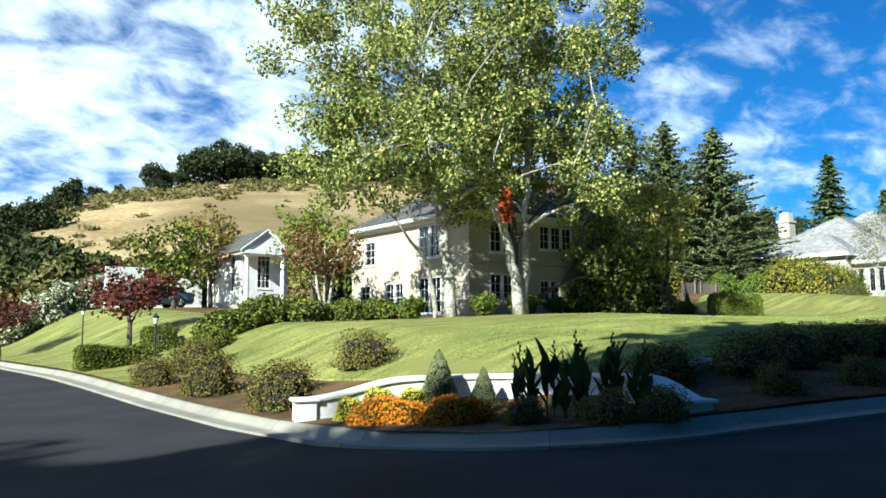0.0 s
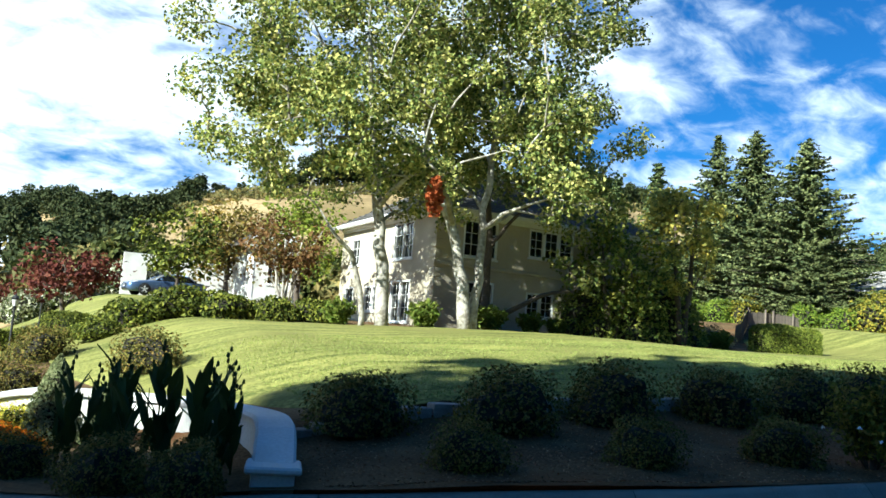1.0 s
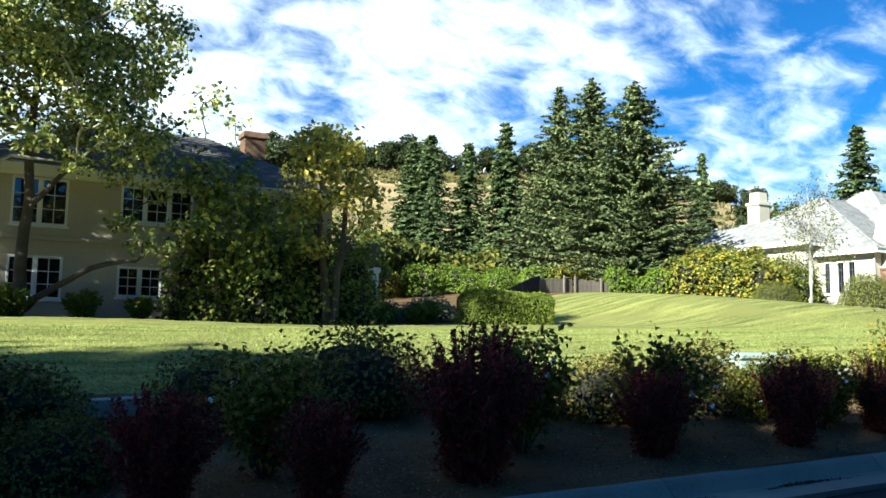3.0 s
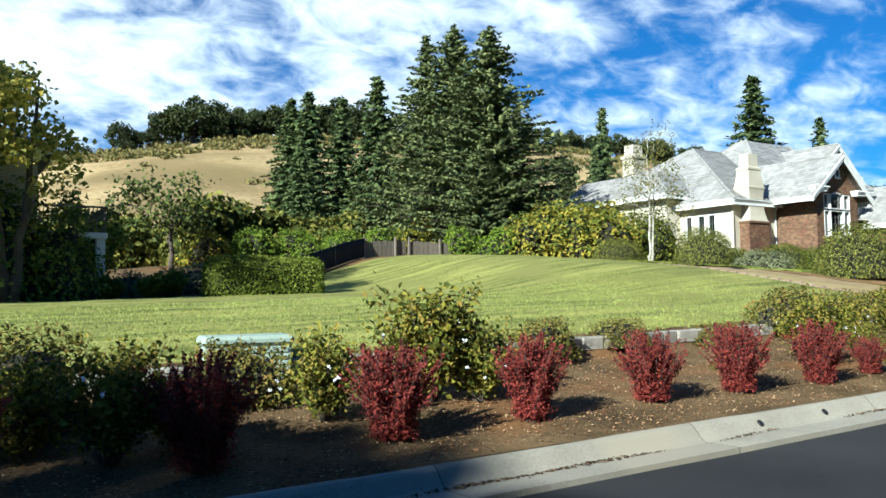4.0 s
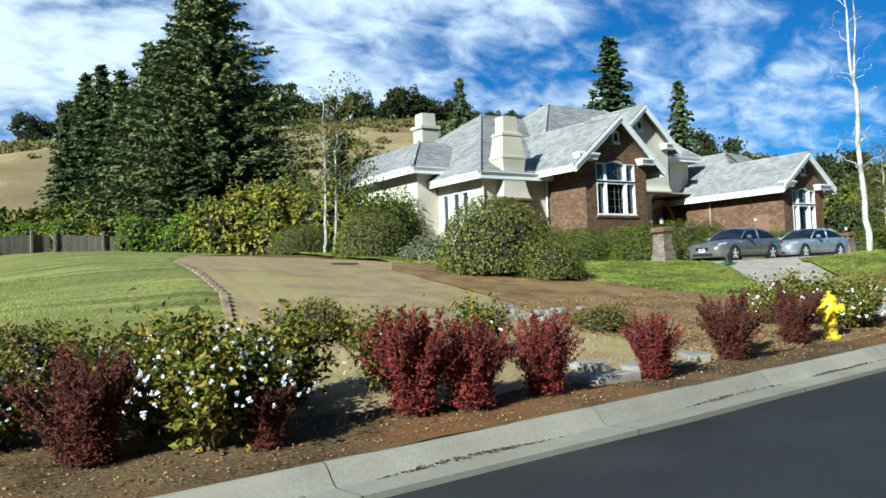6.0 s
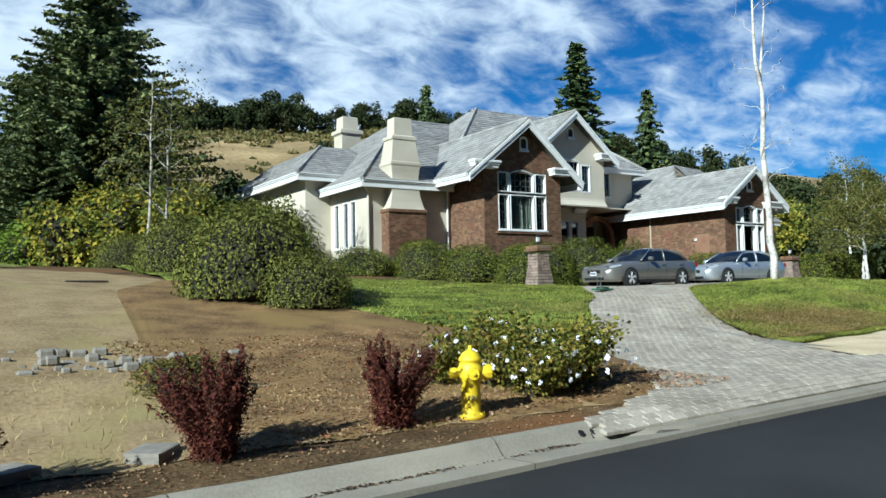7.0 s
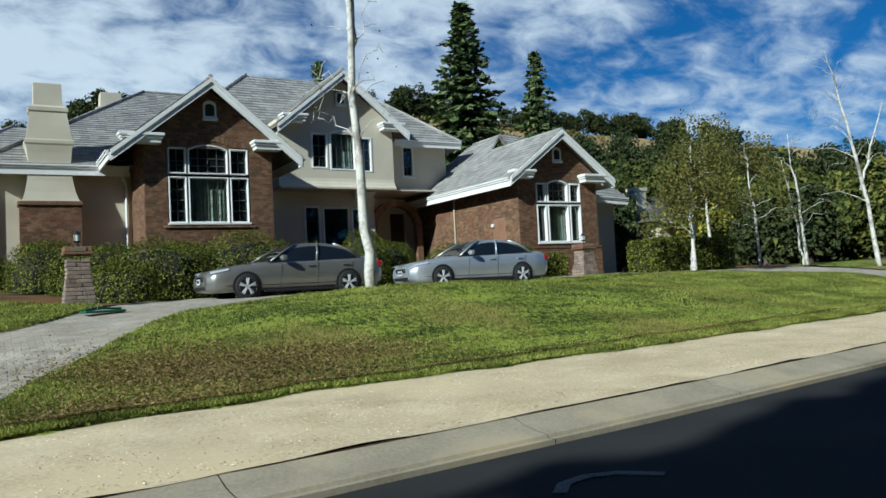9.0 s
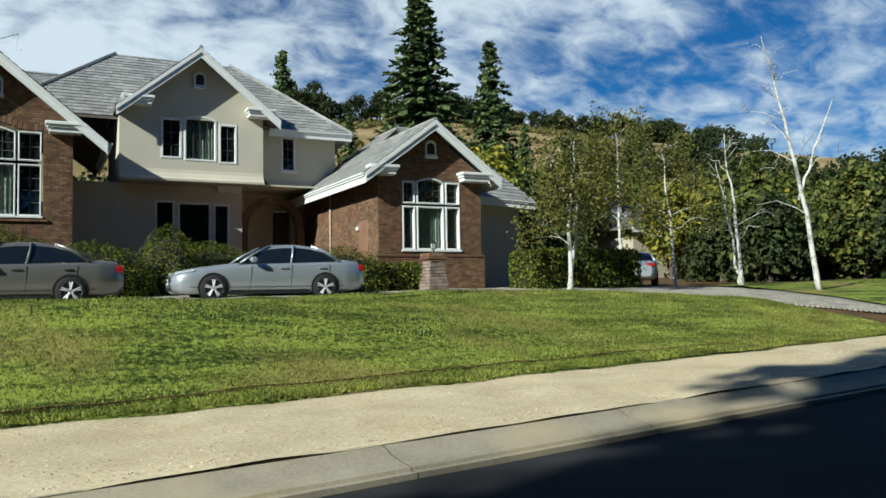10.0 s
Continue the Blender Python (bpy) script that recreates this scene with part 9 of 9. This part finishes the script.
g = Geo()
xr = np.linspace(60.9, 70.4, 70)
g.grid(np.array([[(x, float(kerb_y(x)) + w, drive_z(x, w) - (0.006 if w < 0.17 else 0.012) - (0.03 if w < -0.1 else 0)) for w in (-0.13, 0.0, 0.1, 0.18, 0.4)] for x in xr]))
pav = thing("paving", "grey block paving of the driveway", "paving", kind="structure")
part("apron_bedding", g, [material("apron bedding", (0.20, 0.18, 0.15), (0.30, 0.275, 0.235), 1.5, 30.0, 0.95, 0.4, 0.01)], pav)
LONG, WIDE = 0.215, 0.112
one = Geo().bevel_box(-LONG / 2 + 0.004, LONG / 2 - 0.004, -WIDE / 2 + 0.004, WIDE / 2 - 0.004, -0.03, 0.0, 0.006).mesh("paver", [PAVER_PIECE])
rg = np.random.default_rng(9)
singles = 0
verts, quads = [], []
for j in range(-1, 152):
    for i in range(0, 208):
        x, w = 60.7 + i * LONG + (LONG / 2 if j % 2 else 0), j * WIDE
        lo, up = float(drive_low(x)), float(drive_high(x))
        if x > 101 or w < lo - 0.05 or w > up + 0.05 or x < 60.75:
            continue
        if 68.6 < x < 69.6 and verge_front(x) < w < verge_back(x):
            continue
        y = float(kerb_y(x)) + w
        sx = (drive_z(x + 0.1, w) - drive_z(x - 0.1, w)) / 0.2
        sy = (drive_z(x, w + 0.056) - drive_z(x, w - 0.056)) / 0.112
        z = drive_z(x, w) + 0.022 + rg.uniform(-0.003, 0.003)
        kx = (float(kerb_y(x + 0.1)) - float(kerb_y(x - 0.1))) / 0.2
        if singles < 300 and 63.0 < x < 69.0 and w < 2.2:
            singles += 1
            ob = part("paver", one, None, pav)
            n = Vector((-sx + kx * sy, -sy, 1)).normalized()
            ob.matrix_basis = Matrix.Translation((x, y, z)) @ Vector((0, 0, 1)).rotation_difference(n).to_matrix().to_4x4() @ Matrix.Rotation(math.atan(kx), 4, "Z")
            continue
        i0 = len(verts)
        for lift, ins in ((0.0, 0.010), (-0.008, 0.003), (-0.04, 0.003)):
            for su, sv in ((-1, -1), (1, -1), (1, 1), (-1, 1)):
                du, dv = su * (LONG / 2 - ins), sv * (WIDE / 2 - ins)
                verts.append((x + du, y + kx * du + dv, z + lift + sx * du + sy * dv))
        quads.append((i0, i0 + 1, i0 + 2, i0 + 3))
        for k in range(4):
            for lay in (0, 4):
                quads.append((i0 + lay + 4 + k, i0 + lay + 4 + (k + 1) % 4, i0 + lay + (k + 1) % 4, i0 + lay + k))
tagged(part("paver_field", Geo().add(verts, quads), [PAVER], pav), kind="stuff")


def scatter_flakes(name, n, area, size, mat, label, category, lift=0.03, up=1.0):
    g = Geo()
    pts = area(n)
    z = land_z(pts[:, 0], pts[:, 1]) + bumps(pts[:, 0], pts[:, 1], 0.015) + lift
    leaves(g, np.column_stack([pts, z]), np.tile([0, 0, up], (len(pts), 1)), size, 0, spread=0.35, stretch=1.6)
    return tagged(part(name, g, [mat]), label, category, kind="stuff")


def bed_area(x0, x1, w0, w1):
    def f(n):
        x = rg.uniform(x0, x1, n)
        return np.column_stack([x, np.maximum(line_y(x) + rg.uniform(w0, w1, n), kerb_y(x) + 0.25)])
    return f


def gutter_line(n):
    x = rg.uniform(14, 61, n)
    keep = np.sin(x * 0.9) + np.sin(x * 2.3 + 1.0) + rg.uniform(-1, 1, n) > -0.2
    x = x[keep]
    return np.column_stack([x, kerb_y(x) + rg.normal(-0.045, 0.022, len(x))])


LITTER = leaf_material("dry leaf litter", [(0.10, 0.055, 0.028), (0.19, 0.115, 0.06), (0.32, 0.225, 0.13), (0.22, 0.085, 0.04)], 0.1, 0.9)
scatter_flakes("leaf_litter", 42000, bed_area(11, 64, 0.25, 3.7), 0.020, LITTER, "dry leaves and bark chips on the beds", "litter", 0.012)
scatter_flakes("leaf_litter", 11000, bed_area(57, 64.2, 0.8, 6.5), 0.032, LITTER, "dry leaves on a bare bank", "litter", 0.045)
scatter_flakes("gutter_litter", 9000, gutter_line, 0.022, leaf_material("dark gutter dirt", [(0.03, 0.024, 0.018), (0.07, 0.05, 0.032), (0.15, 0.085, 0.045)], 0.05, 0.95), "dark leaf crumbs lying in a gutter", "litter", -0.158)
PEBBLE = leaf_material("pale gravel", [(0.20, 0.15, 0.09), (0.42, 0.33, 0.21), (0.58, 0.48, 0.34), (0.62, 0.54, 0.42)], 0.0, 0.9)
scatter_flakes("gravel", 16000, bed_area(70.3, 98, 0.25, 3.2), 0.016, PEBBLE, "loose pale gravel on the verge", "gravel", 0.028)


def grass(name, n, area, h, mats, label, thin=0.010, lift=0.035):
    pts = area(n)
    z = land_z(pts[:, 0], pts[:, 1]) + bumps(pts[:, 0], pts[:, 1], 0.015) + lift
    a = rg.uniform(0, 6.28, len(pts))
    hh = h * rg.uniform(0.5, 1.2, len(pts))
    lean = rg.normal(0, 0.5, (len(pts), 2)) * hh[:, None]
    b0 = np.column_stack([pts[:, 0] - np.cos(a) * thin, pts[:, 1] - np.sin(a) * thin, z])
    b1 = np.column_stack([pts[:, 0] + np.cos(a) * thin, pts[:, 1] + np.sin(a) * thin, z])
    tip = np.column_stack([pts + lean, z + hh])
    g = Geo().add(np.stack([b0, b1, tip], 1).reshape(-1, 3), None, np.arange(3 * len(pts)).reshape(-1, 3))
    return tagged(part(name, g, [mats]), label, "grass", kind="stuff")


GRASS = leaf_material("grass blades", [(0.045, 0.065, 0.011), (0.13, 0.165, 0.024), (0.28, 0.305, 0.055), (0.42, 0.39, 0.12)], 0.35, 0.66, (1.0, 3.0, -0.45))
GRASS_PALE = leaf_material("pale grass blades", [(0.14, 0.18, 0.04), (0.24, 0.28, 0.07), (0.36, 0.36, 0.12)], 0.3)


def lawn_c(n):
    x = rg.uniform(69.5, 97, n)
    lo = verge_back(x) - 0.08
    hi = np.maximum(island_back(x), lo)
    return np.column_stack([x, kerb_y(x) + lo + (hi - lo) * rg.uniform(0, 1, n) ** 1.3])


def lawn_b(n):
    x = rg.uniform(60.2, 72.1, n)
    lo = np.where(x < 64.9, bank_top(x), drive_left(x)) + 0.02
    hi = np.interp(x, [60, 66, 70, 72.2], [23, 20, 16.5, 13.8])
    return np.column_stack([x, kerb_y(x) + lo + (hi - lo) * rg.uniform(0, 1, n)])


grass("grass", 170000, lawn_c, 0.06, GRASS, "short green grass blades with yellow tips", lift=0.07)
grass("grass", 75000, lawn_b, 0.06, GRASS, "short green grass blades on a slope", lift=0.06)
grass("grass", 90000, bed_area(12, 50, 4.05, 13), 0.045, GRASS_PALE, "short pale grass blades on a mound")
grass("grass", 2200, bed_area(50, 63, 1.0, 4.5), 0.07, leaf_material("dry grass blades", [(0.25, 0.18, 0.08), (0.40, 0.31, 0.16)], 0.2), "sparse dry grass on a bank", 0.006)

# ---- faded white paint splashes on the asphalt ----
SPLASH = material("faded white road paint", (0.22, 0.22, 0.21), (0.46, 0.46, 0.44), 6.0, 40.0, 0.85, 0.3, 0.004)
rs = np.random.default_rng(12)
for x0, y0, lx, ly in ((44.9, 4.30, 0.22, 0.06), (45.05, 4.16, 0.15, 0.05), (46.4, 3.1, 0.16, 0.10), (46.7, 2.95, 0.14, 0.08)):
    n = 18
    a = np.arange(n) * 2 * math.pi / n
    k = 1 + rs.normal(0, 0.16, n)
    ring = np.stack([np.cos(a) * lx * k, np.sin(a) * ly * k, np.zeros(n)], 1)
    low = ring * np.array([1.05, 1.05, 1]) - np.array([0, 0, 0.012])
    g = Geo().add(np.concatenate([ring, low, [(0, 0, 0.001)]]), [(i, n + i, n + (i + 1) % n, (i + 1) % n) for i in range(n)], [(2 * n, i, (i + 1) % n) for i in range(n)])
    ob = part("paint_mark", g, [SPLASH])
    s_ = (y0 + 5.6) / (float(kerb_y(x0)) - 0.42 + 5.6)
    ob.matrix_basis = Matrix.Translation((x0, y0, float(road_z(x0)) + 0.05 * (1 - (2 * s_ - 1) ** 2) - 0.05 + float(bumps(x0, y0, 0.004)) + 0.009))
    tagged(ob, "small faded white paint splash on asphalt", "paint mark", "paint marks on the road")


WORN_PAINT = material("worn grey road paint", (0.05, 0.05, 0.05), (0.22, 0.22, 0.21), 5.0, 40.0, 0.9, 0.3, 0.004)


def paint_strip(path, width, label):
    """A worn painted line along a few points of the road."""
    t = np.linspace(0, len(path) - 1, 24)
    x, y = np.interp(t, np.arange(len(path)), [p[0] for p in path]), np.interp(t, np.arange(len(path)), [p[1] for p in path])
    dx, dy = np.gradient(x), np.gradient(y)
    ln = np.hypot(dx, dy)
    P = np.zeros((24, 4, 3))
    for j, (o, h) in enumerate(((-0.5, -0.02), (-0.5, 0.0), (0.5, 0.0), (0.5, -0.02))):
        px, py = x - dy / ln * o * width, y + dx / ln * o * width
        k = (py + 5.6) / (kerb_y(np.maximum(px, CORNER_X)) - 0.42 + 5.6)
        z = road_z(px) + 0.05 * (1 - (2 * k - 1) ** 2) - 0.05 + dip(px, py) + bumps(px, py, 0.004)
        P[:, j] = np.stack([px, py, z + 0.010 + h], -1)
    tagged(part("paint_mark", Geo().grid(P), [WORN_PAINT]), label, "paint mark", "paint marks on the road")


paint_strip([(73.66, 4.28), (73.85, 4.47), (74.1, 4.52), (74.35, 4.42), (74.57, 4.14)], 0.11, "curved faded white paint line on asphalt")


def patch_area(spots):
    def f(n):
        k = rg.integers(0, len(spots), n)
        c = np.array(spots)[k]
        d = rg.normal(0, 1.0, (n, 2)) * c[:, 2:4]
        x = c[:, 0] + d[:, 0]
        return np.column_stack([x, np.maximum(c[:, 1] + d[:, 1], line_y(x) + 3.7)])
    return f


DRY_BLADE = leaf_material("dry grass blades", [(0.09, 0.07, 0.028), (0.20, 0.145, 0.055), (0.33, 0.25, 0.10)], 0.2)
scatter_flakes("dry_grass", 40000, patch_area([(72.6, 10.6, 1.1, 0.8), (73.6, 9.8, 1.3, 0.5), (71.2, 9.5, 0.8, 0.35), (72.0, 11.6, 0.8, 0.6), (74.6, 11.0, 1.0, 0.4), (75.4, 9.2, 1.2, 0.45), (73.2, 11.2, 1.0, 0.4), (77.6, 8.3, 1.4, 0.35), (81.5, 8.9, 1.8, 0.3), (86.0, 8.2, 2.2, 0.3)]), 0.028, DRY_BLADE, "brown dry grass patches in a lawn", "grass", 0.125)
